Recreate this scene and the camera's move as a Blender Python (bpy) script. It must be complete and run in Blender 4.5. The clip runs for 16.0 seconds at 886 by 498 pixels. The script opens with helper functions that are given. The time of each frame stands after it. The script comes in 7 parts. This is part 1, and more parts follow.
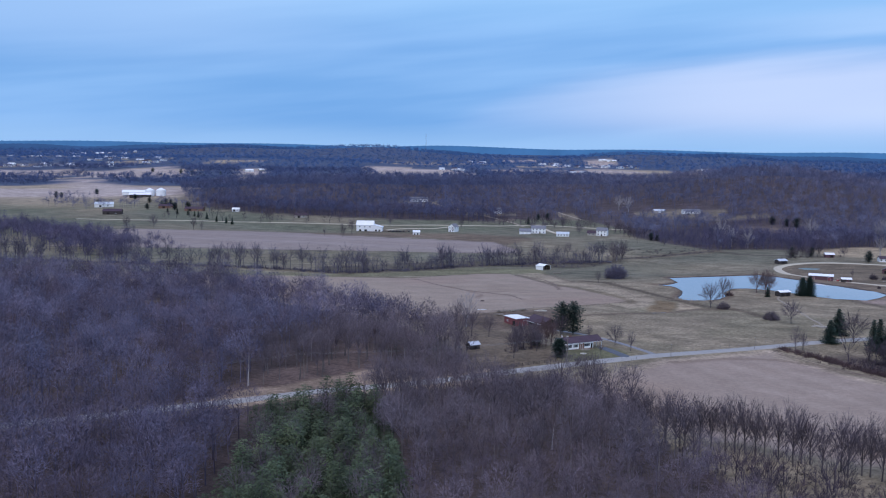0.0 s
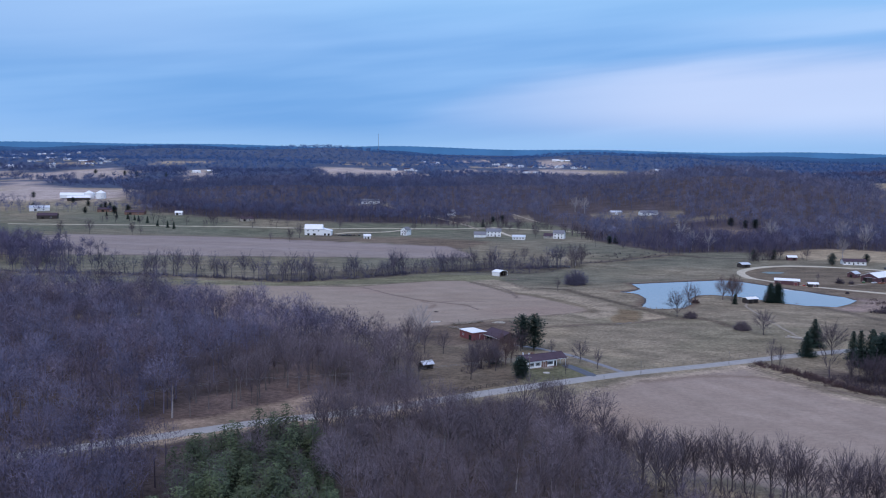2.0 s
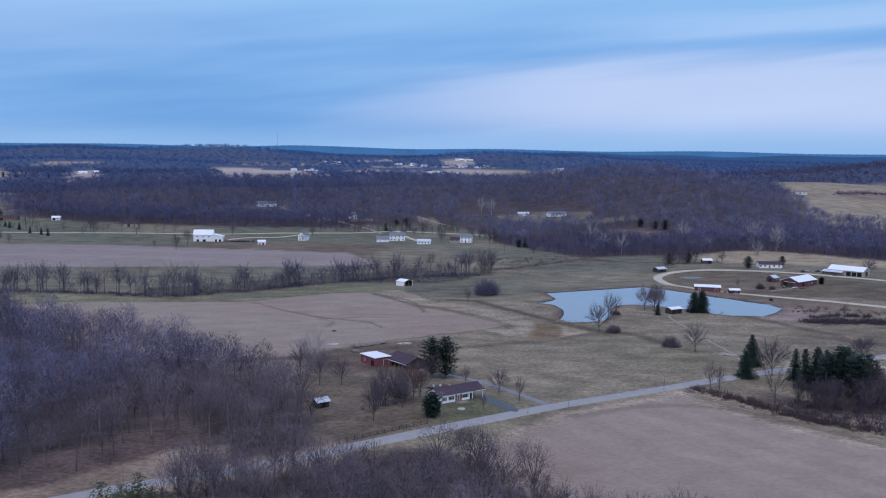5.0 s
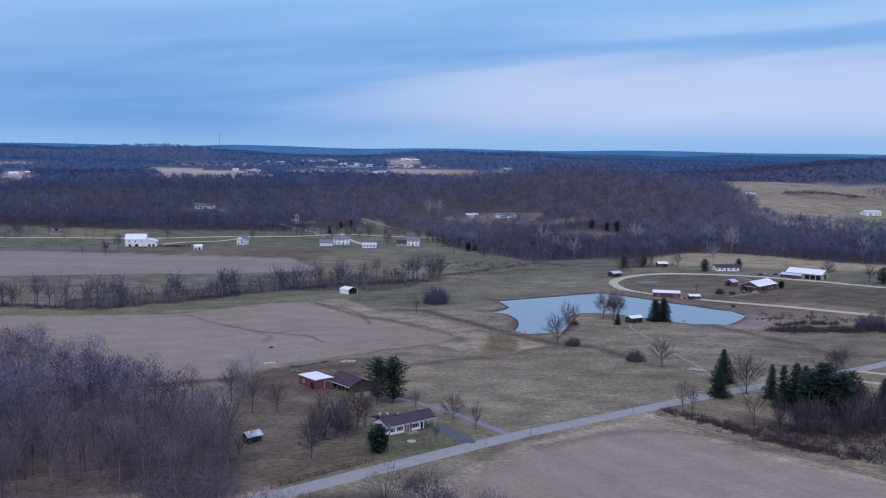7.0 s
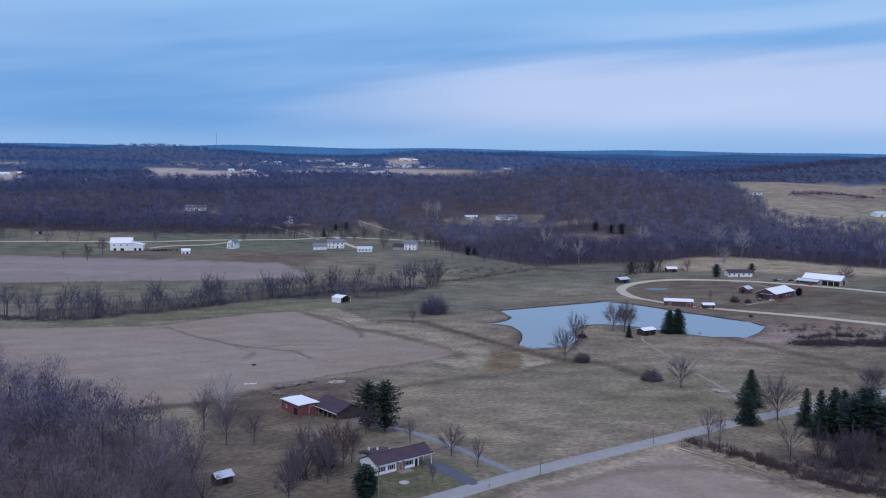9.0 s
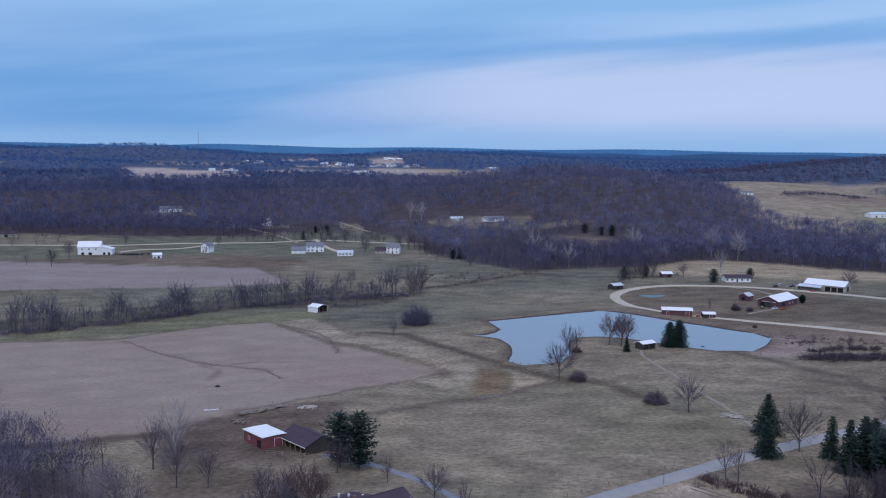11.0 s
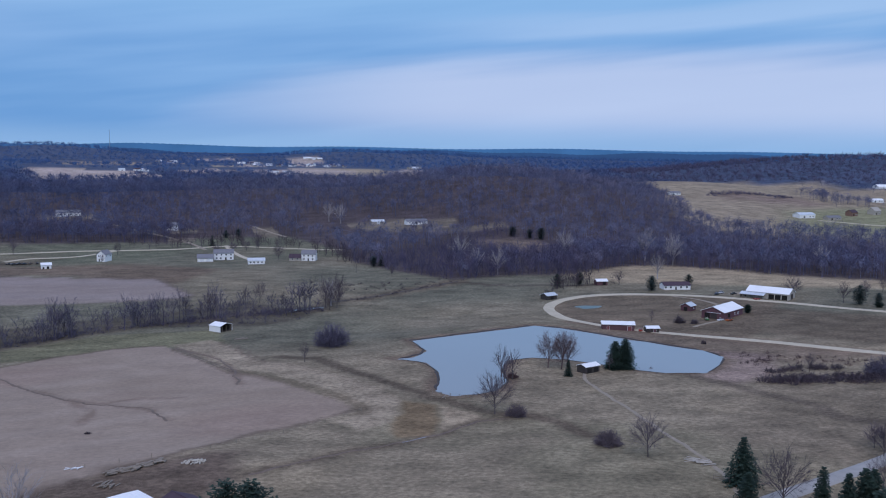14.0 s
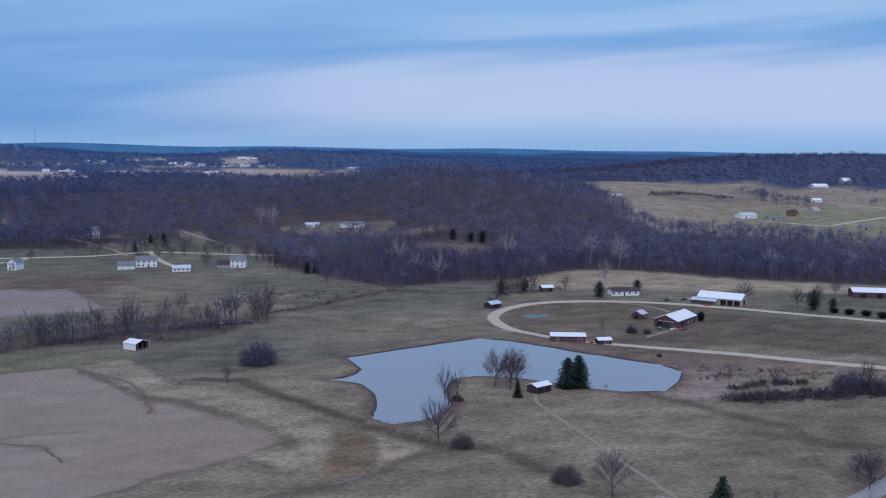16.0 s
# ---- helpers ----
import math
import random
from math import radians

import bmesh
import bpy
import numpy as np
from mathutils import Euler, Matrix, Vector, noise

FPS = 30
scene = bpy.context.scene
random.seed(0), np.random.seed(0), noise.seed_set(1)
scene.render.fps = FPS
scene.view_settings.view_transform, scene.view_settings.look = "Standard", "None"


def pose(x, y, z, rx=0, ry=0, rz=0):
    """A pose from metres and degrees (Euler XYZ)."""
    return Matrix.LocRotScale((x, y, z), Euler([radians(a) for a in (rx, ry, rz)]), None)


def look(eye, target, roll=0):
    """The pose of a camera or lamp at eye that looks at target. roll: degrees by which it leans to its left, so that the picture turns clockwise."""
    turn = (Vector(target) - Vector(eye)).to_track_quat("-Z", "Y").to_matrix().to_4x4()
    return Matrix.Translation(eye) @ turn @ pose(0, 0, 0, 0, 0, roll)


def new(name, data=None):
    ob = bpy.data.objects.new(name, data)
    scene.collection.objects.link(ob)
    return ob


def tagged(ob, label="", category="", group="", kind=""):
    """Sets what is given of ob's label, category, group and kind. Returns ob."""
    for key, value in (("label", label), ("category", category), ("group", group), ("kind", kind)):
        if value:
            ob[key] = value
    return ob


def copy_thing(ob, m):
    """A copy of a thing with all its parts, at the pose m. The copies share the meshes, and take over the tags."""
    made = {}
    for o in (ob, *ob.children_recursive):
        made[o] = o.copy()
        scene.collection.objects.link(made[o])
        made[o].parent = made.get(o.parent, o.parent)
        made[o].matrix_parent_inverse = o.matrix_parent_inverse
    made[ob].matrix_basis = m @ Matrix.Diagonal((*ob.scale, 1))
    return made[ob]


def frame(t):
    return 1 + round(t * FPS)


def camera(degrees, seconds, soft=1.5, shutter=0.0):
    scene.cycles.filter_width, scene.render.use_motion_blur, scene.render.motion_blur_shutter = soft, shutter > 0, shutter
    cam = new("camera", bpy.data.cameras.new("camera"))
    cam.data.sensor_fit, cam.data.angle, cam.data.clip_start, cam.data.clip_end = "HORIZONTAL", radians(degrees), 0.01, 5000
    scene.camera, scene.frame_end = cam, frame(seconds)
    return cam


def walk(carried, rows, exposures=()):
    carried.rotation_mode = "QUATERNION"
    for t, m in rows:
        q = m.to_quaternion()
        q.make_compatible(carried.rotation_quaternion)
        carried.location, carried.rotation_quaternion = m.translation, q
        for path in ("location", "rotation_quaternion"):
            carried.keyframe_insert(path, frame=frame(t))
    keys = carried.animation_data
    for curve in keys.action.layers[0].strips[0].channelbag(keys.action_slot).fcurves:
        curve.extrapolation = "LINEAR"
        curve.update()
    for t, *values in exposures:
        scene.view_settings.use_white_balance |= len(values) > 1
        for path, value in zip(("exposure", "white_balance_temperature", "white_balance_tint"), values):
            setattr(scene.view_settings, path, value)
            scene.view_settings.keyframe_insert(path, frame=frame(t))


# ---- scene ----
# camera: seconds, place, heading to the left of +y, pitch up, lean
cam = camera(48.66, 16.0, soft=1.1)
FLIGHT = [
    (0, 0.00, -0.00, 88.74, -0.000, -6.008, 0.924),
    (0.5, 0.26, 9.26, 88.79, -0.700, -5.981, 0.901),
    (1, 0.58, 18.52, 88.85, -1.400, -5.964, 0.865),
    (1.5, 1.07, 27.75, 88.83, -2.048, -5.955, 0.844),
    (2, 1.59, 37.00, 88.78, -2.725, -5.946, 0.841),
    (2.5, 2.17, 46.24, 88.77, -3.424, -5.945, 0.833),
    (3, 2.83, 55.44, 88.80, -4.127, -5.942, 0.837),
    (3.5, 3.52, 64.61, 88.81, -4.886, -5.935, 0.815),
    (4, 4.37, 73.71, 88.81, -5.918, -5.923, 0.798),
    (4.5, 5.35, 82.81, 88.79, -7.062, -5.907, 0.794),
    (4.7, 5.84, 86.39, 88.80, -7.593, -5.907, 0.791),
    (6.8, 11.02, 123.96, 88.95, -11.538, -5.906, 0.762),
    (7, 11.65, 127.47, 88.92, -11.563, -5.900, 0.763),
    (7.5, 13.33, 136.23, 88.86, -11.599, -5.900, 0.735),
    (8, 15.24, 144.94, 88.83, -11.612, -5.895, 0.717),
    (8.2, 16.05, 148.47, 88.83, -11.607, -5.899, 0.716),
    (10.3, 24.56, 185.49, 88.87, -11.831, -5.941, 0.705),
    (10.5, 25.37, 189.01, 88.87, -12.003, -5.945, 0.704),
    (11, 27.49, 197.81, 88.92, -12.485, -5.952, 0.714),
    (11.5, 29.69, 206.56, 88.98, -13.086, -5.932, 0.732),
    (12, 31.88, 215.25, 89.01, -14.041, -5.924, 0.747),
    (12.5, 34.11, 223.89, 89.00, -14.784, -5.915, 0.744),
    (13, 36.41, 232.59, 88.84, -15.358, -5.919, 0.724),
    (13.5, 38.78, 241.36, 88.82, -16.187, -5.935, 0.744),
    (14, 41.37, 250.10, 88.77, -17.018, -5.934, 0.747),
    (14.5, 44.04, 258.69, 88.70, -17.846, -5.930, 0.746),
    (15, 46.81, 267.17, 88.64, -18.529, -5.938, 0.743),
    (15.5, 49.63, 275.69, 88.74, -19.363, -5.932, 0.734),
    (16, 52.49, 284.19, 88.82, -20.630, -5.906, 0.724),
]


def aim(x, y, z, heading, pitch, lean):
    a, p = radians(heading), radians(pitch)
    ahead = Vector((-math.sin(a) * math.cos(p), math.cos(a) * math.cos(p), math.sin(p)))
    return look((x, y, z), Vector((x, y, z)) + ahead * 100, lean)


walk(cam, [(t, aim(*row)) for t, *row in FLIGHT], [(0.0, 0.22), (4.0, 0.12), (10.5, 0.02), (16.0, -0.06)])

# ---- world and light: a high overcast at dusk, blue, with a pale band low in the sky ----
world = bpy.data.worlds.new("sky")
scene.world = world
world.use_nodes = True
wn, wl = world.node_tree.nodes, world.node_tree.links
wn.clear()


def wmath(op, a, b=None, c=None):
    n = wn.new("ShaderNodeMath")
    n.operation = op
    for k, v in enumerate((a, b, c)):
        if v is None:
            continue
        if isinstance(v, (int, float)):
            n.inputs[k].default_value = v
        else:
            wl.new(v, n.inputs[k])
    return n.outputs[0]


def wstep(v, lo, hi):
    n = wn.new("ShaderNodeMapRange")
    n.interpolation_type = "SMOOTHSTEP"
    wl.new(v, n.inputs["Value"])
    n.inputs["From Min"].default_value, n.inputs["From Max"].default_value = lo, hi
    return n.outputs["Result"]


def wmix(fac, a, b):
    n = wn.new("ShaderNodeMix")
    n.data_type = "RGBA"
    for k, v in ((0, fac), (6, a), (7, b)):
        if isinstance(v, (int, float)):
            n.inputs[k].default_value = v
        elif isinstance(v, tuple):
            n.inputs[k].default_value = (*v, 1)
        else:
            wl.new(v, n.inputs[k])
    return n.outputs[2]


def wnoise(u, v, scale, detail=4.0, rough=0.55):
    co = wn.new("ShaderNodeCombineXYZ")
    wl.new(u, co.inputs[0])
    wl.new(v, co.inputs[1])
    n = wn.new("ShaderNodeTexNoise")
    n.inputs["Scale"].default_value = scale
    n.inputs["Detail"].default_value = detail
    n.inputs["Roughness"].default_value = rough
    wl.new(co.outputs[0], n.inputs["Vector"])
    return n.outputs[0]


coord = wn.new("ShaderNodeTexCoord")
axis = wn.new("ShaderNodeSeparateXYZ")
wl.new(coord.outputs["Generated"], axis.inputs[0])
azim = wmath("MULTIPLY", wmath("ARCTAN2", axis.outputs[0], axis.outputs[1]), 57.2958)   # degrees right of +y
elev = wmath("MULTIPLY", wmath("ARCSINE", axis.outputs[2]), 57.2958)                    # degrees up
nishita = wn.new("ShaderNodeTexSky")
nishita.sky_type = "NISHITA"
nishita.sun_disc = False
nishita.sun_elevation, nishita.sun_rotation = radians(30), radians(197)
nishita.air_density, nishita.dust_density, nishita.ozone_density = 1.0, 1.5, 2.0
sky_scaled = wn.new("ShaderNodeVectorMath")
sky_scaled.operation = "SCALE"
wl.new(nishita.outputs[0], sky_scaled.inputs[0])
sky_scaled.inputs[3].default_value = 0.07
# streaks: long in azimuth, thin in elevation, climbing to the right
lift = wmath("SUBTRACT", elev, wmath("MULTIPLY", azim, 0.10))
broad = wnoise(wmath("MULTIPLY", azim, 0.03), wmath("MULTIPLY", lift, 0.22), 1.0, 3.0, 0.45)
fine = wnoise(wmath("MULTIPLY", azim, 0.06), wmath("MULTIPLY", lift, 0.75), 1.0, 3.0, 0.45)
streak = wmath("ADD", wmath("MULTIPLY", broad, 0.65), wmath("MULTIPLY", fine, 0.35))
overcast = wmix(wstep(streak, 0.36, 0.64), (0.142, 0.345, 0.72), (0.245, 0.46, 0.83))
# upper cloud deck is paler
overcast = wmix(wmath("MULTIPLY", wstep(elev, 5.5, 9.5), 0.65), overcast, (0.32, 0.57, 0.91))
overcast = wmix(wmath("MULTIPLY", wmath("MULTIPLY", wstep(azim, 2.0, -18.0), wstep(elev, 3.0, 7.0)), 0.55), overcast, (0.37, 0.55, 0.88))
# the pale band: from a degree above the skyline to a slanting upper edge
rise = wmath("EXPONENT", wmath("MULTIPLY", wmath("ADD", azim, 2.0), -0.143))
upper = wmath("SUBTRACT", wmath("SUBTRACT", 5.7, wmath("MULTIPLY", rise, 5.7)), elev)
upper = wmath("ADD", upper, wmath("MULTIPLY", wmath("SUBTRACT", fine, 0.5), 1.8))
pale = wmath("MULTIPLY", wstep(upper, -0.5, 1.4), wstep(elev, -0.6, 2.4))
pale = wmath("MULTIPLY", pale, wstep(azim, -4.0, 18.0))
overcast = wmix(wmath("MULTIPLY", pale, 0.8), overcast, (0.555, 0.655, 0.925))
# a thin bright streak high up over the pale band
veil = wmath("MULTIPLY", wstep(wmath("ABSOLUTE", wmath("SUBTRACT", wmath("ADD", elev, wmath("MULTIPLY", fine, 2.2)), wmath("ADD", 7.4, wmath("MULTIPLY", azim, 0.03)))), 1.1, 0.1), wstep(azim, 12.0, 27.0))
overcast = wmix(wmath("MULTIPLY", veil, 0.4), overcast, (0.50, 0.66, 0.95))
# low haze over the skyline
overcast = wmix(wmath("MULTIPLY", wstep(elev, 1.6, 0.0), 0.6), overcast, (0.31, 0.515, 0.83))
# the deck brightens towards the zenith and behind
overcast = wmix(wstep(elev, 10.0, 60.0), overcast, (0.515, 0.605, 1.01))
bg = wn.new("ShaderNodeBackground")
wl.new(wmix(0.95, sky_scaled.outputs[0], overcast), bg.inputs[0])
bg.inputs[1].default_value = 1.0
wout = wn.new("ShaderNodeOutputWorld")
wl.new(bg.outputs[0], wout.inputs[0])

sun = new("sun", bpy.data.lights.new("sun", "SUN"))
sun.data.energy, sun.data.angle, sun.data.color = 1.0, radians(40), (1.0, 0.935, 0.96)
sun.matrix_world = look((0, 0, 0), (0.3, 0.9, -1.0))
scene.view_settings.exposure = 0.0

# ---- materials ----
def material(name, colour, rough=0.85, spread=0.15, scale=0.4, fine=6.0, bump=0.0, metal=0.0, tint=None, spec=0.3, rand=0.0, island=0.0, tone=False):
    """A procedural surface: two scales of noise over a base colour, with an optional second tint, bump and variation by object or island."""
    m = bpy.data.materials.new(name)
    m.use_nodes = True
    nt = m.node_tree
    n, l = nt.nodes, nt.links
    b = n["Principled BSDF"]
    co = n.new("ShaderNodeTexCoord")
    ge = n.new("ShaderNodeNewGeometry")
    a = n.new("ShaderNodeTexNoise")
    a.inputs["Scale"].default_value, a.inputs["Detail"].default_value = scale, 4
    f = n.new("ShaderNodeTexNoise")
    f.inputs["Scale"].default_value, f.inputs["Detail"].default_value = fine, 3
    for t in (a, f):
        l.new(ge.outputs["Position"], t.inputs["Vector"])
    add = n.new("ShaderNodeMath")
    add.operation = "ADD"
    l.new(a.outputs[0], add.inputs[0])
    l.new(f.outputs[0], add.inputs[1])
    ramp = n.new("ShaderNodeMapRange")
    ramp.inputs["From Min"].default_value, ramp.inputs["From Max"].default_value = 0.6, 1.4
    ramp.inputs["To Min"].default_value, ramp.inputs["To Max"].default_value = 1 - spread, 1 + spread
    l.new(add.outputs[0], ramp.inputs["Value"])
    value = ramp.outputs[0]
    for amount, src in ((rand, "object"), (island, "island")):
        if amount:
            s = n.new("ShaderNodeObjectInfo").outputs["Random"] if src == "object" else ge.outputs["Random Per Island"]
            r2 = n.new("ShaderNodeMapRange")
            r2.inputs["To Min"].default_value, r2.inputs["To Max"].default_value = 1 - amount, 1 + amount
            l.new(s, r2.inputs["Value"])
            mu = n.new("ShaderNodeMath")
            mu.operation = "MULTIPLY"
            l.new(value, mu.inputs[0])
            l.new(r2.outputs[0], mu.inputs[1])
            value = mu.outputs[0]
    base = n.new("ShaderNodeMix")
    base.data_type = "RGBA"
    base.inputs[6].default_value = (*colour, 1)
    base.inputs[7].default_value = (*(tint or colour), 1)
    l.new(a.outputs[0], base.inputs[0])
    sc = n.new("ShaderNodeVectorMath")
    sc.operation = "SCALE"
    l.new(base.outputs[2], sc.inputs[0])
    l.new(value, sc.inputs[3])
    paint = sc.outputs[0]
    if tone:
        at = n.new("ShaderNodeAttribute")
        at.attribute_name = "tone"
        by = n.new("ShaderNodeVectorMath")
        by.operation = "MULTIPLY"
        l.new(paint, by.inputs[0])
        l.new(at.outputs["Color"], by.inputs[1])
        paint = by.outputs[0]
    l.new(paint, b.inputs["Base Color"])
    b.inputs["Roughness"].default_value, b.inputs["Metallic"].default_value = rough, metal
    b.inputs["Specular IOR Level"].default_value = spec
    if bump:
        bu = n.new("ShaderNodeBump")
        bu.inputs["Strength"].default_value, bu.inputs["Distance"].default_value = 1.0, bump
        l.new(f.outputs[0], bu.inputs["Height"])
        l.new(bu.outputs[0], b.inputs["Normal"])
    return m


def ground_material():
    """Ground cover: the cover's colour (fields, grass, mud, leaf litter, with haze in the far land) broken up by tufts,
    tracks and patches.
    """
    m = bpy.data.materials.new("ground_cover")
    m.use_nodes = True
    n, l = m.node_tree.nodes, m.node_tree.links
    b = n["Principled BSDF"]
    at = n.new("ShaderNodeAttribute")
    at.attribute_name = "cover"
    ge = n.new("ShaderNodeNewGeometry")
    value = None
    for scale, detail, lo, hi, sx in ((0.012, 5, 0.86, 1.14, 1), (0.10, 8, 0.70, 1.30, 0.6), (0.7, 7, 0.68, 1.32, 0.8), (3.0, 3, 0.78, 1.22, 1)):
        mp = n.new("ShaderNodeMapping")
        mp.inputs["Scale"].default_value = (sx, 1, 1)
        mp.inputs["Rotation"].default_value = (0, 0, 0.45)
        l.new(ge.outputs["Position"], mp.inputs[0])
        t = n.new("ShaderNodeTexNoise")
        t.inputs["Scale"].default_value, t.inputs["Detail"].default_value = scale, detail
        l.new(mp.outputs[0], t.inputs["Vector"])
        r = n.new("ShaderNodeMapRange")
        r.inputs["From Min"].default_value, r.inputs["From Max"].default_value = 0.3, 0.7
        r.inputs["To Min"].default_value, r.inputs["To Max"].default_value = lo, hi
        l.new(t.outputs[0], r.inputs["Value"])
        if value is None:
            value = r.outputs[0]
        else:
            mu = n.new("ShaderNodeMath")
            mu.operation = "MULTIPLY"
            l.new(value, mu.inputs[0])
            l.new(r.outputs[0], mu.inputs[1])
            value = mu.outputs[0]
    rough = n.new("ShaderNodeMix")
    rough.inputs[2].default_value = 1.0
    l.new(at.outputs["Alpha"], rough.inputs[0])
    l.new(value, rough.inputs[3])
    sc = n.new("ShaderNodeVectorMath")
    sc.operation = "SCALE"
    l.new(at.outputs["Color"], sc.inputs[0])
    l.new(rough.outputs[0], sc.inputs[3])
    l.new(sc.outputs[0], b.inputs["Base Color"])
    b.inputs["Roughness"].default_value = 0.95
    b.inputs["Specular IOR Level"].default_value = 0.1
    bu = n.new("ShaderNodeBump")
    bu.inputs["Strength"].default_value, bu.inputs["Distance"].default_value = 0.8, 0.25
    l.new(t.outputs[0], bu.inputs["Height"])
    l.new(bu.outputs[0], b.inputs["Normal"])
    return m


def water_material():
    m = bpy.data.materials.new("pond_water")
    m.use_nodes = True
    n, l = m.node_tree.nodes, m.node_tree.links
    b = n["Principled BSDF"]
    b.inputs["Base Color"].default_value = (0.26, 0.26, 0.268, 1)
    b.inputs["Roughness"].default_value = 0.04
    b.inputs["IOR"].default_value = 1.33
    b.inputs["Specular IOR Level"].default_value = 0.95
    ge = n.new("ShaderNodeNewGeometry")
    t = n.new("ShaderNodeTexNoise")
    t.inputs["Scale"].default_value, t.inputs["Detail"].default_value = 1.2, 3
    l.new(ge.outputs["Position"], t.inputs["Vector"])
    bu = n.new("ShaderNodeBump")
    bu.inputs["Strength"].default_value, bu.inputs["Distance"].default_value = 0.3, 0.015
    l.new(t.outputs[0], bu.inputs["Height"])
    l.new(bu.outputs[0], b.inputs["Normal"])
    return m


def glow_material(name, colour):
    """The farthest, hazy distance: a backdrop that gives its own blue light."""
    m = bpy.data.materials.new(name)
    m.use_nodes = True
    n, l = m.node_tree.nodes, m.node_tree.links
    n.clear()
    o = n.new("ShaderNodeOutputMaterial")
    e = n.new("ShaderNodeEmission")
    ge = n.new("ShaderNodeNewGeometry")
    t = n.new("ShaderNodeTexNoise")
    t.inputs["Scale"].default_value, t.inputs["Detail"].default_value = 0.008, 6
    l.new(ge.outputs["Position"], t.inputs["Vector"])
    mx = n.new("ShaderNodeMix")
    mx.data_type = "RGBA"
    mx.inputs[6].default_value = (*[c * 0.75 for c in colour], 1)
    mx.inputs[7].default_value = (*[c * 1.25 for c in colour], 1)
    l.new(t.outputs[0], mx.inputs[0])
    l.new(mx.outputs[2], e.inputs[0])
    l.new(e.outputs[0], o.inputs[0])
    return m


M_GROUND = ground_material()
M_WATER = water_material()
M_ASPHALT = material("worn_asphalt", (0.33, 0.315, 0.295), 0.9, 0.14, 0.3, 3.0)
M_DRIVE = material("driveway_gravel", (0.24, 0.24, 0.25), 0.95, 0.2, 0.3, 3.0)
M_BLACKTOP = material("dark_blacktop", (0.10, 0.11, 0.13), 0.85, 0.15, 0.4, 3.0)
M_GRAVEL = material("pale_gravel", (0.50, 0.435, 0.325), 0.95, 0.2, 0.25, 3.0)
M_SOIL = material("dark_soil", (0.165, 0.125, 0.10), 0.95, 0.3, 0.2, 1.5)
M_MUD_SHADE = material("bank_mud_and_shade", (0.06, 0.047, 0.042), 0.7, 0.3, 0.3, 1.5)
M_PUDDLE = material("weedy_puddle", (0.10, 0.15, 0.14), 0.35, 0.3, 0.4, 2.0)
M_PATH = material("trodden_grass", (0.30, 0.25, 0.19), 0.95, 0.2, 0.3, 2.0)
M_BARK = material("grey_bark", (0.13, 0.11, 0.108), 0.95, 0.25, 0.5, 5.0, rand=0.25, tint=(0.18, 0.155, 0.15))
M_TWIG = material("bare_twigs", (0.12, 0.104, 0.128), 0.95, 0.2, 0.03, 0.4, rand=0.35, island=0.06, tint=(0.165, 0.126, 0.138))
M_TWIG_WOODS = material("bare_woods", (0.124, 0.124, 0.186), 0.95, 0.2, 0.03, 0.4, island=0.03, tint=(0.165, 0.135, 0.172), tone=True)
# Far woods: distance haze put into the twig colour, bluer farther off.
M_TWIG_FAR_HAZE = material("far_hazed_woods", (0.108, 0.132, 0.220), 0.95, 0.15, 0.006, 0.05, island=0.0, tint=(0.162, 0.15, 0.21), tone=True)
M_TWIG_DIST_HAZE = material("distant_hazed_woods", (0.064, 0.094, 0.192), 0.95, 0.15, 0.003, 0.03, island=0.02, tint=(0.08, 0.097, 0.178), tone=True)
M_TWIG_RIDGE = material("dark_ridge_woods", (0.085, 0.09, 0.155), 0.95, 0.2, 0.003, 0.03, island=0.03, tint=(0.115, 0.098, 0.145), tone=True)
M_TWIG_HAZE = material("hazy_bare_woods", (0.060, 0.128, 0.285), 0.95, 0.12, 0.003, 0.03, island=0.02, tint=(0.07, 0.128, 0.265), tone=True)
M_TWIG_PALE = material("pale_sycamore_bark", (0.34, 0.31, 0.31), 0.95, 0.2, 0.3, 3.0, rand=0.2)
M_TWIG_RED = material("reddish_twigs", (0.125, 0.08, 0.08), 0.95, 0.2, 0.05, 0.5, rand=0.1)
M_TWIG_DARK = material("dark_bare_twigs", (0.095, 0.078, 0.095), 0.95, 0.25, 0.05, 0.5, rand=0.25, tint=(0.12, 0.095, 0.108))
M_CREEK = material("creek_trees", (0.096, 0.1, 0.148), 0.95, 0.2, 0.05, 0.5, island=0.15, tint=(0.122, 0.106, 0.132), tone=True)
M_THICKET = material("bluish_thicket", (0.115, 0.105, 0.15), 0.95, 0.25, 0.2, 1.0, island=0.15)
M_BRUSH = material("tangled_brush", (0.074, 0.063, 0.085), 0.95, 0.25, 0.05, 0.5, island=0.2, tint=(0.085, 0.065, 0.072), tone=True)
M_BRUSH_RED = material("reddish_brush", (0.092, 0.062, 0.068), 0.95, 0.25, 0.05, 0.5, island=0.2, tint=(0.11, 0.075, 0.075), tone=True)
M_BARK_DARK = material("dark_bark", (0.085, 0.072, 0.072), 0.95, 0.25, 0.5, 5.0, rand=0.25, tint=(0.12, 0.10, 0.10))
M_NEEDLE = material("pine_needles", (0.036, 0.068, 0.046), 0.9, 0.4, 0.15, 2.0, rand=0.5, tint=(0.105, 0.118, 0.052))
# Far pines: needles paler and bluer, the haze is in this colour.
M_NEEDLE_HAZE = material("hazed_pine_needles", (0.030, 0.052, 0.058), 0.9, 0.35, 0.15, 2.0, rand=0.3, tint=(0.05, 0.072, 0.062))
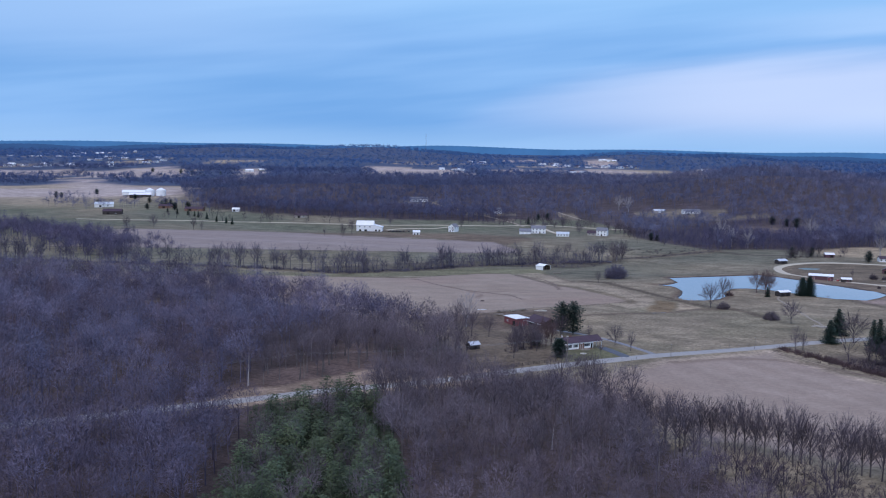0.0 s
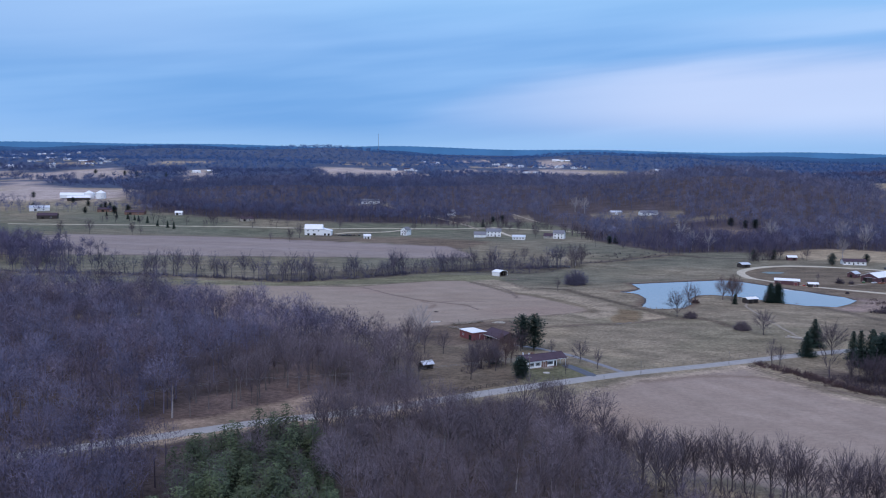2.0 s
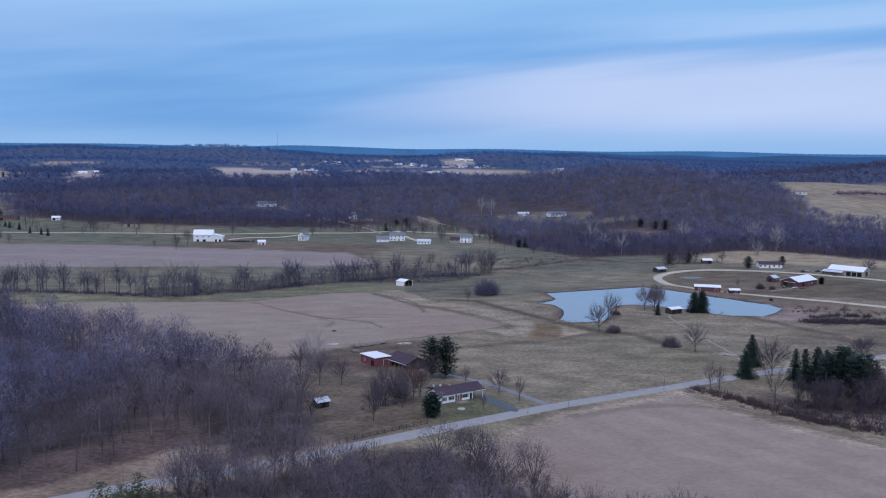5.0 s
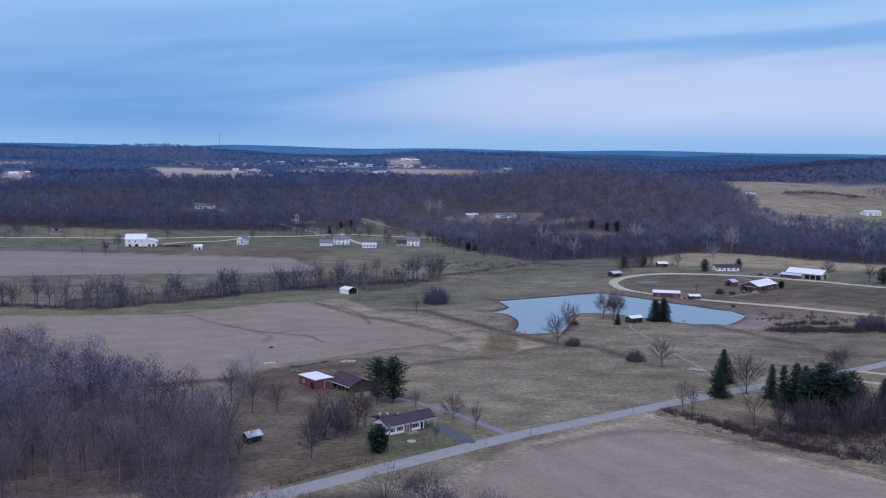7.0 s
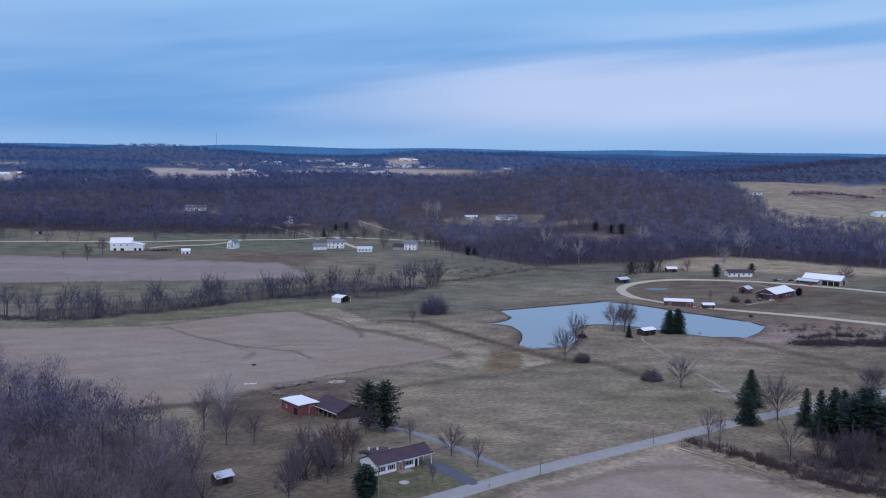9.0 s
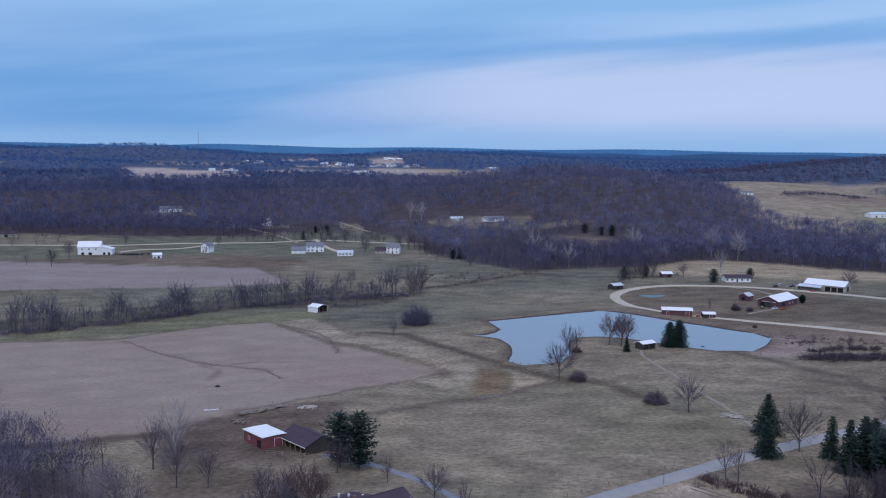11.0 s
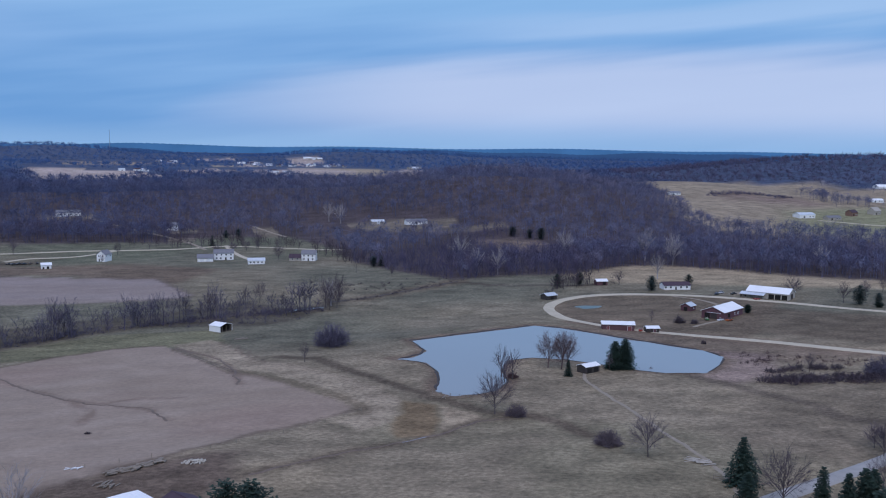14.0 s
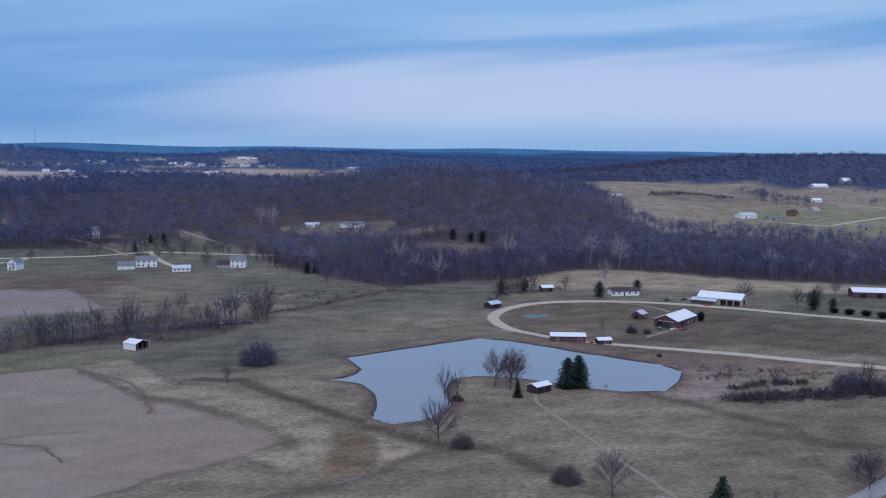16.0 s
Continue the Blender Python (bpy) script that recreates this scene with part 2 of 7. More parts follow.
M_NEEDLE_DARK = material("spruce_needles", (0.022, 0.042, 0.035), 0.9, 0.35, 0.15, 2.0, rand=0.15, tint=(0.032, 0.055, 0.038))
M_WHITE = material("white_siding", (0.88, 0.88, 0.87), 0.6, 0.06, 0.3, 3.0)
M_WHITE_ROOF = material("white_metal_roof", (0.87, 0.87, 0.87), 0.45, 0.06, 0.2, 2.0)
M_GALV = material("galvanised_roof", (0.62, 0.65, 0.68), 0.4, 0.12, 0.3, 2.0, metal=0.2)
M_RED = material("red_barn_boards", (0.21, 0.07, 0.075), 0.8, 0.2, 0.4, 3.0)
M_REDDISH = material("faded_red_boards", (0.125, 0.062, 0.072), 0.8, 0.2, 0.4, 3.0)
M_SHINGLE = material("dark_brown_shingles", (0.075, 0.05, 0.066), 0.9, 0.2, 0.5, 4.0)
M_GREY_ROOF = material("grey_shingles", (0.20, 0.20, 0.22), 0.9, 0.15, 0.5, 4.0)
M_DARKWOOD = material("dark_weathered_boards", (0.06, 0.05, 0.047), 0.9, 0.25, 0.5, 4.0)
M_BRICK = material("brown_brick", (0.22, 0.13, 0.10), 0.9, 0.15, 0.5, 6.0)
M_TAN = material("tan_siding", (0.42, 0.38, 0.33), 0.8, 0.1, 0.5, 4.0)
M_TRIM = material("white_trim", (0.76, 0.77, 0.78), 0.6, 0.05, 0.5, 3.0)
M_WOOD = material("weathered_timber", (0.26, 0.22, 0.18), 0.9, 0.25, 0.7, 6.0)
M_POLE = material("utility_pole_timber", (0.20, 0.175, 0.155), 0.9, 0.2, 0.7, 6.0)
M_STONE = material("pale_rubble", (0.42, 0.39, 0.34), 0.9, 0.25, 0.8, 5.0, island=0.3)
M_METAL = material("dull_steel", (0.35, 0.36, 0.38), 0.5, 0.1, 0.5, 3.0, metal=0.6)
M_GLASS = material("dark_window_glass", (0.03, 0.035, 0.045), 0.08, 0.1, 0.5, 3.0, spec=0.6)
M_VOID = material("dark_interior", (0.02, 0.018, 0.017), 0.95, 0.1, 0.5, 3.0)
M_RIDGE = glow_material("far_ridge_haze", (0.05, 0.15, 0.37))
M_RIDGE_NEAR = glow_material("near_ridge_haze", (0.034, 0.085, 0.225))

# ---- the lie of the land ----
# swells of the ground: centre, half widths along and across, turn in degrees, height
SWELLS = [
    (45, 400, 75, 45, 25, 4.2), (170, 480, 60, 45, 0, 2.2), (60, 520, 40, 25, 0, 1.8),
    (-120, 400, 120, 130, 0, 3.0), (80, 760, 300, 90, 0, -3.5), (-60, 1040, 160, 70, 0, -3.0),
    (481, 1366, 176, 201, 31, 45.3), (191, 1540, 331, 226, 11, 27), (-230, 1487, 235, 141, -8, 22.8),
    (870, 1620, 280, 300, 0, 33), (1000, 1500, 400, 500, 0, 4),
    (1527, 2174, 410, 218, -9, 50.6), (1853, 2098, 275, 130, 27, 28.6),
    (-254, 3747, 247, 327, -27, 36.4), (-778, 3631, 329, 294, -2, 33.3), (689, 3431, 295, 283, 4, 36), (1026, 3719, 288, 193, -4, 19.5),
    (-900, 2900, 700, 260, 0, 10), (-500, 2250, 260, 200, 0, 10), (1900, 2300, 700, 500, 0, 16),
]


def smooth(v, lo, hi):
    k = np.clip((v - lo) / (hi - lo), 0, 1)
    return k * k * (3 - 2 * k)


def inside(x, y, outline):
    """Whether places lie within an outline in plan, and how far they are from its edge."""
    x, y = np.asarray(x, float), np.asarray(y, float)
    within, near = np.zeros(x.shape, bool), np.full(x.shape, 1e9)
    for (ax, ay), (bx, by) in zip(outline, outline[1:] + outline[:1]):
        cross = (ay > y) != (by > y)
        with np.errstate(divide="ignore", invalid="ignore"):
            within ^= cross & (x < (bx - ax) * (y - ay) / (by - ay) + ax)
        dx, dy = bx - ax, by - ay
        k = np.clip(((x - ax) * dx + (y - ay) * dy) / (dx * dx + dy * dy), 0, 1)
        near = np.minimum(near, np.hypot(x - ax - k * dx, y - ay - k * dy))
    return within, near


def signed(x, y, outline):
    w, d = inside(x, y, outline)
    return np.where(w, d, -d)


def near_line(x, y, line):
    near = np.full(np.shape(x), 1e9)
    for (ax, ay), (bx, by) in zip(line, line[1:]):
        dx, dy = bx - ax, by - ay
        k = np.clip(((x - ax) * dx + (y - ay) * dy) / (dx * dx + dy * dy), 0, 1)
        near = np.minimum(near, np.hypot(x - ax - k * dx, y - ay - k * dy))
    return near


def wave(x, y, size, seed=0):
    """A smooth, wandering value round 0."""
    s = np.sin(x / size + 1.7 * seed) * np.cos(y / size * 0.9 - 0.6 * seed)
    s += 0.6 * np.sin((x * 0.8 + y * 0.7) / size * 1.9 + seed) + 0.4 * np.cos((x * 0.6 - y) / size * 3.1 + 2.3 * seed)
    return s / 2


POND = [(159, 685), (160, 661), (151, 650), (141, 649), (153, 638), (153, 620), (150, 608), (143, 591), (147, 582), (157, 582),
        (167, 586), (176, 600), (179, 616), (189, 634), (200, 636), (213, 629), (226, 614), (234, 603), (242, 596), (259, 592),
        (273, 604), (284, 618), (283, 633), (274, 645), (267, 658), (262, 663), (255, 678), (242, 699), (231, 709), (185, 694)]
POND_LEVEL = -1.25


def height(x, y):
    x, y = np.asarray(x, float), np.asarray(y, float)
    h = -1.0 + 4 * smooth(y, 1150, 1900) + 26 * smooth(y, 1900, 3000) + 22 * smooth(y, 3000, 4500)
    for cx, cy, sx, sy, turn, up in SWELLS:
        c, s = math.cos(radians(turn)), math.sin(radians(turn))
        u, v = (x - cx) * c + (y - cy) * s, (y - cy) * c - (x - cx) * s
        h = h + up * np.exp(-(u / sx) ** 2 - (v / sy) ** 2)
    far = smooth(y, 1000, 1800)
    h = h + far * 3 * wave(x, y, 170, 1) + 0.25 * wave(x, y, 28, 2)
    d = signed(x, y, POND)
    flat = smooth(d, -40, -4)
    h = h * (1 - flat) + flat * (POND_LEVEL + 0.35)
    return h - 1.9 * smooth(d, -1.2, 5)


def ground_at(x, y):
    return float(height(np.array([x]), np.array([y]))[0])


# lines and outlines in plan
ROAD = [(-420, 168), (-200, 262), (-73, 325), (-40, 344), (-2, 356), (21, 367), (42, 378), (70, 394), (90, 407), (112, 420),
        (137, 433), (165, 445), (204, 461), (249, 479), (282, 495), (330, 520), (420, 560), (560, 600)]
LOOP = [(560, 430), (460, 515), (370, 597), (343, 624), (318, 650), (289, 675), (266, 701), (260, 725), (259, 747), (263, 770),
        (278, 790), (300, 803), (326, 804), (360, 795), (388, 776), (409, 752), (429, 726), (460, 688), (540, 590), (660, 470)]
BIG_FIELD = [(-260, 655), (-74, 668), (-22, 667), (7, 695), (23, 705), (35, 709), (50, 708), (64, 665), (73, 642), (82, 635), (90, 621), (97, 606),
             (104, 590), (109, 577), (109, 570), (98, 565), (82, 554), (67, 546), (56, 538), (40, 527), (22, 516), (4, 501), (-20, 495), (-60, 505), (-260, 560)]
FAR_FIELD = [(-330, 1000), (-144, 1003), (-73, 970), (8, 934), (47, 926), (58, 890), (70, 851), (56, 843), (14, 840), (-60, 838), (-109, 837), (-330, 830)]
FRONT_FIELD = [(146, 425), (145, 416), (162, 386), (183, 357), (250, 300), (230, 245), (140, 268), (105, 284), (75, 305), (54, 358), (96, 398)]
LEFT_WOOD = [(-420, 650), (-195, 621), (-143, 599), (-84, 535), (-43, 503), (0, 440), (8, 400), (12, 370), (-2, 362), (-40, 351),
             (-73, 332), (-200, 270), (-420, 176)]
NEAR_WOOD = [(-420, 155), (-73, 316), (-40, 337), (0, 347), (24, 357), (45, 366), (57, 352), (64, 320), (62, 298), (74, 270), (84, 215),
             (80, 150), (-420, 60)]
LITTER_GAP = [(-76, 335), (-70, 363), (-57, 378), (-44, 395), (-39, 425), (-30, 425), (-22, 385), (-20, 360), (-44, 345)]
VERGE = [(-78, 331), (-69, 342), (-53, 352), (-42, 363), (-26, 375), (-14, 374), (-12, 362), (-30, 352), (-44, 347), (-59, 336)]
PINES = [(-54, 212), (-54, 252), (-55, 285), (-46, 303), (-38, 312), (-32, 322), (-25, 320), (-17, 295), (-11, 262), (-8, 212)]
PINE_EDGE = [(-74, 320), (-70, 300), (-55, 285), (-38, 312), (-20, 332), (-26, 352), (-60, 340)]
HILL_WOOD = [(-385, 1440), (-325, 1290), (-234, 1225), (-90, 1172), (62, 1150), (113, 1192), (175, 1175), (200, 1090), (196, 1000), (215, 930), (243, 882),
             (289, 896), (337, 891), (389, 922), (426, 922), (464, 889), (490, 850), (540, 815), (640, 770), (900, 680), (1100, 780), (760, 985), (745, 1058),
             (655, 1100), (597, 1118), (607, 1200), (648, 1290), (700, 1420), (765, 1580), (640, 1720), (300, 1900), (-420, 1750), (-430, 1600)]
CREEK = [(-420, 735), (-200, 722), (-123, 711), (-74, 692), (-31, 718), (10, 752), (45, 772), (80, 782), (112, 790), (137, 798), (147, 818), (168, 824), (200, 845), (243, 875)]
FLOODPLAIN = [(-90, 700), (-30, 712), (20, 750), (43, 762), (68, 759), (93, 755), (114, 762), (135, 788), (140, 804), (117, 803), (99, 826), (70, 815), (32, 797), (-30, 770), (-90, 735)]


FAR_FIELDS = [[(-235, 2775), (-125, 2715), (14, 2651), (41, 2567), (85, 2462), (-22, 2362), (-154, 2345), (-191, 2514)],
              [(276, 2710), (423, 2792), (529, 2773), (556, 2678), (502, 2558), (421, 2589), (319, 2580)], [(114, 2693), (209, 2800), (268, 2706), (254, 2639), (138, 2604)],
              [(456, 3244), (503, 3310), (561, 3215), (554, 3127), (468, 2874), (445, 3043)], [(202, 3558), (335, 3693), (325, 3376), (250, 3359)], [(300, 3029), (374, 3158), (366, 2957), (308, 2871)],
              [(-531, 2546), (-493, 2599), (-410, 2302), (-401, 2148), (-425, 2073)], [(-311, 2306), (-250, 2419), (-238, 2320), (-291, 2249)], [(620, 2622), (745, 2863), (756, 2810), (674, 2596)],
              [(-1250, 2380), (-924, 2411), (-848, 2179), (-1250, 2160)], [(-853, 2331), (-777, 2475), (-740, 2649), (-570, 2198), (-566, 2132), (-720, 2136), (-787, 2150)],
              [(-799, 2060), (-733, 2068), (-589, 1825), (-488, 1821), (-369, 1405), (-564, 1469), (-900, 1480), (-900, 1674), (-656, 1699)],
              [(1140, 2700), (1190, 2790), (1240, 2740), (1180, 2680)]]
RIGHT_CLEARING = [(650, 1290), (700, 1420), (777, 1600), (900, 1800), (1237, 1985), (1344, 1955), (1400, 1870), (1620, 1835), (2100, 1300), (1300, 700), (1000, 860), (760, 985), (745, 1060), (655, 1100), (600, 1120), (610, 1200)]
BROWN_PATCH = [(128, 580), (138, 570), (130, 541), (125, 534), (112, 536), (115, 547), (123, 565)]
STRAW_PATCH = [(139, 570), (150, 554), (146, 550), (133, 539), (131, 544)]
STRAW_STRIP = [(53, 710), (71, 720), (79, 694), (87, 663), (103, 647), (118, 615), (125, 593), (127, 579), (118, 555), (104, 545), (100, 560), (112, 565), (115, 580), (108, 598), (100, 612), (84, 640), (75, 644)]
BARN_MUD = [(6, 500), (12, 512), (27, 517), (31, 524), (52, 529), (65, 530), (62, 508), (45, 477), (28, 470), (12, 474)]
LAWN = [(50, 410), (74, 421), (80, 408), (76, 401), (60, 391), (48, 386), (44, 398)]
DITCH = [(67, 509), (84, 518), (100, 525), (110, 529), (120, 533), (131, 537), (140, 545), (147, 550), (156, 548)]
DARK_CURVE = [(75, 643), (87, 627), (98, 611), (106, 595), (112, 581), (112, 567)]
GULLIES = [[(-20, 662), (-8, 642), (3, 625), (15, 609), (27, 600), (42, 590), (48, 574)], [(55, 701), (70, 672), (75, 646), (74, 620)]]
PATH = [(210, 604), (206, 598), (203, 575), (200, 538), (197, 517), (194, 488), (190, 470), (184, 452)]


PATCH_FIELD = [(335, 1118), (390, 1090), (400, 1063), (372, 1012), (342, 1030), (332, 1079)]
BRUSH_WOOD = [(206, 930), (243, 884), (289, 898), (337, 894), (362, 920), (402, 1072), (372, 1142), (330, 1120), (280, 1060), (215, 1000)]
THIN_WOOD = [(185, 1130), (240, 1110), (310, 1160), (345, 1240), (215, 1310), (190, 1250)]


def clearings(x, y):
    """True where a hill's wood opens on yards, lanes and small fields."""
    c = np.zeros(np.shape(x), bool)
    for cx, cy, rx, ry in ((306, 1203, 48, 20), (272, 1224, 34, 18), (60, 1236, 34, 12), (110, 1165, 50, 25), (350, 1165, 45, 12), (-34, 1322, 30, 12), (155, 1215, 12, 36)):
        c |= ((x - cx) / rx) ** 2 + ((y - cy) / ry) ** 2 < 1
    return c


RIDGE_WOOD = [(1000, 2010), (1237, 1990), (1344, 1960), (1420, 1890), (1640, 1850), (2300, 1800), (2400, 2600), (1150, 2560)]


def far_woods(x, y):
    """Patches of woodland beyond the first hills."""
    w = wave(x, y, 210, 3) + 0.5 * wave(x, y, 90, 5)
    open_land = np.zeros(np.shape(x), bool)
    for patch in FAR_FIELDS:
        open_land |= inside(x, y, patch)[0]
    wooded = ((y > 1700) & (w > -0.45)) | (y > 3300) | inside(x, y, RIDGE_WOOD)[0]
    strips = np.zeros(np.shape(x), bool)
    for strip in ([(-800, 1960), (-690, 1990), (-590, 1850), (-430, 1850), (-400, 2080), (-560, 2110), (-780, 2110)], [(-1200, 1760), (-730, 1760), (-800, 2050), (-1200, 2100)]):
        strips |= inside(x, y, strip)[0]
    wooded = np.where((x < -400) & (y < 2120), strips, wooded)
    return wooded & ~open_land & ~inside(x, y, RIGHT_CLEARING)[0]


def cover(x, y):
    """The colour of what covers the ground, with haze mixed into far woods and fields."""
    jx, jy = x + 1.6 * wave(x, y, 9, 1) + 0.8 * wave(x, y, 2.7, 3), y + 1.6 * wave(x, y, 7, 4) + 0.8 * wave(x, y, 2.3, 5)
    col = np.empty((*np.shape(x), 3))
    col[:] = (0.232, 0.197, 0.14)

    def lay(mask, colour):
        k = np.clip(mask, 0, 1)[..., None]
        col[:] = col * (1 - k) + np.array(colour) * k

    lay(smooth(wave(x, y, 45, 6) + 0.4 * wave(x, y, 13, 2), 0.0, 0.6) * 0.5, (0.19, 0.175, 0.115))
    lay(smooth(wave(x, y, 31, 9) + 0.5 * wave(x, y, 9, 8), 0.1, 0.7) * 0.6, (0.30, 0.25, 0.17))
    lay(smooth(y, 640, 720) * (y < 1250) * (0.4 + 0.6 * smooth(wave(x, y, 60, 2), -0.5, 0.4)) * 0.9, (0.135, 0.135, 0.10))
    lay(smooth(y, 1000, 1060) * (x < 260) * smooth(wave(x, y, 50, 4), -0.6, 0.3) * 0.8, (0.128, 0.138, 0.095))
    lay(smooth(y, 1250, 1500), (0.33, 0.275, 0.20))
    lay(smooth(signed(jx, jy, [(-420, 690), (-74, 668), (7, 691), (26, 702), (78, 708), (76, 748), (20, 745), (-30, 706), (-75, 686), (-420, 725)]), -2, 2) * 0.9, (0.185, 0.18, 0.11))
    lay(smooth(signed(jx, jy, [(-260, 985), (-60, 1030), (30, 1025), (95, 975), (60, 900), (20, 930), (-10, 960), (-80, 975)]), -6, 6) * 0.8, (0.155, 0.115, 0.085))
    lay(smooth(signed(jx, jy, [(-80, 1035), (-40, 1040), (-35, 1065), (-90, 1062)]), -6, 6) * 0.8, (0.10, 0.075, 0.06))
    # stubble and ploughland
    lay(smooth(signed(jx, jy, BIG_FIELD), -1, 1.5), (0.305, 0.25, 0.20))
    lay(smooth(signed(jx, jy, BIG_FIELD), -1, 1.5) * smooth(wave(x, y, 37, 3), -0.1, 0.6) * 0.5, (0.27, 0.215, 0.165))
    lay(smooth(signed(jx, jy, FAR_FIELD), -2, 2), (0.275, 0.232, 0.21))
    lay(smooth(signed(x, y, FAR_FIELD), -2, 2) * smooth(np.sin((y + 0.25 * x) / 9.0), 0.2, 0.9) * 0.4, (0.32, 0.28, 0.265))
    lay(smooth(signed(jx, jy, FRONT_FIELD), -7, -3) * smooth(y, 300, 350), (0.36, 0.295, 0.225))
    lay(smooth(signed(jx, jy, FRONT_FIELD), -1, 1.5), (0.31, 0.25, 0.205))
    lay(smooth(signed(x, y, FRONT_FIELD), -1, 1.5) * smooth(wave(x, y, 26, 5), 0.1, 0.6) * 0.45, (0.26, 0.195, 0.15))
    lay(smooth(signed(jx, jy, STRAW_STRIP), -2, 2) * 0.85, (0.325, 0.272, 0.198))
    lay(smooth(signed(jx, jy, STRAW_PATCH), -1, 1.5), (0.37, 0.305, 0.215))
    lay(smooth(signed(jx, jy, BROWN_PATCH), -1, 2) * 0.95, (0.195, 0.145, 0.088))
    lay(smooth(signed(jx, jy, BARN_MUD), -8, 4) * 0.9, (0.125, 0.095, 0.075))
    lay(smooth(signed(jx, jy, LAWN), -2, 2) * 0.9, (0.152, 0.152, 0.088))
    lay(smooth(signed(jx, jy, [(16, 372), (48, 386), (46, 420), (42, 460), (10, 470), (4, 430), (10, 395)]), -5, 3) * 0.85, (0.145, 0.115, 0.085))
    lay(smooth(-near_line(jx, jy, DARK_CURVE), -5, -1) * 0.55, (0.155, 0.12, 0.085))
    lay(smooth(signed(jx, jy, [(205, 500), (250, 560), (300, 590), (420, 560), (420, 470), (300, 480), (235, 478)]), -15, 15) * 0.75, (0.175, 0.145, 0.105))
    lay(smooth(-near_line(jx, jy, [(178, 414), (190, 404), (205, 404), (220, 408), (240, 414), (290, 410)]), -16, -8) * (0.9 - 0.2 * wave(x, y, 6, 3)), (0.115, 0.092, 0.075))
    # paddock inside the lane, worn bank of the pond
    lay(smooth(signed(jx, jy, LOOP[4:16]), -2, 2) * 0.85, (0.16, 0.126, 0.09))
    lay(smooth(signed(jx, jy, [(230, 712), (262, 690), (300, 655), (345, 610), (330, 590), (285, 612), (262, 664)]), -6, 6) * 0.7, (0.19, 0.145, 0.11))
    # near-wood floor: leaf litter, darkened for the shade between crowns
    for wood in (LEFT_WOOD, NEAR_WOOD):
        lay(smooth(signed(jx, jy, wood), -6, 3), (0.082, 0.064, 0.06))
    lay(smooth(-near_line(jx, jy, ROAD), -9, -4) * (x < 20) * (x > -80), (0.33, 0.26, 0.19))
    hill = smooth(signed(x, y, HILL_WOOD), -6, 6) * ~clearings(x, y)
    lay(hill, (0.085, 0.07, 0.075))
    lay(clearings(x, y) * inside(x, y, HILL_WOOD)[0] * 1.0, (0.19, 0.165, 0.13))
    lay(smooth(signed(jx, jy, PATCH_FIELD), -4, 4), (0.165, 0.13, 0.105))
    lay(smooth(signed(jx, jy, [(330, 888), (389, 924), (426, 924), (464, 890), (490, 848), (560, 795), (720, 710), (690, 690), (560, 765), (452, 807), (349, 850)]), -8, 6) * .9, (0.36, 0.295, 0.20))
    # far valley fields: paled and greyed, haze included in the colour
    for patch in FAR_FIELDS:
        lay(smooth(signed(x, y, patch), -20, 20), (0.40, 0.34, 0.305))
    lay(smooth(signed(x, y, RIGHT_CLEARING), -20, 20), (0.30, 0.25, 0.18))
    lay(smooth(signed(x, y, RIGHT_CLEARING), -20, 20) * smooth(wave(x, y, 55, 3), 0, .7) * .6, (0.23, 0.19, 0.14))
    lay(smooth(signed(x, y, [(785, 1455), (850, 1470), (905, 1405), (930, 1335), (880, 1330), (800, 1415)]), -8, 8) * .8, (0.19, 0.14, 0.12))
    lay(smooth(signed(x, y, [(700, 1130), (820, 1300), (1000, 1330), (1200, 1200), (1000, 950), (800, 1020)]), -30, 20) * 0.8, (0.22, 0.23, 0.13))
    # far wood floor: haze blue painted in, matching the trees above
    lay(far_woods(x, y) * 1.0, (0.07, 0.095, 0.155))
    lay(smooth(-near_line(jx, jy, CREEK), -10, -6), (0.165, 0.14, 0.10))
    lay(smooth(signed(jx, jy, POND), -6, -1.5), (0.175, 0.135, 0.10))
    lay(smooth(signed(jx, jy, [(283, 628), (293, 626), (306, 615), (290, 590), (279, 578), (258, 574), (250, 588), (262, 590), (284, 610)]), -5, 4) * .85, (0.28, 0.215, 0.185))
    lay(smooth(-near_line(jx, jy, [(250, 586), (258, 566), (266, 548), (270, 536), (266, 522), (275, 515), (290, 508)]), -5.5, -1.5) * .8, (0.12, 0.098, 0.075))
    for gully in GULLIES + [[(15, 609), (24, 592), (20, 575)], [(27, 600), (38, 606), (52, 604)]]:
        lay(smooth(-near_line(jx, jy, gully), -2.6, -.6) * .65, (0.185, 0.138, 0.108))
    stripe = smooth(np.sin((x * .875 + y * .485) / 2.6 + .5 * wave(x, y, 30, 2)), -.4, .9) * smooth(wave(x, y, 40, 8), -.5, .4)
    lay(smooth(signed(x, y, FRONT_FIELD), 0, 4) * stripe * .4, (0.37, 0.305, 0.25))
    lay(smooth(signed(x, y, BIG_FIELD), 0, 4) * smooth(np.sin((y * .95 - x * .3) / 3.4 + wave(x, y, 50, 3)), -.2, .9) * smooth(wave(x, y, 55, 5), -.4, .5) * .35, (0.34, 0.285, 0.235))
    lay(smooth(signed(x, y, BIG_FIELD), 0, 4) * smooth(wave(x, y, 31, 12), .1, .8) * .5, (0.30, 0.225, 0.185))
    for edge in ([(22, 517), (40, 528), (56, 539), (67, 547), (82, 555), (98, 566), (109, 571)], [(-74, 669), (-22, 668), (7, 696), (35, 710), (50, 709)], DITCH):
        lay(smooth(-near_line(jx, jy, edge), -2.0, -.5) * .65, (0.135, 0.105, 0.08))
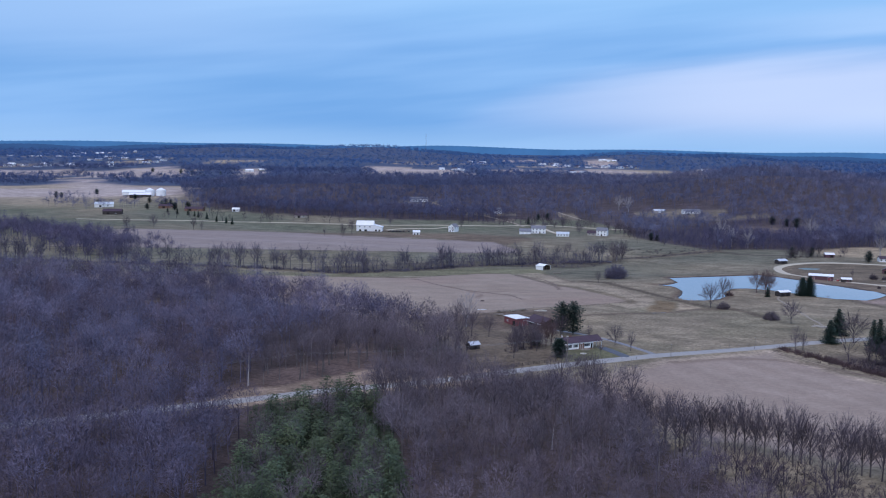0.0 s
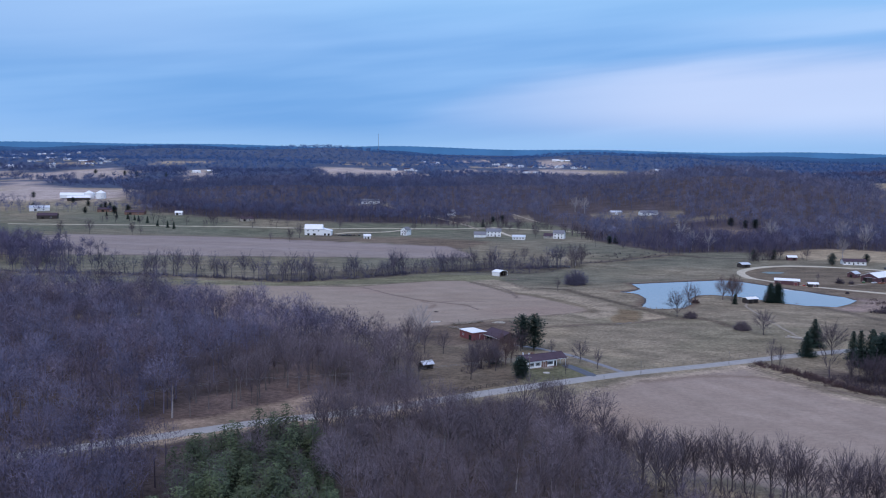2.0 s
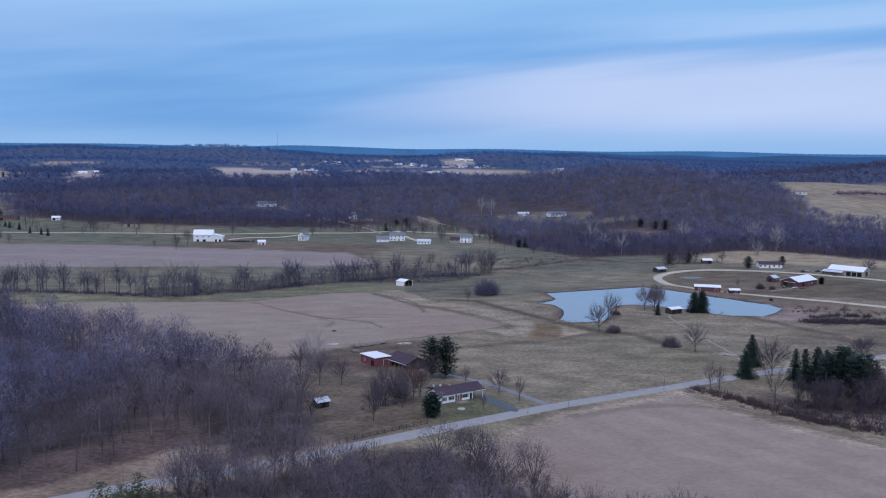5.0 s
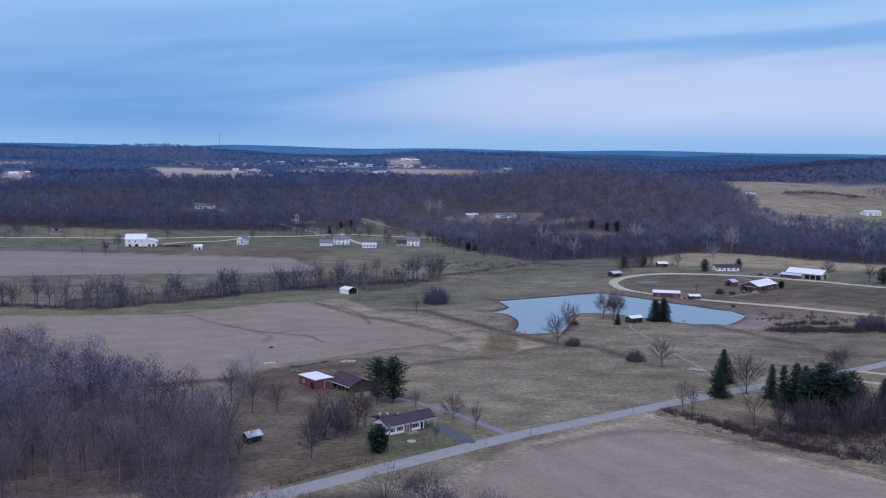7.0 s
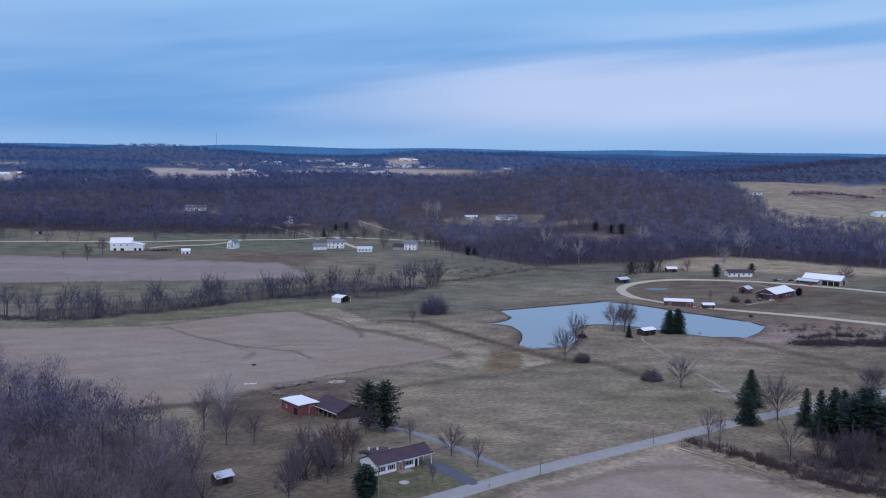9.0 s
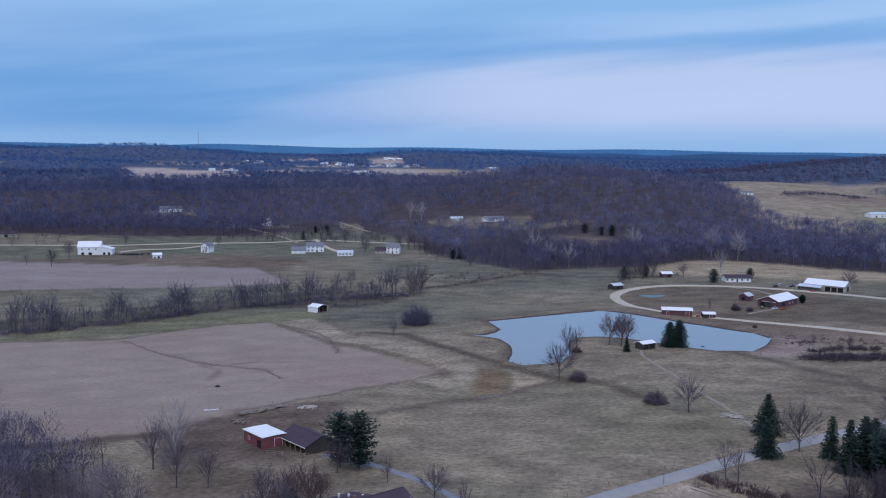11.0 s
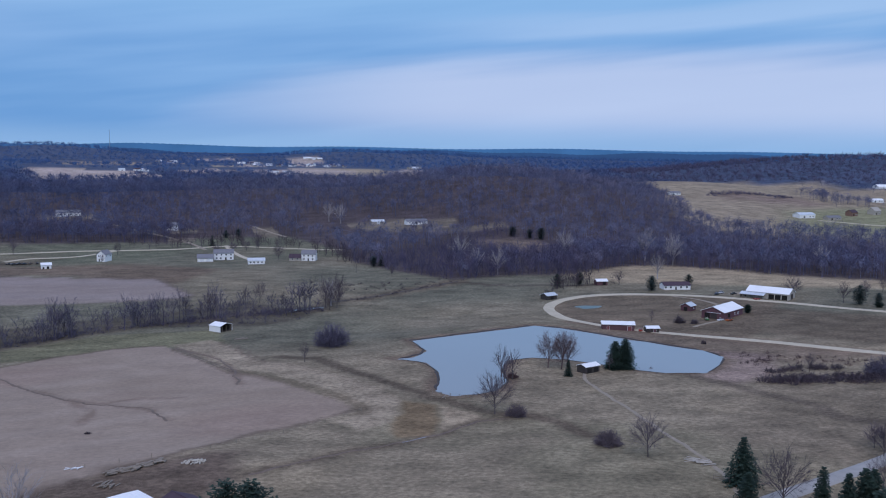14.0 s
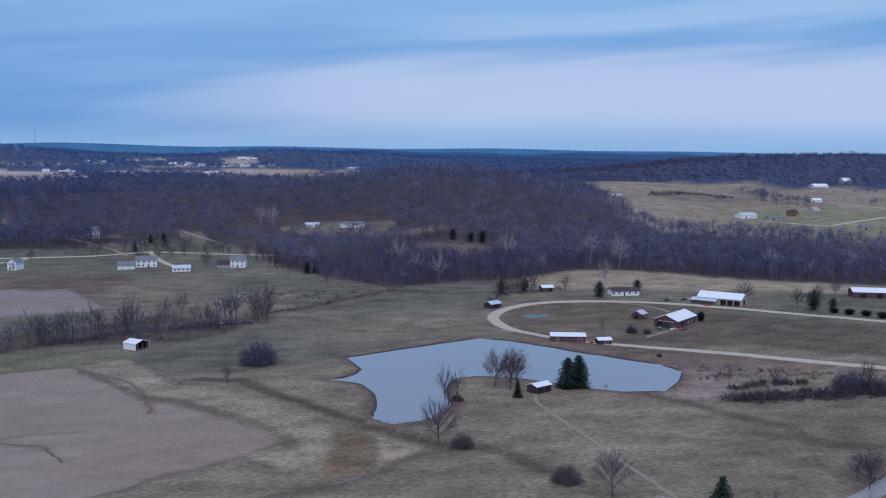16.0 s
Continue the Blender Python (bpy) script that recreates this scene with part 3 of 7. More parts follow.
    lay(smooth(-near_line(jx, jy, [(96, 668), (110, 659), (121, 630), (129, 609), (137, 588)]), -4.5, -1.5) * .85, (0.10, 0.08, 0.06))
    lay(smooth(-near_line(jx, jy, [(138, 582), (145, 570), (154, 556), (165, 549), (170, 538), (173, 522)]), -5, -1.5) * .75, (0.115, 0.088, 0.066))
    for rut in ([(74, 713), (82, 686), (89, 660)], [(54, 699), (64, 668), (74, 641)]):
        lay(smooth(-np.abs(near_line(jx, jy, rut) - 1.3), -1.2, -.3) * .6, (0.15, 0.115, 0.09))
    lay(smooth(-near_line(jx, jy, [(-60, 499), (-20, 497), (4, 502), (22, 515)]), -4.5, -1.5) * .7, (0.12, 0.092, 0.072))
    lay(smooth(signed(jx, jy, LITTER_GAP), -5, 3), (0.15, 0.112, 0.098))
    lay(smooth(signed(jx, jy, VERGE), -2, 2), (0.25, 0.195, 0.148))
    lay(smooth(-np.abs(near_line(jx, jy, [(96, 397), (124, 411), (144, 413), (157, 406), (172, 390), (182, 374)])), -3.5, -1) * .6, (0.19, 0.145, 0.11))
    lay(smooth(signed(jx, jy, FLOODPLAIN), -5, 5) * .85, (0.088, 0.078, 0.062))
    lay(smooth(-near_line(jx, jy, CREEK[8:] + [(262, 855), (300, 845), (330, 842)]), -5, -1.5) * .8, (0.085, 0.07, 0.058))
    lay(smooth(-near_line(jx, jy, [(-330, 830), (-109, 837), (14, 839), (56, 842), (70, 851), (58, 890), (47, 927), (-73, 971)]), -3, -1) * .6, (0.13, 0.105, 0.085))
    lay(smooth(-near_line(jx, jy, DITCH), -5, -1) * .55, (0.15, 0.118, 0.085))
    lay(smooth(-near_line(jx, jy, [(-30, 497), (9, 505), (30, 516)]), -4, -1) * .7, (0.10, 0.078, 0.06))
    lay(smooth(-near_line(jx, jy, [(258, 715), (272, 690), (292, 668), (322, 640), (348, 613), (372, 590), (460, 508)]), -15, -4) * .7, (0.165, 0.118, 0.09))
    lay(smooth(signed(jx, jy, [(300, 690), (345, 655), (440, 560), (560, 470), (560, 500), (440, 690), (380, 740)]), -8, 8) * .85, (0.128, 0.102, 0.073))
    return col


def lines(lo, hi, fine_lo, fine_hi, step, grow):
    """Grid lines: even in the middle, wider and wider outside."""
    mid = list(np.arange(fine_lo, fine_hi + step / 2, step))
    right, s = [], step
    while (right or mid)[-1] < hi:
        s *= grow
        right.append((right or mid)[-1] + s)
    left, s = [], step
    while (left or [mid[0]])[-1] > lo:
        s *= grow
        left.append((left or [mid[0]])[-1] - s)
    return np.array(left[::-1] + mid + right)


def mesh_object(name, verts, faces, mat, parent=None, label="", smooth_faces=False):
    me = bpy.data.meshes.new(name)
    me.from_pydata([tuple(v) for v in verts] if not isinstance(verts, np.ndarray) else verts.tolist(), [], faces if isinstance(faces, list) else faces.tolist())
    me.materials.append(mat)
    if smooth_faces:
        me.shade_smooth()
    ob = new(name, me)
    if parent is not None:
        ob.parent = parent
    if label:
        tagged(ob, label)
    return ob


def build_ground():
    gx = lines(-3200, 4200, -95, 300, 1.8, 1.07)
    gy = lines(-300, 5200, 345, 725, 1.8, 1.04)
    X, Y = np.meshgrid(gx, gy)
    Z = height(X, Y)
    verts = np.stack([X, Y, Z], -1).reshape(-1, 3)
    nx, ny = len(gx), len(gy)
    i = (np.arange(ny - 1)[:, None] * nx + np.arange(nx - 1)[None]).ravel()
    faces = np.stack([i, i + 1, i + nx + 1, i + nx], -1)
    ob = mesh_object("ground", verts, faces, M_GROUND, smooth_faces=True)
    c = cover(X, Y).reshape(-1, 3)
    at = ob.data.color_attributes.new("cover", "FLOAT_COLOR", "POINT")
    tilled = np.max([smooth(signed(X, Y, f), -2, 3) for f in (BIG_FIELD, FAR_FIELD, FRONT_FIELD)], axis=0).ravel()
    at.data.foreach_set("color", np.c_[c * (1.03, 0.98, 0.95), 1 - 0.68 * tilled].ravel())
    return tagged(ob, "dormant winter pasture, stubble fields and leaf litter", "ground", kind="structure")


def resample(line, step, rounds=12):
    pts = [np.array(line[0], float)]
    for a, b in zip(line, line[1:]):
        a, b = np.array(a, float), np.array(b, float)
        n = max(1, int(np.linalg.norm(b - a) / step))
        pts += [a + (b - a) * k / n for k in range(1, n + 1)]
    pts = np.array(pts)
    for _ in range(rounds):
        pts[1:-1] = (pts[:-2] + 2 * pts[1:-1] + pts[2:]) / 4
    return pts


def ribbon(name, line, width, mat, up=0.12, label="", category="", wobble=0.0, wander=0.0):
    """A way laid over the ground, with its edges turned down into the soil."""
    p = resample(line, 2 if wander else 4)
    if wander:
        p = p + wander * np.stack([wave(p[:, 0], p[:, 1], 3.1, 4), wave(p[:, 0], p[:, 1], 2.7, 9)], -1)
    d = np.gradient(p, axis=0)
    n = np.stack([d[:, 1], -d[:, 0]], -1) / np.linalg.norm(d, axis=1)[:, None]
    rows = []
    for k, drop in ((-0.56, 0.35), (-0.5, 0), (-0.17, -0.04), (0.17, -0.04), (0.5, 0), (0.56, 0.35)):
        w = width * (1 + wobble * wave(p[:, 0] * (1 if k > 0 else 1.3), p[:, 1], 6, 2))
        q = p + n * (k * w)[:, None] if wobble else p + n * k * width
        rows.append(np.c_[q, height(q[:, 0], q[:, 1]) + up - drop])
    V = np.stack(rows, 1)
    m, c = len(p), len(rows)
    i = (np.arange(m - 1)[:, None] * c + np.arange(c - 1)[None]).ravel()
    faces = np.stack([i, i + c, i + c + 1, i + 1], -1)
    return tagged(mesh_object(name, V.reshape(-1, 3), faces, mat, smooth_faces=True), label, category, kind="structure")


ground = build_ground()
road = ribbon("road", ROAD, 5.4, M_ASPHALT, 0.15, "pale worn asphalt country road", "road")
ribbon("gravel_lane", LOOP, 6.2, M_GRAVEL, 0.15, "pale gravel farm lane looping round a paddock", "lane", 0.15)


def build_pond():
    pts = resample(POND + POND[:1], 3, 3)[:-1]
    d = np.roll(pts, -1, 0) - np.roll(pts, 1, 0)
    out = np.stack([d[:, 1], -d[:, 0]], -1) / np.linalg.norm(d, axis=1)[:, None]
    if np.sum(pts[:, 0] * np.roll(pts[:, 1], -1) - pts[:, 1] * np.roll(pts[:, 0], -1)) < 0:
        out = -out
    bm = bmesh.new()
    f = bm.faces.new([bm.verts.new((*p, POND_LEVEL)) for p in pts + out * 0.9])
    bmesh.ops.triangulate(bm, faces=[f])
    me = bpy.data.meshes.new("pond_water")
    bm.to_mesh(me)
    bm.free()
    me.materials.append(M_WATER)
    return tagged(new("pond_water", me), "still farm pond mirroring the pale sky", "pond", kind="structure")


pond = build_pond()
# Dark ribbon at the waterline: wet mud plus the bank's shadow, painted.
ribbon("pond_rim", POND + POND[:1], 1.0, M_MUD_SHADE, 0.08, "dark rim of wet mud and painted bank shadow round the pond", "bank", 0.6, 0.7)

# ---- trees ----
def frame_of(d):
    a = np.cross(d, (0.31, 0.87, 0.38))
    a = a / (np.linalg.norm(a) + 1e-9)
    return a, np.cross(d, a)


def limb(V, F, p, q, r0, r1, sides):
    d = (q - p) / (np.linalg.norm(q - p) + 1e-9)
    a, b = frame_of(d)
    n = len(V)
    for c, r in ((p, r0), (q, r1)):
        for k in range(sides):
            t = 2 * math.pi * k / sides
            V.append(c + (a * math.cos(t) + b * math.sin(t)) * r)
    for k in range(sides):
        j = (k + 1) % sides
        F.append((n + k, n + j, n + sides + j, n + sides + k))


def bare_tree_mesh(seed, tall=16.0, spread=0.55, limbs=6, split=3, levels=4, twig_w=0.02, fork=0.28, sides=5, spray=2, lean=0.05, girth=1.0, steps=5):
    """Vertices and faces of a leafless tree: trunk, and a crown of limbs that fork again and again into fine twigs."""
    g = np.random.RandomState(seed)
    TV, TF, CV, CF = [], [], [], []
    r = (tall * 0.011 + 0.05) * girth
    spine = [np.array([0, 0, -0.4])]
    top = tall * 0.62
    for k in range(1, steps + 1):
        z = top * k / steps
        spine.append(np.array([g.uniform(-1, 1) * lean * z, g.uniform(-1, 1) * lean * z, z]) * np.array([.6, .6, 1]))
    rad = [r * (1 - 0.75 * k / steps) for k in range(steps + 1)]
    for k in range(steps):
        limb(TV, TF, spine[k], spine[k + 1], rad[k] * (1.3 if k == 0 else 1), rad[k + 1], sides)

    def sliver(p, q, w):
        e = q - p
        side = np.cross(e, g.normal(0, 1, 3))
        side = side / (np.linalg.norm(side) + 1e-9) * w
        n = len(CV)
        CV.extend((p - side, p + side, q))
        CF.append((n, n + 1, n + 2))

    def branch(p, d, L, rr, level):
        q = p + d * L
        if level <= 1 and rr > twig_w * 1.5:
            limb(CV, CF, p, q, rr, rr * 0.62, 3)
        else:
            sliver(p, q + d * L * 0.15, max(twig_w, rr * 0.8))
        if level == levels:
            for _ in range(spray):
                e = d + g.normal(0, 0.45, 3) + np.array([0, 0, 0.1])
                sliver(p + d * L * g.uniform(.2, 1), p + d * L + e / np.linalg.norm(e) * L * g.uniform(.4, .9), twig_w * 0.8)
            return
        turn = g.uniform(0, 6.28)
        a, b = frame_of(d)
        for k in range(split):
            t = turn + 6.283 * k / split + g.uniform(-.4, .4)
            out = spread * g.uniform(.55, 1.25)
            e = d + (a * math.cos(t) + b * math.sin(t)) * out + np.array([0, 0, 0.16])
            e = e / np.linalg.norm(e)
            s = q if k < 2 else p + d * L * g.uniform(.45, .9)
            branch(s, e, L * g.uniform(.62, .86), rr * 0.6, level + 1)

    turn = g.uniform(0, 6.28)
    total = sum(0.74 ** k for k in range(levels + 1)) + 0.3
    for i in range(limbs):
        f = fork + (1 - fork) * (i + g.uniform(0, .8)) / limbs if i < limbs - 1 else 1.0
        z = min(1.0, f) * top
        k = min(steps - 1, int(z / top * steps))
        p = spine[k] + (spine[k + 1] - spine[k]) * ((z - spine[k][2]) / (spine[k + 1][2] - spine[k][2]))
        turn += 2.4 + g.uniform(-.4, .4)
        out = spread * 1.7 * (1.15 - 0.9 * min(1, f))
        d = np.array([math.cos(turn) * out, math.sin(turn) * out, 1.0])
        d = d / np.linalg.norm(d)
        L = (tall - z) / total * g.uniform(.8, 1.12) * (0.8 + 0.25 * f)
        branch(p, d, L, rad[k] * 0.55, 1)
    return np.array(TV), TF, np.array(CV), CF


def fan_tree_mesh(seed, tall=13.0, wide=9.0, base=0.12, limbs=12, subs=9, twigs=5, twig_w=0.035, sides=5, girth=1.0, low=0.14, tubes=True, up=0.25, fluff=0.38, inner=0.25, spray=0.30):
    """Vertices and faces of an open-grown leafless tree: limbs that rise from a low fork, arch outwards and fray into fine twigs."""
    g = np.random.RandomState(seed)
    TV, TF, CV, CF = [], [], [], []
    r = (tall * 0.011 + 0.05) * girth
    tip = np.array([g.normal(0, .03) * tall, g.normal(0, .03) * tall, tall * .55])
    limb(TV, TF, np.array([0, 0, -0.4]), tip * .45, r * 1.25, r * .8, sides)
    limb(TV, TF, tip * .45, tip, r * .8, r * .35, sides)
    mid, half, rx = tall * (1 + base) / 2, tall * (1 - base) / 2, wide / 2
    lobe = g.normal(0, 1, (6, 3))
    lobe /= np.linalg.norm(lobe, axis=1)[:, None]

    def unit(v):
        return v / (np.linalg.norm(v) + 1e-9)

    def sliver(p, q, w):
        out = ((p + q) / 2 - np.array([tip[0] * .6, tip[1] * .6, mid * .85])) / np.array([rx, rx, half])
        side = unit(np.cross(q - p, out + g.normal(0, .4, 3))) * w
        n = len(CV)
        CV.extend((p - side, p + side, q))
        CF.append((n, n + 1, n + 2))

    for i in range(limbs):
        f = (i + g.uniform(.2, .8)) / limbs
        z = -0.25 + 1.22 * f
        a = 2.4 * i + g.uniform(-.5, .5)
        d = np.array([math.cos(a) * math.sqrt(1 - z * z), math.sin(a) * math.sqrt(1 - z * z), z])
        lump = 1 + .3 * (np.max(lobe @ d) - .7)
        q = np.array([tip[0] * .6, tip[1] * .6, mid]) + d * np.array([rx, rx, half]) * lump * .8
        s0 = min(1.0, (low + (0.5 - low) * f * g.uniform(.7, 1.1)) / .55)
        p = tip * s0
        elbow = p + (q - p) * .48 + np.array([(q - p)[0] * .06, (q - p)[1] * .06, tall * .02]) + g.normal(0, .012 * tall, 3)
        if tubes:
            limb(CV, CF, p, elbow, r * .45, r * .28, 3)
            limb(CV, CF, elbow, q, r * .28, r * .10, 3)
        else:
            sliver(p, elbow + (q - elbow) * .3, r * .5)
            sliver(elbow, q, r * .3)
        for j in range(subs):
            t = inner + (1 - inner) * (j + g.uniform(0, 1)) / subs
            o = p + (elbow - p) * (t / .5) if t < .5 else elbow + (q - elbow) * (t - .5) / .5
            out = unit((o - np.array([tip[0] * .5, tip[1] * .5, mid * .7])) / np.array([rx, rx, half]))
            e = unit(unit(q - p) * .55 + out * .55 + g.normal(0, fluff, 3) + np.array([0, 0, up]))
            L = (rx + half) * spray * g.uniform(.6, 1.2)
            sliver(o, o + e * L, max(twig_w * 1.4, r * .09))
            for _ in range(twigs):
                b = o + e * L * g.uniform(.15, 1.0)
                k = unit(e + g.normal(0, fluff, 3) + np.array([0, 0, up * .5]))
                sliver(b, b + k * L * g.uniform(.35, .75), twig_w)
    return np.array(TV), TF, np.array(CV), CF


def haze_tree(seed, tall, wide, base, n, w, sides=3, reach=0.24, core=0.7):
    """A leafless tree seen from far off: a stem with a few limbs, and a lobed crown of many short twigs, dense above and thin below."""
    g = np.random.RandomState(seed)
    V, F = [], []
    mid, half, rx = tall * (1 + base) / 2, tall * (1 - base) / 2, wide / 2
    if sides:
        limb(V, F, np.array([0, 0, -0.5]), np.array([0, 0, tall * .62]), tall * .014, tall * .006, sides)
    lobes = g.normal(0, 1, (6, 3))
    lobes[:, 2] = np.abs(lobes[:, 2]) * .8 + .1
    lobes /= np.linalg.norm(lobes, axis=1)[:, None]
    for k in range(n):
        d = lobes[k % 6] + g.normal(0, .42, 3)
        d = d / np.linalg.norm(d) * g.uniform(core, 1.0)
        if d[2] < -.55:
            d[2] *= -.5
        q = np.array([0, 0, mid]) + d * np.array([rx, rx, half])
        e = d * .8 + g.normal(0, .5, 3) + np.array([0, 0, .35])
        e = e / np.linalg.norm(e) * wide * reach * g.uniform(.6, 1.2)
        side = np.cross(e, d + np.array([0, 0, .2]) + g.normal(0, .13, 3))
        side = side / (np.linalg.norm(side) + 1e-9) * w
        i = len(V)
        V.extend((q - e * .5 - side, q - e * .5 + side, q + e * .5))
        F.append((i, i + 1, i + 2))
    return np.array(V), F


def crown_tree(seed, tall, wide, base, n, w, limbs=8, reach=0.12, stem=True):
    """A leafless forest tree: a straight stem, forked limbs, and a rounded, lobed crown of many short fine twigs."""
    g = np.random.RandomState(seed)
    V, F = [], []
    mid, half, rx = tall * (1 + base) / 2, tall * (1 - base) / 2, wide / 2
    r = tall * .012

    def sliver(p, q, out, w):
        side = np.cross(q - p, out)
        side = side / (np.linalg.norm(side) + 1e-9) * w
        i = len(V)
        V.extend((p - side, p + side, q))
        F.append((i, i + 1, i + 2))

    if stem:
        limb(V, F, np.array([0, 0, -0.5]), np.array([g.normal(0, .2), g.normal(0, .2), tall * .6]), r, r * .5, 3)
    lobes = g.normal(0, 1, (limbs, 3))
    lobes[:, 2] = np.abs(lobes[:, 2]) * .9 + .05
    lobes /= np.linalg.norm(lobes, axis=1)[:, None]
    lobes *= g.uniform(.78, 1.05, (limbs, 1))
    size = np.array([rx, rx, half])
    for d in lobes:
        q = np.array([0, 0, mid]) + d * size * .85
        p = np.array([0, 0, tall * g.uniform(.3, .55)])
        e = (p + q) / 2 + np.array([d[0], d[1], -.3]) * rx * .15
        sliver(p, e + (q - e) * .3, g.normal(0, 1, 3), r * .5)
        sliver(e, q, g.normal(0, 1, 3), r * .3)
    for k in range(n):
        c = lobes[k % limbs]
        d = c + g.normal(0, .30, 3)
        m = np.linalg.norm(d)
        d = d / m * min(m, 1.0) * g.uniform(.72, 1.0)
        if d[2] < -.5:
            d[2] *= -.6
        q = np.array([0, 0, mid]) + d * size
        e = d * .7 + g.normal(0, .55, 3) + np.array([0, 0, .45])
        e = e / np.linalg.norm(e) * wide * reach * g.uniform(.5, 1.3)
        sliver(q - e * .5, q + e * .5, d + np.array([0, 0, .3]) + g.normal(0, .15, 3), w)
    return np.array(V), F


def soft_tree_mesh(seed, tall, wide, base, twigs):
    """A leafless hardwood near by: trunk and arching limbs inside a soft, rounded crown of fine twigs."""
    TV, TF, CV, CF = fan_tree_mesh(seed, tall, wide * .92, base, 11, 5, 2, 0.026, low=.33, girth=.9, up=.2, fluff=.5, inner=.4, spray=.2)
    V, F = crown_tree(seed + 1, tall, wide, base, twigs, 0.05, 10, 0.1, stem=False)
    n = len(CV)
    return TV, TF, np.concatenate([CV, V]), list(CF) + [tuple(i + n for i in f) for f in F]


def fir_mesh(seed, tall=13.0, wide=3.0, whorls=22, per=11, thick=1.0, gap=0.06, spire=True, w=0.34, taper=0.85):
    """A conifer: trunk, and a crown of drooping boughs, each a fan of small needle blades with gaps between."""
    g = np.random.RandomState(seed)
    TV, TF, CV, CF = [], [], [], []
    limb(TV, TF, np.array([0, 0, -0.4]), np.array([0, 0, tall * 0.95]), tall * 0.016 + .03, 0.03, 6)
    for i in range(whorls):
        f = gap + (1 - gap) * i / whorls
        z = tall * f
        if spire:
            reach = wide * (1 - f) ** taper + 0.25
        else:
            reach = wide * math.sin(math.pi * min(1, 0.18 + 0.8 * (f - gap) / (1 - gap))) ** 0.7
        reach *= g.uniform(.8, 1.15)
        for j in range(per):
            a = 2 * math.pi * (j + g.uniform(-.35, .35)) / per + i * 1.3
            L = reach * g.uniform(.7, 1.15)
            out = np.array([math.cos(a), math.sin(a), -0.22 if spire else 0.2 + g.uniform(-.1, .2)])
            side = np.array([-math.sin(a), math.cos(a), 0])
            n = max(2, int(L * 2.0 * thick))
            for k in range(n):
                s = (k + g.uniform(.2, 1.0)) / n
                p = np.array([0, 0, z]) + out * L * s + g.normal(0, .12, 3)
                for sg in (-1, 1):
                    e = out * g.uniform(.3, .9) + side * sg * g.uniform(.4, 1.0) + np.array([0, 0, g.uniform(-.35, .25)])
                    e = e * g.uniform(.45, .9) * (0.55 + 0.3 * L / max(wide, .1))
                    wv = np.cross(e, (g.uniform(-.5, .5), g.uniform(-.5, .5), 1))
                    wv = wv / (np.linalg.norm(wv) + 1e-9) * w * g.uniform(.6, 1.2)
                    n0 = len(CV)
                    CV.extend((p - wv, p + wv, p + e * 1.15))
                    CF.append((n0, n0 + 1, n0 + 2))
    return np.array(TV), TF, np.array(CV), CF


def bush_mesh(seed, tall=3.0, wide=2.4, stems=26, twigs=16, twig_w=0.02):
    """A rounded, leafless bush: many stems from one foot, each with a haze of twigs."""
    g = np.random.RandomState(seed)
    V, F = [], []

    def sliver(p, q, w):
        sd = np.cross(q - p, g.normal(0, 1, 3))
        sd = sd / (np.linalg.norm(sd) + 1e-9) * w
        n0 = len(V)
        V.extend((p - sd, p + sd, q))
        F.append((n0, n0 + 1, n0 + 2))

    for _ in range(stems):
        a, t = g.uniform(0, 6.28), math.acos(g.uniform(0.0, 1))
        d = np.array([math.cos(a) * math.sin(t) * wide / 2, math.sin(a) * math.sin(t) * wide / 2, math.cos(t) * tall * .85 + tall * .1]) * g.uniform(.6, 1.0)
        p = np.array([d[0] * .3, d[1] * .3, -0.2])
        q = p * .5 + d * .85
        sliver(p, q, 0.02 + twig_w)
        for _ in range(twigs):
            s = p + (q - p) * g.uniform(.35, 1)
            e = d / np.linalg.norm(d) * .5 + g.normal(0, .7, 3) + np.array([0, 0, .15])
            e = e / np.linalg.norm(e) * g.uniform(.3, .8) * (tall * wide) ** .5 * .26
            sliver(s, s + e, twig_w)
    return np.array(V), F


def tree_thing(name, data, bark, leaf, label, category="tree", group=""):
    """A tree as one thing: an Empty at its foot with trunk and crown."""
    TV, TF, CV, CF = data
    root = tagged(new(name), label, category, group)
    mesh_object("trunk", TV, TF, bark, root)
    mesh_object("crown", CV, CF, leaf, root)
    return root


def stand_at(x, y, turn=0.0, size=1.0, sink=0.05):
    return pose(x, y, ground_at(x, y) - sink, 0, 0, turn) @ Matrix.Scale(size, 4)


def copy_tree(ob, x, y, turn, size):
    c = copy_thing(ob, stand_at(x, y, turn, size))
    c.scale = (size,) * 3
    return c


def scatter(outline, spacing, seed, keep=None):
    """Places spread over an outline, about so far apart."""
    g = np.random.RandomState(seed)
    xs, ys = [p[0] for p in outline], [p[1] for p in outline]
    X, Y = np.meshgrid(np.arange(min(xs), max(xs), spacing), np.arange(min(ys), max(ys), spacing))
    X = (X + g.uniform(-.5, .5, X.shape) * spacing * 1.1).ravel()
    Y = (Y + g.uniform(-.5, .5, Y.shape) * spacing * 1.1).ravel()
    ok, _ = inside(X, Y, outline)
    if keep is not None:
        ok &= keep(X, Y)
    return X[ok], Y[ok]


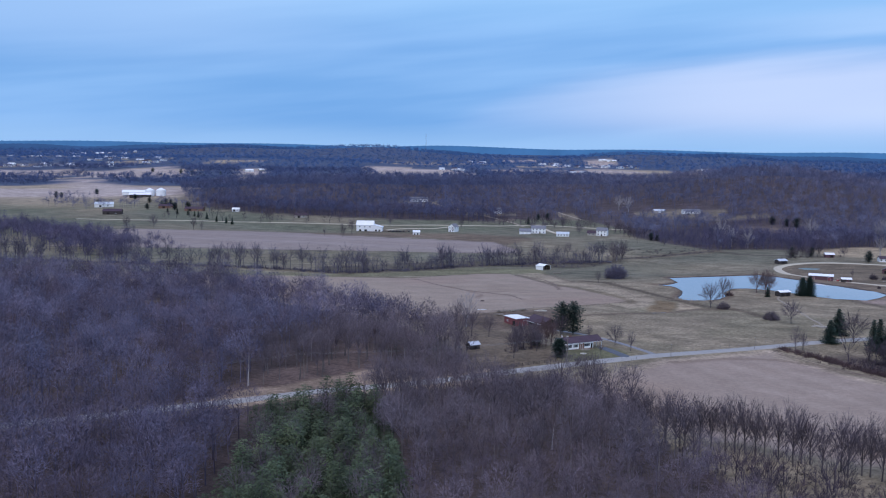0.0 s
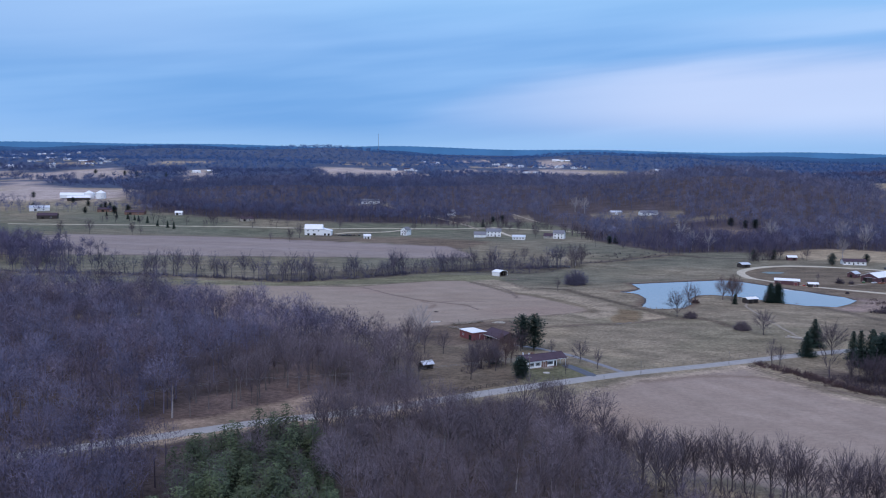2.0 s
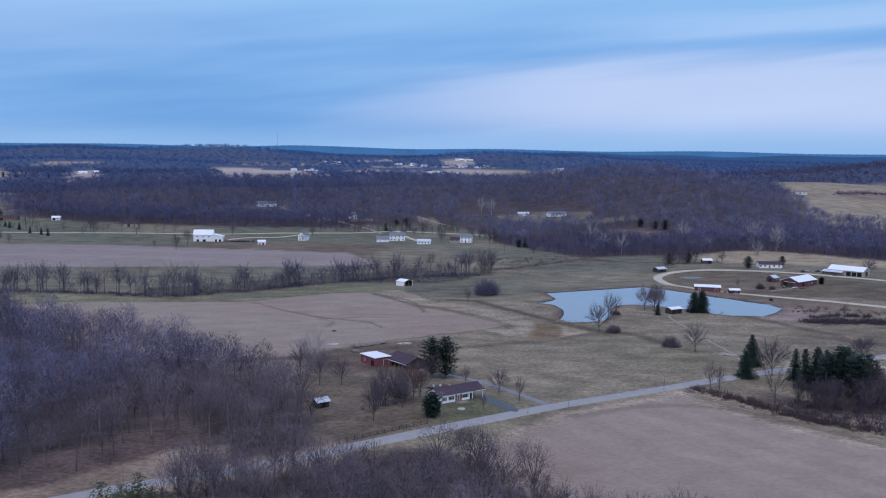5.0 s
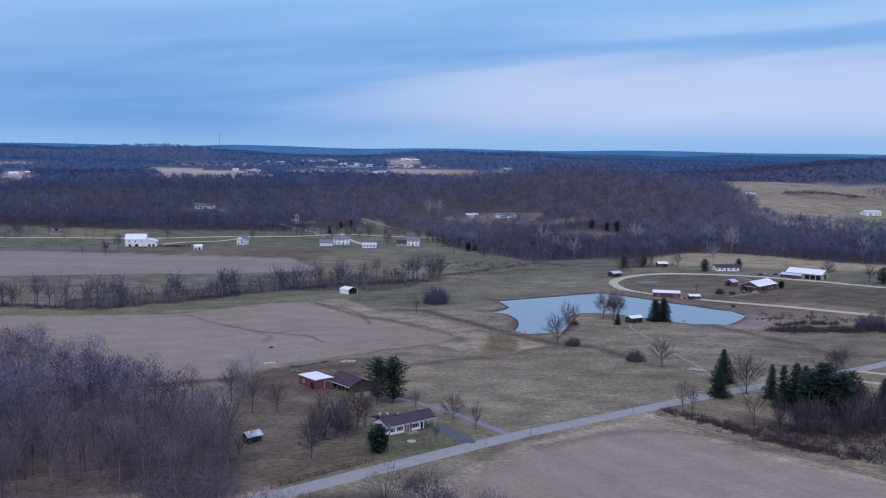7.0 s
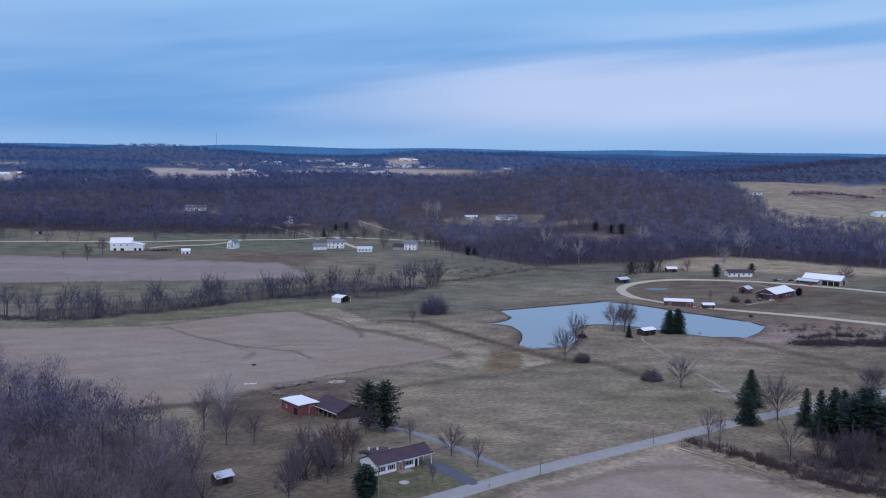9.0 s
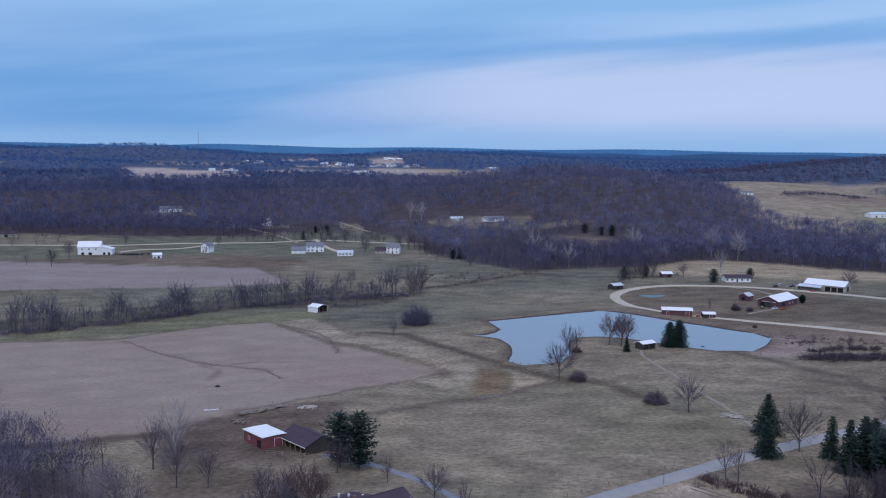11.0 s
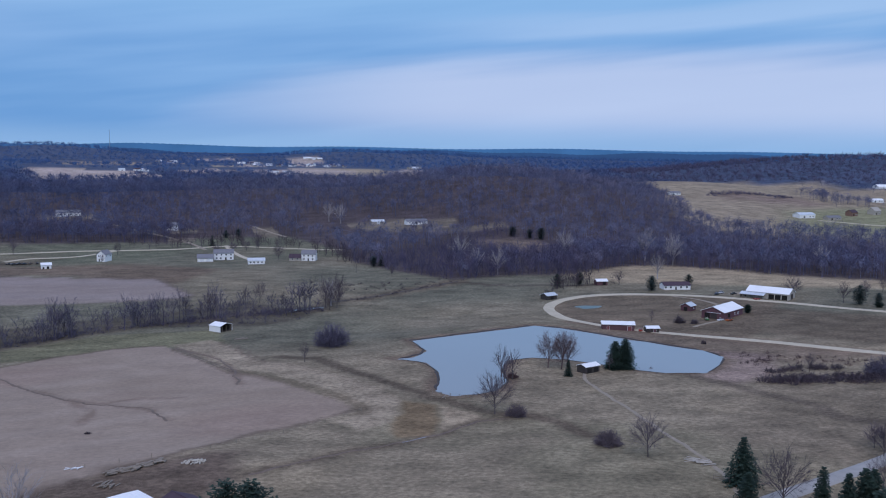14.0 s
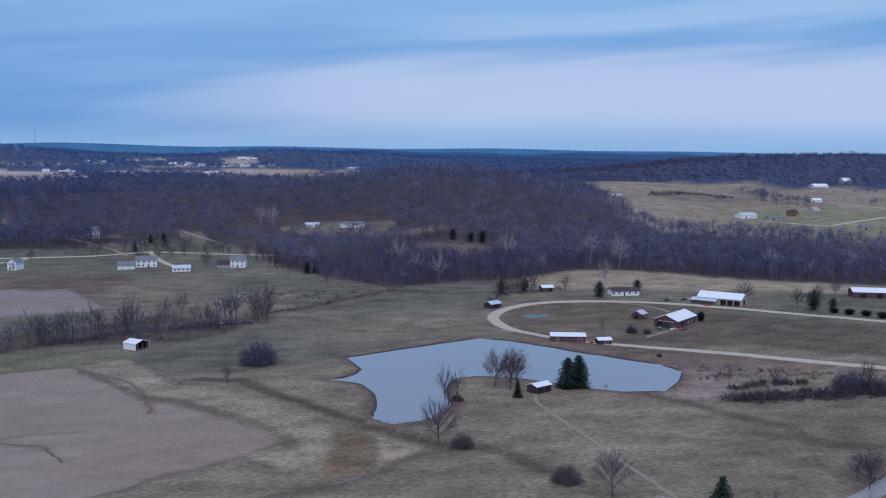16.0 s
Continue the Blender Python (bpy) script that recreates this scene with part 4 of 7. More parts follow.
def joined_woods(name, X, Y, kinds, mat, label, seed, size=(0.75, 1.2), category="woods", squash=1.0, tones=((1, 1, 1),)):
    """Many trees as one mesh of kind stuff, from a few patterns, each turned and sized on its own."""
    g = np.random.RandomState(seed)
    Z = height(X, Y)
    VV, L3, L4, TT, base = [], [], [], [], 0
    shade = np.array(tones)[np.clip(((wave(X, Y, 23, 7) * .3 + wave(X, Y, 70, 4) * .3 + .5 + g.normal(0, .28, len(X))) * len(tones)).astype(int), 0, len(tones) - 1)]
    shade = shade * g.uniform(.82, 1.18, len(X))[:, None]
    pick = g.randint(0, len(kinds), len(X))
    turn, sz = g.uniform(0, 6.283, len(X)), g.uniform(*size, len(X))
    for k, (V, F) in enumerate(kinds):
        m = np.where(pick == k)[0]
        if not len(m):
            continue
        c, s = np.cos(turn[m])[:, None], np.sin(turn[m])[:, None]
        P = np.stack([(V[None, :, 0] * c - V[None, :, 1] * s), (V[None, :, 0] * s + V[None, :, 1] * c), np.repeat(V[None, :, 2], len(m), 0)], -1) * sz[m][:, None, None]
        P[..., 2] *= squash
        P += np.stack([X[m], Y[m], Z[m]], -1)[:, None, :]
        VV.append(P.reshape(-1, 3))
        TT.append(np.repeat(np.c_[shade[m], np.ones(len(m))], len(V), 0))
        off = base + np.arange(len(m))[:, None, None] * len(V)
        t3 = np.array([f for f in F if len(f) == 3], int).reshape(-1, 3)
        t4 = np.array([f for f in F if len(f) == 4], int).reshape(-1, 4)
        L3.append((off + t3[None]).reshape(-1, 3))
        L4.append((off + t4[None]).reshape(-1, 4))
        base += len(m) * len(V)
    V, T, Q = np.concatenate(VV), np.concatenate(L3), np.concatenate(L4)
    me = bpy.data.meshes.new(name)
    me.vertices.add(len(V))
    me.vertices.foreach_set("co", V.ravel())
    me.loops.add(T.size + Q.size)
    me.loops.foreach_set("vertex_index", np.concatenate([T.ravel(), Q.ravel()]))
    me.polygons.add(len(T) + len(Q))
    me.polygons.foreach_set("loop_start", np.concatenate([np.arange(len(T)) * 3, T.size + np.arange(len(Q)) * 4]))
    me.update(calc_edges=True)
    me.attributes.new("tone", "FLOAT_COLOR", "POINT").data.foreach_set("color", np.concatenate(TT).ravel())
    me.materials.append(mat)
    return tagged(new(name, me), label, category, kind="stuff")


def pattern(data):
    TV, TF, CV, CF = data
    n = len(TV)
    return np.concatenate([TV, CV]), list(TF) + [tuple(i + n for i in f) for f in CF]

# ---- the woods ----
def no_pines(x, y):
    thin = inside(x, y, LITTER_GAP)[0] & (wave(x, y, 3.1, 5) < -.4)
    return ~inside(x, y, PINES)[0] & (near_line(x, y, ROAD) > np.where(x < -70, 3.0, 4.0)) & ~inside(x, y, VERGE)[0] & ~inside(x, y, PINE_EDGE)[0] & ~thin


rnd = np.random.RandomState(11)
near_kinds = [tree_thing("bare_tree", soft_tree_mesh(40 + k, 15.0 + 0.9 * k, 9.4 + 1.0 * (k % 3), 0.26, 600), M_BARK, M_TWIG,
                         "tall leafless hardwood with fine grey-brown twigs in the woods", group="hardwoods of the near woods") for k in range(6)]
pale_near = tree_thing("bare_tree", fan_tree_mesh(49, 17.5, 10, 0.2, 11, 8, 3, 0.034, girth=1.0, low=.24), M_TWIG_PALE, M_TWIG, "pale-barked leafless tree standing in the woods", group="hardwoods of the near woods")
mid_kinds = [crown_tree(60 + k, 14.0 + 1.2 * k, 11.5 + 1.4 * (k % 3), 0.2, 430, 0.07, 8 + k % 3, 0.1) for k in range(6)]
creek_kinds = [pattern(fan_tree_mesh(66 + k, 14.5 + 1.2 * k, 8.0 + 1.1 * (k % 3), 0.2, 9, 6, 6, 0.05, 3, low=.3, tubes=False, up=.3, fluff=.5, inner=.3, spray=.26)) for k in range(5)]
far_kinds = [haze_tree(80 + k, 13.0 + 1.2 * k, 10.0 + 1.3 * (k % 3), 0.2, 46, 0.14, 3, .42, .35) for k in range(6)]
back_kinds = [haze_tree(90 + k, 13 + k, 18, 0.0, 20, 0.48, 0, .45, .35) for k in range(4)]
WOOD_TONES = ((0.56, 0.54, 0.60), (1.12, 1.04, 1.02), (0.80, 0.86, 0.98), (0.96, 0.84, 0.80), (1.32, 1.32, 1.36), (0.68, 0.62, 0.62), (1.0, 1.06, 1.14))
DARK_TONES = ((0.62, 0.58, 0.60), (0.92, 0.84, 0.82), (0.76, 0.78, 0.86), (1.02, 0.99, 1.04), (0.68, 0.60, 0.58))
WARM_TONES = ((0.95, 0.82, 0.70), (1.15, 1.0, 0.84), (0.78, 0.68, 0.60), (1.25, 1.12, 0.98))
HILL_TONES = ((0.74, 0.74, 0.80), (1.0, 0.98, 1.0), (0.86, 0.88, 0.96), (1.08, 0.96, 0.88), (1.16, 1.15, 1.13), (0.84, 0.78, 0.82))
FAR_TONES = ((0.86, 0.88, 0.93), (1.0, 1.0, 1.0), (0.93, 0.95, 1.0), (1.08, 1.02, 0.98))

# the edge trees of the near woods, each a thing
LX, LY = scatter(LEFT_WOOD, 7.3, 1, no_pines)
NX, NY = scatter(NEAR_WOOD, 7.0, 2, no_pines)
WX, WY = np.concatenate([LX, NX]), np.concatenate([LY, NY])
keep = ~((WX > 14) & (WX < 76) & (WY > 340) & (WY < 372)) & (WY > 212) & (WX > -0.48 * WY - 25)
WX, WY = WX[keep], WY[keep]
edge = (np.hypot(WX - 20, WY - 330) < 105) & (WX > -70)
single = np.where(edge)[0]
single = single[np.argsort(np.hypot(WX[single] - 25, WY[single] - 350))][:230]
rest = np.ones(len(WX), bool)
rest[single] = False
for n, i in enumerate(single):
    kind = near_kinds[n % 6] if n % 23 != 8 else pale_near
    size = rnd.uniform(.68, 1.22)
    if WX[i] > 0 and WY[i] < 374:
        size = min(size, max(.28, (372 - WY[i]) * .04))
    if n < 6:
        kind.matrix_basis = stand_at(WX[i], WY[i], rnd.uniform(0, 360), size)
    elif n == 8:
        kind.matrix_basis = stand_at(WX[i], WY[i], 40, 1)
    else:
        copy_tree(kind, WX[i], WY[i], rnd.uniform(0, 360), size)
south = rest & (WX < -54) & (WY < np.interp(WX, [p[0] for p in ROAD], [p[1] for p in ROAD]))
rest &= ~south
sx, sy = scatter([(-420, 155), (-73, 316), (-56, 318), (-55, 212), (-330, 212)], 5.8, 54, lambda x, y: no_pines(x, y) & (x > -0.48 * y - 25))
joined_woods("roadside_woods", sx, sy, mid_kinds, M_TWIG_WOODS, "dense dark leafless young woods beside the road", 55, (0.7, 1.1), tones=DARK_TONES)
east = rest & (WX > -54) & (WY < 350)
rest &= ~east
joined_woods("near_woods", WX[east], WY[east], mid_kinds, M_TWIG_WOODS, "leafless brownish hardwood woods before the stubble field", 56, (0.6, 1.0), tones=WARM_TONES)
joined_woods("bare_woods", WX[rest], WY[rest], mid_kinds, M_TWIG_WOODS, "leafless hardwood woods, grey-brown and purplish", 5, (0.6, 1.25), tones=WOOD_TONES)
gx, gy = scatter([(-420, 60), (80, 150), (92, 195), (-40, 190), (-420, 190)], 8.5, 51)
joined_woods("rear_woods", gx, gy, far_kinds, M_TWIG_WOODS, "leafless hardwoods behind the pine stand", 52, (0.7, 1.2), tones=WOOD_TONES)
HX, HY = scatter(HILL_WOOD, 9.0, 3, lambda x, y: ~clearings(x, y) & ~(inside(x, y, THIN_WOOD)[0] & (wave(x, y, 3.7, 5) < 0.45)) & ~inside(x, y, BRUSH_WOOD)[0])
crest = HY - 0.12 * HX > 1610
joined_woods("back_slope_woods", HX[crest][::3], HY[crest][::3], back_kinds, M_TWIG_DIST_HAZE, "leafless woods down the back of the hill", 26, (0.8, 1.1), tones=FAR_TONES)
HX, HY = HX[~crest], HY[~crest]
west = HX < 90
joined_woods("hill_woods", HX[~west], HY[~west], far_kinds, M_TWIG_FAR_HAZE, "leafless purplish-brown woods covering the hill", 6, (0.6, 1.25), tones=HILL_TONES)
joined_woods("west_hill_woods", HX[west], HY[west], far_kinds, M_TWIG_FAR_HAZE, "dark leafless woods on the hill's long shoulder", 66, (0.6, 1.25), tones=[(r * .76, g * .82, b * .9) for r, g, b in HILL_TONES])
FRONT_BELT = [(240, 886), (289, 899), (337, 894), (389, 925), (426, 925), (464, 892), (490, 853), (540, 818), (640, 773), (900, 683), (900, 800), (640, 905), (520, 985), (400, 1030), (340, 985), (260, 960)]
belt_kinds = [haze_tree(180 + k, 13.0 + 1.2 * k, 9.0 + 1.3 * (k % 3), 0.1, 85, 0.102, 3, .36, .2) for k in range(5)]
x, y = scatter(FRONT_BELT, 7.0, 71, lambda x, y: ~inside(x, y, PATCH_FIELD)[0])
wx, wy = scatter([(-325, 1292), (-234, 1227), (-90, 1174), (62, 1152), (100, 1187), (60, 1245), (-90, 1250), (-230, 1300), (-300, 1360)], 7.5, 73, lambda x, y: ~clearings(x, y))
x, y = np.concatenate([x, wx]), np.concatenate([y, wy])
joined_woods("hill_foot_woods", x, y, belt_kinds, M_TWIG_RIDGE, "dense leafless woods at the foot of the hill", 72, (0.65, 1.15), tones=HILL_TONES)
gx, gy = scatter([(-1500, 1480), (2000, 1700), (2300, 2550), (-1900, 2550)], 16.5, 4, far_woods)
ridge = inside(gx, gy, RIDGE_WOOD)[0]
joined_woods("distant_woods", gx[~ridge], gy[~ridge], back_kinds, M_TWIG_DIST_HAZE, "distant leafless woods on rolling ground", 7, (0.7, 1.2), tones=FAR_TONES)
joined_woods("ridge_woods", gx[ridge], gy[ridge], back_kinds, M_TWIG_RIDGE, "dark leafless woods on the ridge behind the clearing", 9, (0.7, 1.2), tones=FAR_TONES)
gx, gy = scatter([(-1900, 2550), (2300, 2550), (2700, 4080), (-2200, 4080)], 28, 24, far_woods)
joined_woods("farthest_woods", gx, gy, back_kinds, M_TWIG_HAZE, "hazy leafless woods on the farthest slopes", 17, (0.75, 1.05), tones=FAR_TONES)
PX, PY = scatter(PINES, 5.0, 8)
pine_kinds = [tree_thing("pine", fir_mesh(20 + k, 9.5 + 1.3 * k, 3.0 + .25 * k, 12, 8, 1.35, 0.16, w=0.19, taper=0.45), M_BARK, M_NEEDLE,
                         "green pine in a dense planted stand", group="planted pine stand") for k in range(4)]
for n, (x, y) in enumerate(zip(PX, PY)):
    size = rnd.uniform(.85, 1.3)
    if n < 4:
        pine_kinds[n].matrix_basis = stand_at(x, y, rnd.uniform(0, 360), size)
    elif n % 6 == 5:
        copy_tree(near_kinds[n % 6], x, y, rnd.uniform(0, 360), size * .68)
    else:
        copy_tree(pine_kinds[n % 4], x, y, rnd.uniform(0, 360), size)

# ---- distance ----
def ridge_backdrop(name, radius, top, mat, label):
    """A far skyline: a band of land standing round the view, with a hilly, tree-rough top."""
    a = np.radians(np.arange(-70, 80, 0.06))
    deg = np.degrees(a)
    x, y = 30 + radius * np.sin(a), 140 + radius * np.cos(a)
    z = top(deg) + 1.2 * np.sin(deg * 23) * np.sin(deg * 7.3) + 0.9 * np.sin(deg * 57 + 2)
    V = np.concatenate([np.stack([x, y, z], -1), np.stack([x * 0.995, y * 0.995, 0 * z - 20], -1)])
    n = len(a)
    i = np.arange(n - 1)
    return tagged(mesh_object(name, V, np.stack([i, i + 1, i + n + 1, i + n], -1), mat), label, "distant hills", kind="structure")


# both bands emit their blue, standing for haze over the distant land
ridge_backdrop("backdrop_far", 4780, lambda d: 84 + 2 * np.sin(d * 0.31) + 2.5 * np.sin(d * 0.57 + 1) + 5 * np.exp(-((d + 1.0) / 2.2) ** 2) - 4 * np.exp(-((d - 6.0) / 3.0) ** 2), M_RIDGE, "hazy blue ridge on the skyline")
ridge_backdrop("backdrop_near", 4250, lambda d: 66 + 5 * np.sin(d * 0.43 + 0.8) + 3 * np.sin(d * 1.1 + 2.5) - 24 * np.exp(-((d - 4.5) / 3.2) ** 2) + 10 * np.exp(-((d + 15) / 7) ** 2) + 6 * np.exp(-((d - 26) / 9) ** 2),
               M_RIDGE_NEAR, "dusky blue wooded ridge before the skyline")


# ---- building kit ----
def box(V, F, x0, x1, y0, y1, z0, z1):
    n = len(V)
    V += [(x0, y0, z0), (x1, y0, z0), (x1, y1, z0), (x0, y1, z0), (x0, y0, z1), (x1, y0, z1), (x1, y1, z1), (x0, y1, z1)]
    F += [(n, n + 3, n + 2, n + 1), (n + 4, n + 5, n + 6, n + 7), (n, n + 1, n + 5, n + 4), (n + 1, n + 2, n + 6, n + 5), (n + 2, n + 3, n + 7, n + 6), (n + 3, n, n + 4, n + 7)]


def boxes(name, list_of_boxes, mat, parent=None, label=""):
    V, F = [], []
    for b in list_of_boxes:
        box(V, F, *b)
    return mesh_object(name, V, F, mat, parent, label)


def gable_walls(name, L, W, eave, ridge, mat, parent, x0=None, x1=None, base=-0.6):
    """The walls of a building whose ridge runs along x: a shell with thickness and gable ends."""
    x0, x1 = -L / 2 if x0 is None else x0, L / 2 if x1 is None else x1
    V, F = [], []
    t = 0.18
    box(V, F, x0, x1, -W / 2, -W / 2 + t, base, eave)
    box(V, F, x0, x1, W / 2 - t, W / 2, base, eave)
    for a, b in ((x0, x0 + t), (x1 - t, x1)):
        n = len(V)
        for x in (a, b):
            V += [(x, -W / 2 + t, base), (x, W / 2 - t, base), (x, W / 2 - t, eave), (x, 0, ridge - t), (x, -W / 2 + t, eave)]
        F += [(n, n + 4, n + 3, n + 2, n + 1), (n + 5, n + 6, n + 7, n + 8, n + 9)]
        for k in range(5):
            j = (k + 1) % 5
            F.append((n + k, n + j, n + 5 + j, n + 5 + k))
    return mesh_object(name, V, F, mat, parent)


def gable_roof(name, L, W, eave, ridge, mat, parent, over=0.45, thick=0.16, ribs=0.0, x0=None, x1=None):
    x0, x1 = -L / 2 if x0 is None else x0, L / 2 if x1 is None else x1
    x0, x1 = x0 - over, x1 + over
    rise = (ridge - eave) / (W / 2)
    V, F = [], []

    def slab(xa, xb, up, th):
        for s in (-1, 1):
            n = len(V)
            ye, ze = s * (W / 2 + over), eave - over * rise + up
            for x in (xa, xb):
                V.extend([(x, 0, ridge + up), (x, ye, ze), (x, ye, ze + th), (x, 0, ridge + up + th)])
            F.extend([(n, n + 1, n + 2, n + 3), (n + 7, n + 6, n + 5, n + 4)])
            for k in range(4):
                j = (k + 1) % 4
                F.append((n + k, n + 4 + k, n + 4 + j, n + j))

    slab(x0, x1, 0.02, thick)
    if ribs:
        k = x0 + 0.3
        while k < x1:
            slab(k, k + 0.07, 0.02 + thick, 0.05)
            k += ribs
    box(V, F, x0, x1, -0.14, 0.14, ridge + thick - 0.02, ridge + thick + 0.07)
    return mesh_object(name, V, F, mat, parent)


def opening(kind, face, u, z, w, h, L, W, parent, mat=None, x0=None, x1=None):
    """A window or door set 3 cm proud of a wall, with frame and pane or panel; open bays are dark panels painted as
    inside shade.
    """
    x0, x1 = -L / 2 if x0 is None else x0, L / 2 if x1 is None else x1

    def place(a, b, c, d, out0, out1):
        if face == "front":
            return (a, b, -W / 2 - out1, -W / 2 - out0, c, d)
        if face == "back":
            return (a, b, W / 2 + out0, W / 2 + out1, c, d)
        if face == "left":
            return (x0 - out1, x0 - out0, a, b, c, d)
        return (x1 + out0, x1 + out1, a, b, c, d)

    a, b, c, d, e = u - w / 2, u + w / 2, z, z + h, 0.09
    if kind == "window":
        fr = boxes("window", [place(a - e, b + e, c - e, c, -.02, .07), place(a - e, b + e, d, d + e, -.02, .07), place(a - e, a, c, d, -.02, .07), place(b, b + e, c, d, -.02, .07),
                              place(u - .03, u + .03, c, d, -.02, .06)], M_TRIM, parent)
        boxes("pane", [place(a, u - .03, c, d, -.02, .03)], M_GLASS, fr)
        boxes("pane", [place(u + .03, b, c, d, -.02, .03)], M_GLASS, fr)
    elif kind == "door":
        dr = boxes("door", [place(a, b, c, d, -.02, .05)], mat or M_DARKWOOD, parent)
        boxes("frame", [place(a - e, a, c, d + e, -.02, .08), place(b, b + e, c, d + e, -.02, .08), place(a, b, d, d + e, -.02, .08)], M_TRIM, dr)
    else:
        # no hole is cut: a near-black panel stands for the shade within
        boxes("opening", [place(a, b, c, d, -.02, .03)], M_VOID, parent)


def building(name, x, y, turn, L, W, eave, ridge, wall, roof, label, category, holes=(), ribs=0.0, over=0.45, extra=None, sink=0.0):
    """A gabled building: walls, roof, and its doors and windows as parts."""
    root = tagged(new(name), label, category)
    root.matrix_basis = pose(x, y, ground_at(x, y) - sink, 0, 0, turn)
    gable_walls("wall_shell", L, W, eave, ridge, wall, root)
    gable_roof("roof", L, W, eave, ridge, roof, root, over, ribs=ribs)
    for kind, face, u, z, w, h, *m in holes:
        opening(kind, face, u, z, w, h, L, W, root, m[0] if m else None)
    if extra:
        extra(root)
    return root


def post(V, F, x, y, z0, z1, r):
    box(V, F, x - r, x + r, y - r, y + r, z0, z1)


# ---- the ranch house and its barns ----
def ranch_house():
    root = tagged(new("ranch_house"), "low white ranch house with brown shingle roof and carport", "house")
    root.matrix_basis = pose(59.6, 416.8, ground_at(60, 414) + 0.15, 0, 0, 27.9)
    L, W, eave, ridge = 18.6, 7.4, 2.85, 4.6
    gable_walls("wall_shell", L, W, eave, ridge, M_WHITE, root, -9.3, 4.6)
    gable_roof("roof", L, W, eave, ridge, M_SHINGLE, root, 0.32)
    boxes("skirting", [(-9.32, 4.62, -W / 2 - .03, -W / 2 - .002, -.5, .12)], M_BRICK, root, "low brown brick skirting")
    for u, w in ((-7.6, 1.0), (-4.6, 1.2), (1.2, 1.9)):
        opening("window", "front", u, 0.95, w, 1.15, L, W, root)
        for s in (-1, 1):
            boxes("shutter", [(u + s * (w / 2 + .32) - .2, u + s * (w / 2 + .32) + .2, -W / 2 - .06, -W / 2 - .003, .9, 2.15)], M_DARKWOOD, root, "dark window shutter")
    opening("window", "left", -1.6, 0.95, 1.3, 1.1, L, W, root, x0=-9.3)
    opening("window", "left", 1.8, 0.95, 1.3, 1.1, L, W, root, x0=-9.3)
    opening("door", "front", -1.6, 0.12, 0.95, 2.05, L, W, root, M_BRICK)
    opening("door", "front", 3.7, 0.12, 0.95, 2.05, L, W, root, M_VOID)
    boxes("brick_front", [(-2.9, -2.15, -W / 2 - .05, -W / 2 - .003, 0, 2.5), (-1.0, -0.2, -W / 2 - .05, -W / 2 - .003, 0, 2.5)], M_BRICK, root, "brown brick panel beside the door")
    for px, py in ((9.1, -3.5), (9.1, 0), (9.1, 3.5)):
        boxes("carport_post", [(px - .09, px + .09, py - .09, py + .09, -.3, eave)], M_TRIM, root)
    boxes("carport_back_wall", [(4.62, 9.2, 3.3, 3.48, -.3, eave)], M_WOOD, root)
    boxes("carport_gable", [(9.12, 9.26, -3.2, 3.2, eave, eave + .5)], M_TRIM, root)
    boxes("gutter", [(-9.8, 9.8, -W / 2 - .44, -W / 2 - .34, eave - .2, eave - .08)], M_TRIM, root)
    # rear wing with its own roof
    wing = boxes("rear_wing", [(-5.5, 1.5, 3.72, 9.5, -.5, 2.4)], M_WHITE, root)
    V, F = [], []
    n = 0
    V += [(-6, 1.2, 3.9), (2, 1.2, 3.9), (2, 10, 2.35), (-6, 10, 2.35), (-6, 1.2, 4.05), (2, 1.2, 4.05), (2, 10, 2.5), (-6, 10, 2.5)]
    F += [(0, 3, 2, 1), (4, 5, 6, 7), (0, 1, 5, 4), (1, 2, 6, 5), (2, 3, 7, 6), (3, 0, 4, 7)]
    mesh_object("wing_roof", V, F, M_SHINGLE, wing)
    boxes("chimney", [(-4.3, -3.6, 0.9, 1.6, 3.4, 5.3)], M_BRICK, root)
    for vx, vy in ((-1.8, 6.5), (0.6, 4.2), (-3.5, 8.2)):
        boxes("roof_vent", [(vx - .22, vx + .22, vy - .22, vy + .22, 2.6, 3.75)], M_TRIM, root)
    # low front deck with round planter
    deck = boxes("deck", [(-2.9, 1.2, -6.2, -3.74, -.35, .05)], M_WOOD, root)
    boxes("deck_step", [(-1.6, -.2, -6.9, -6.22, -.4, -.12)], M_WOOD, deck)
    return root


ranch_house()


def red_barn():
    def extra(root):
        boxes("lean_to_gate", [(-6.2, -6.05, -3.6, -1.0, 0, 1.5)], M_WOOD, root)
    return building("red_barn", 37.8, 489.3, -62, 11.2, 7.6, 3.5, 3.6, M_RED, M_WHITE_ROOF, "red board barn with a bright white metal roof", "barn",
                    [("door", "right", 1.5, 0, 2.6, 2.6, M_RED), ("opening", "front", 3.5, 0, 2.4, 2.3), ("window", "front", -2.5, 1.3, 1.0, .8)], ribs=0.9, over=0.35, extra=extra)


red_barn()


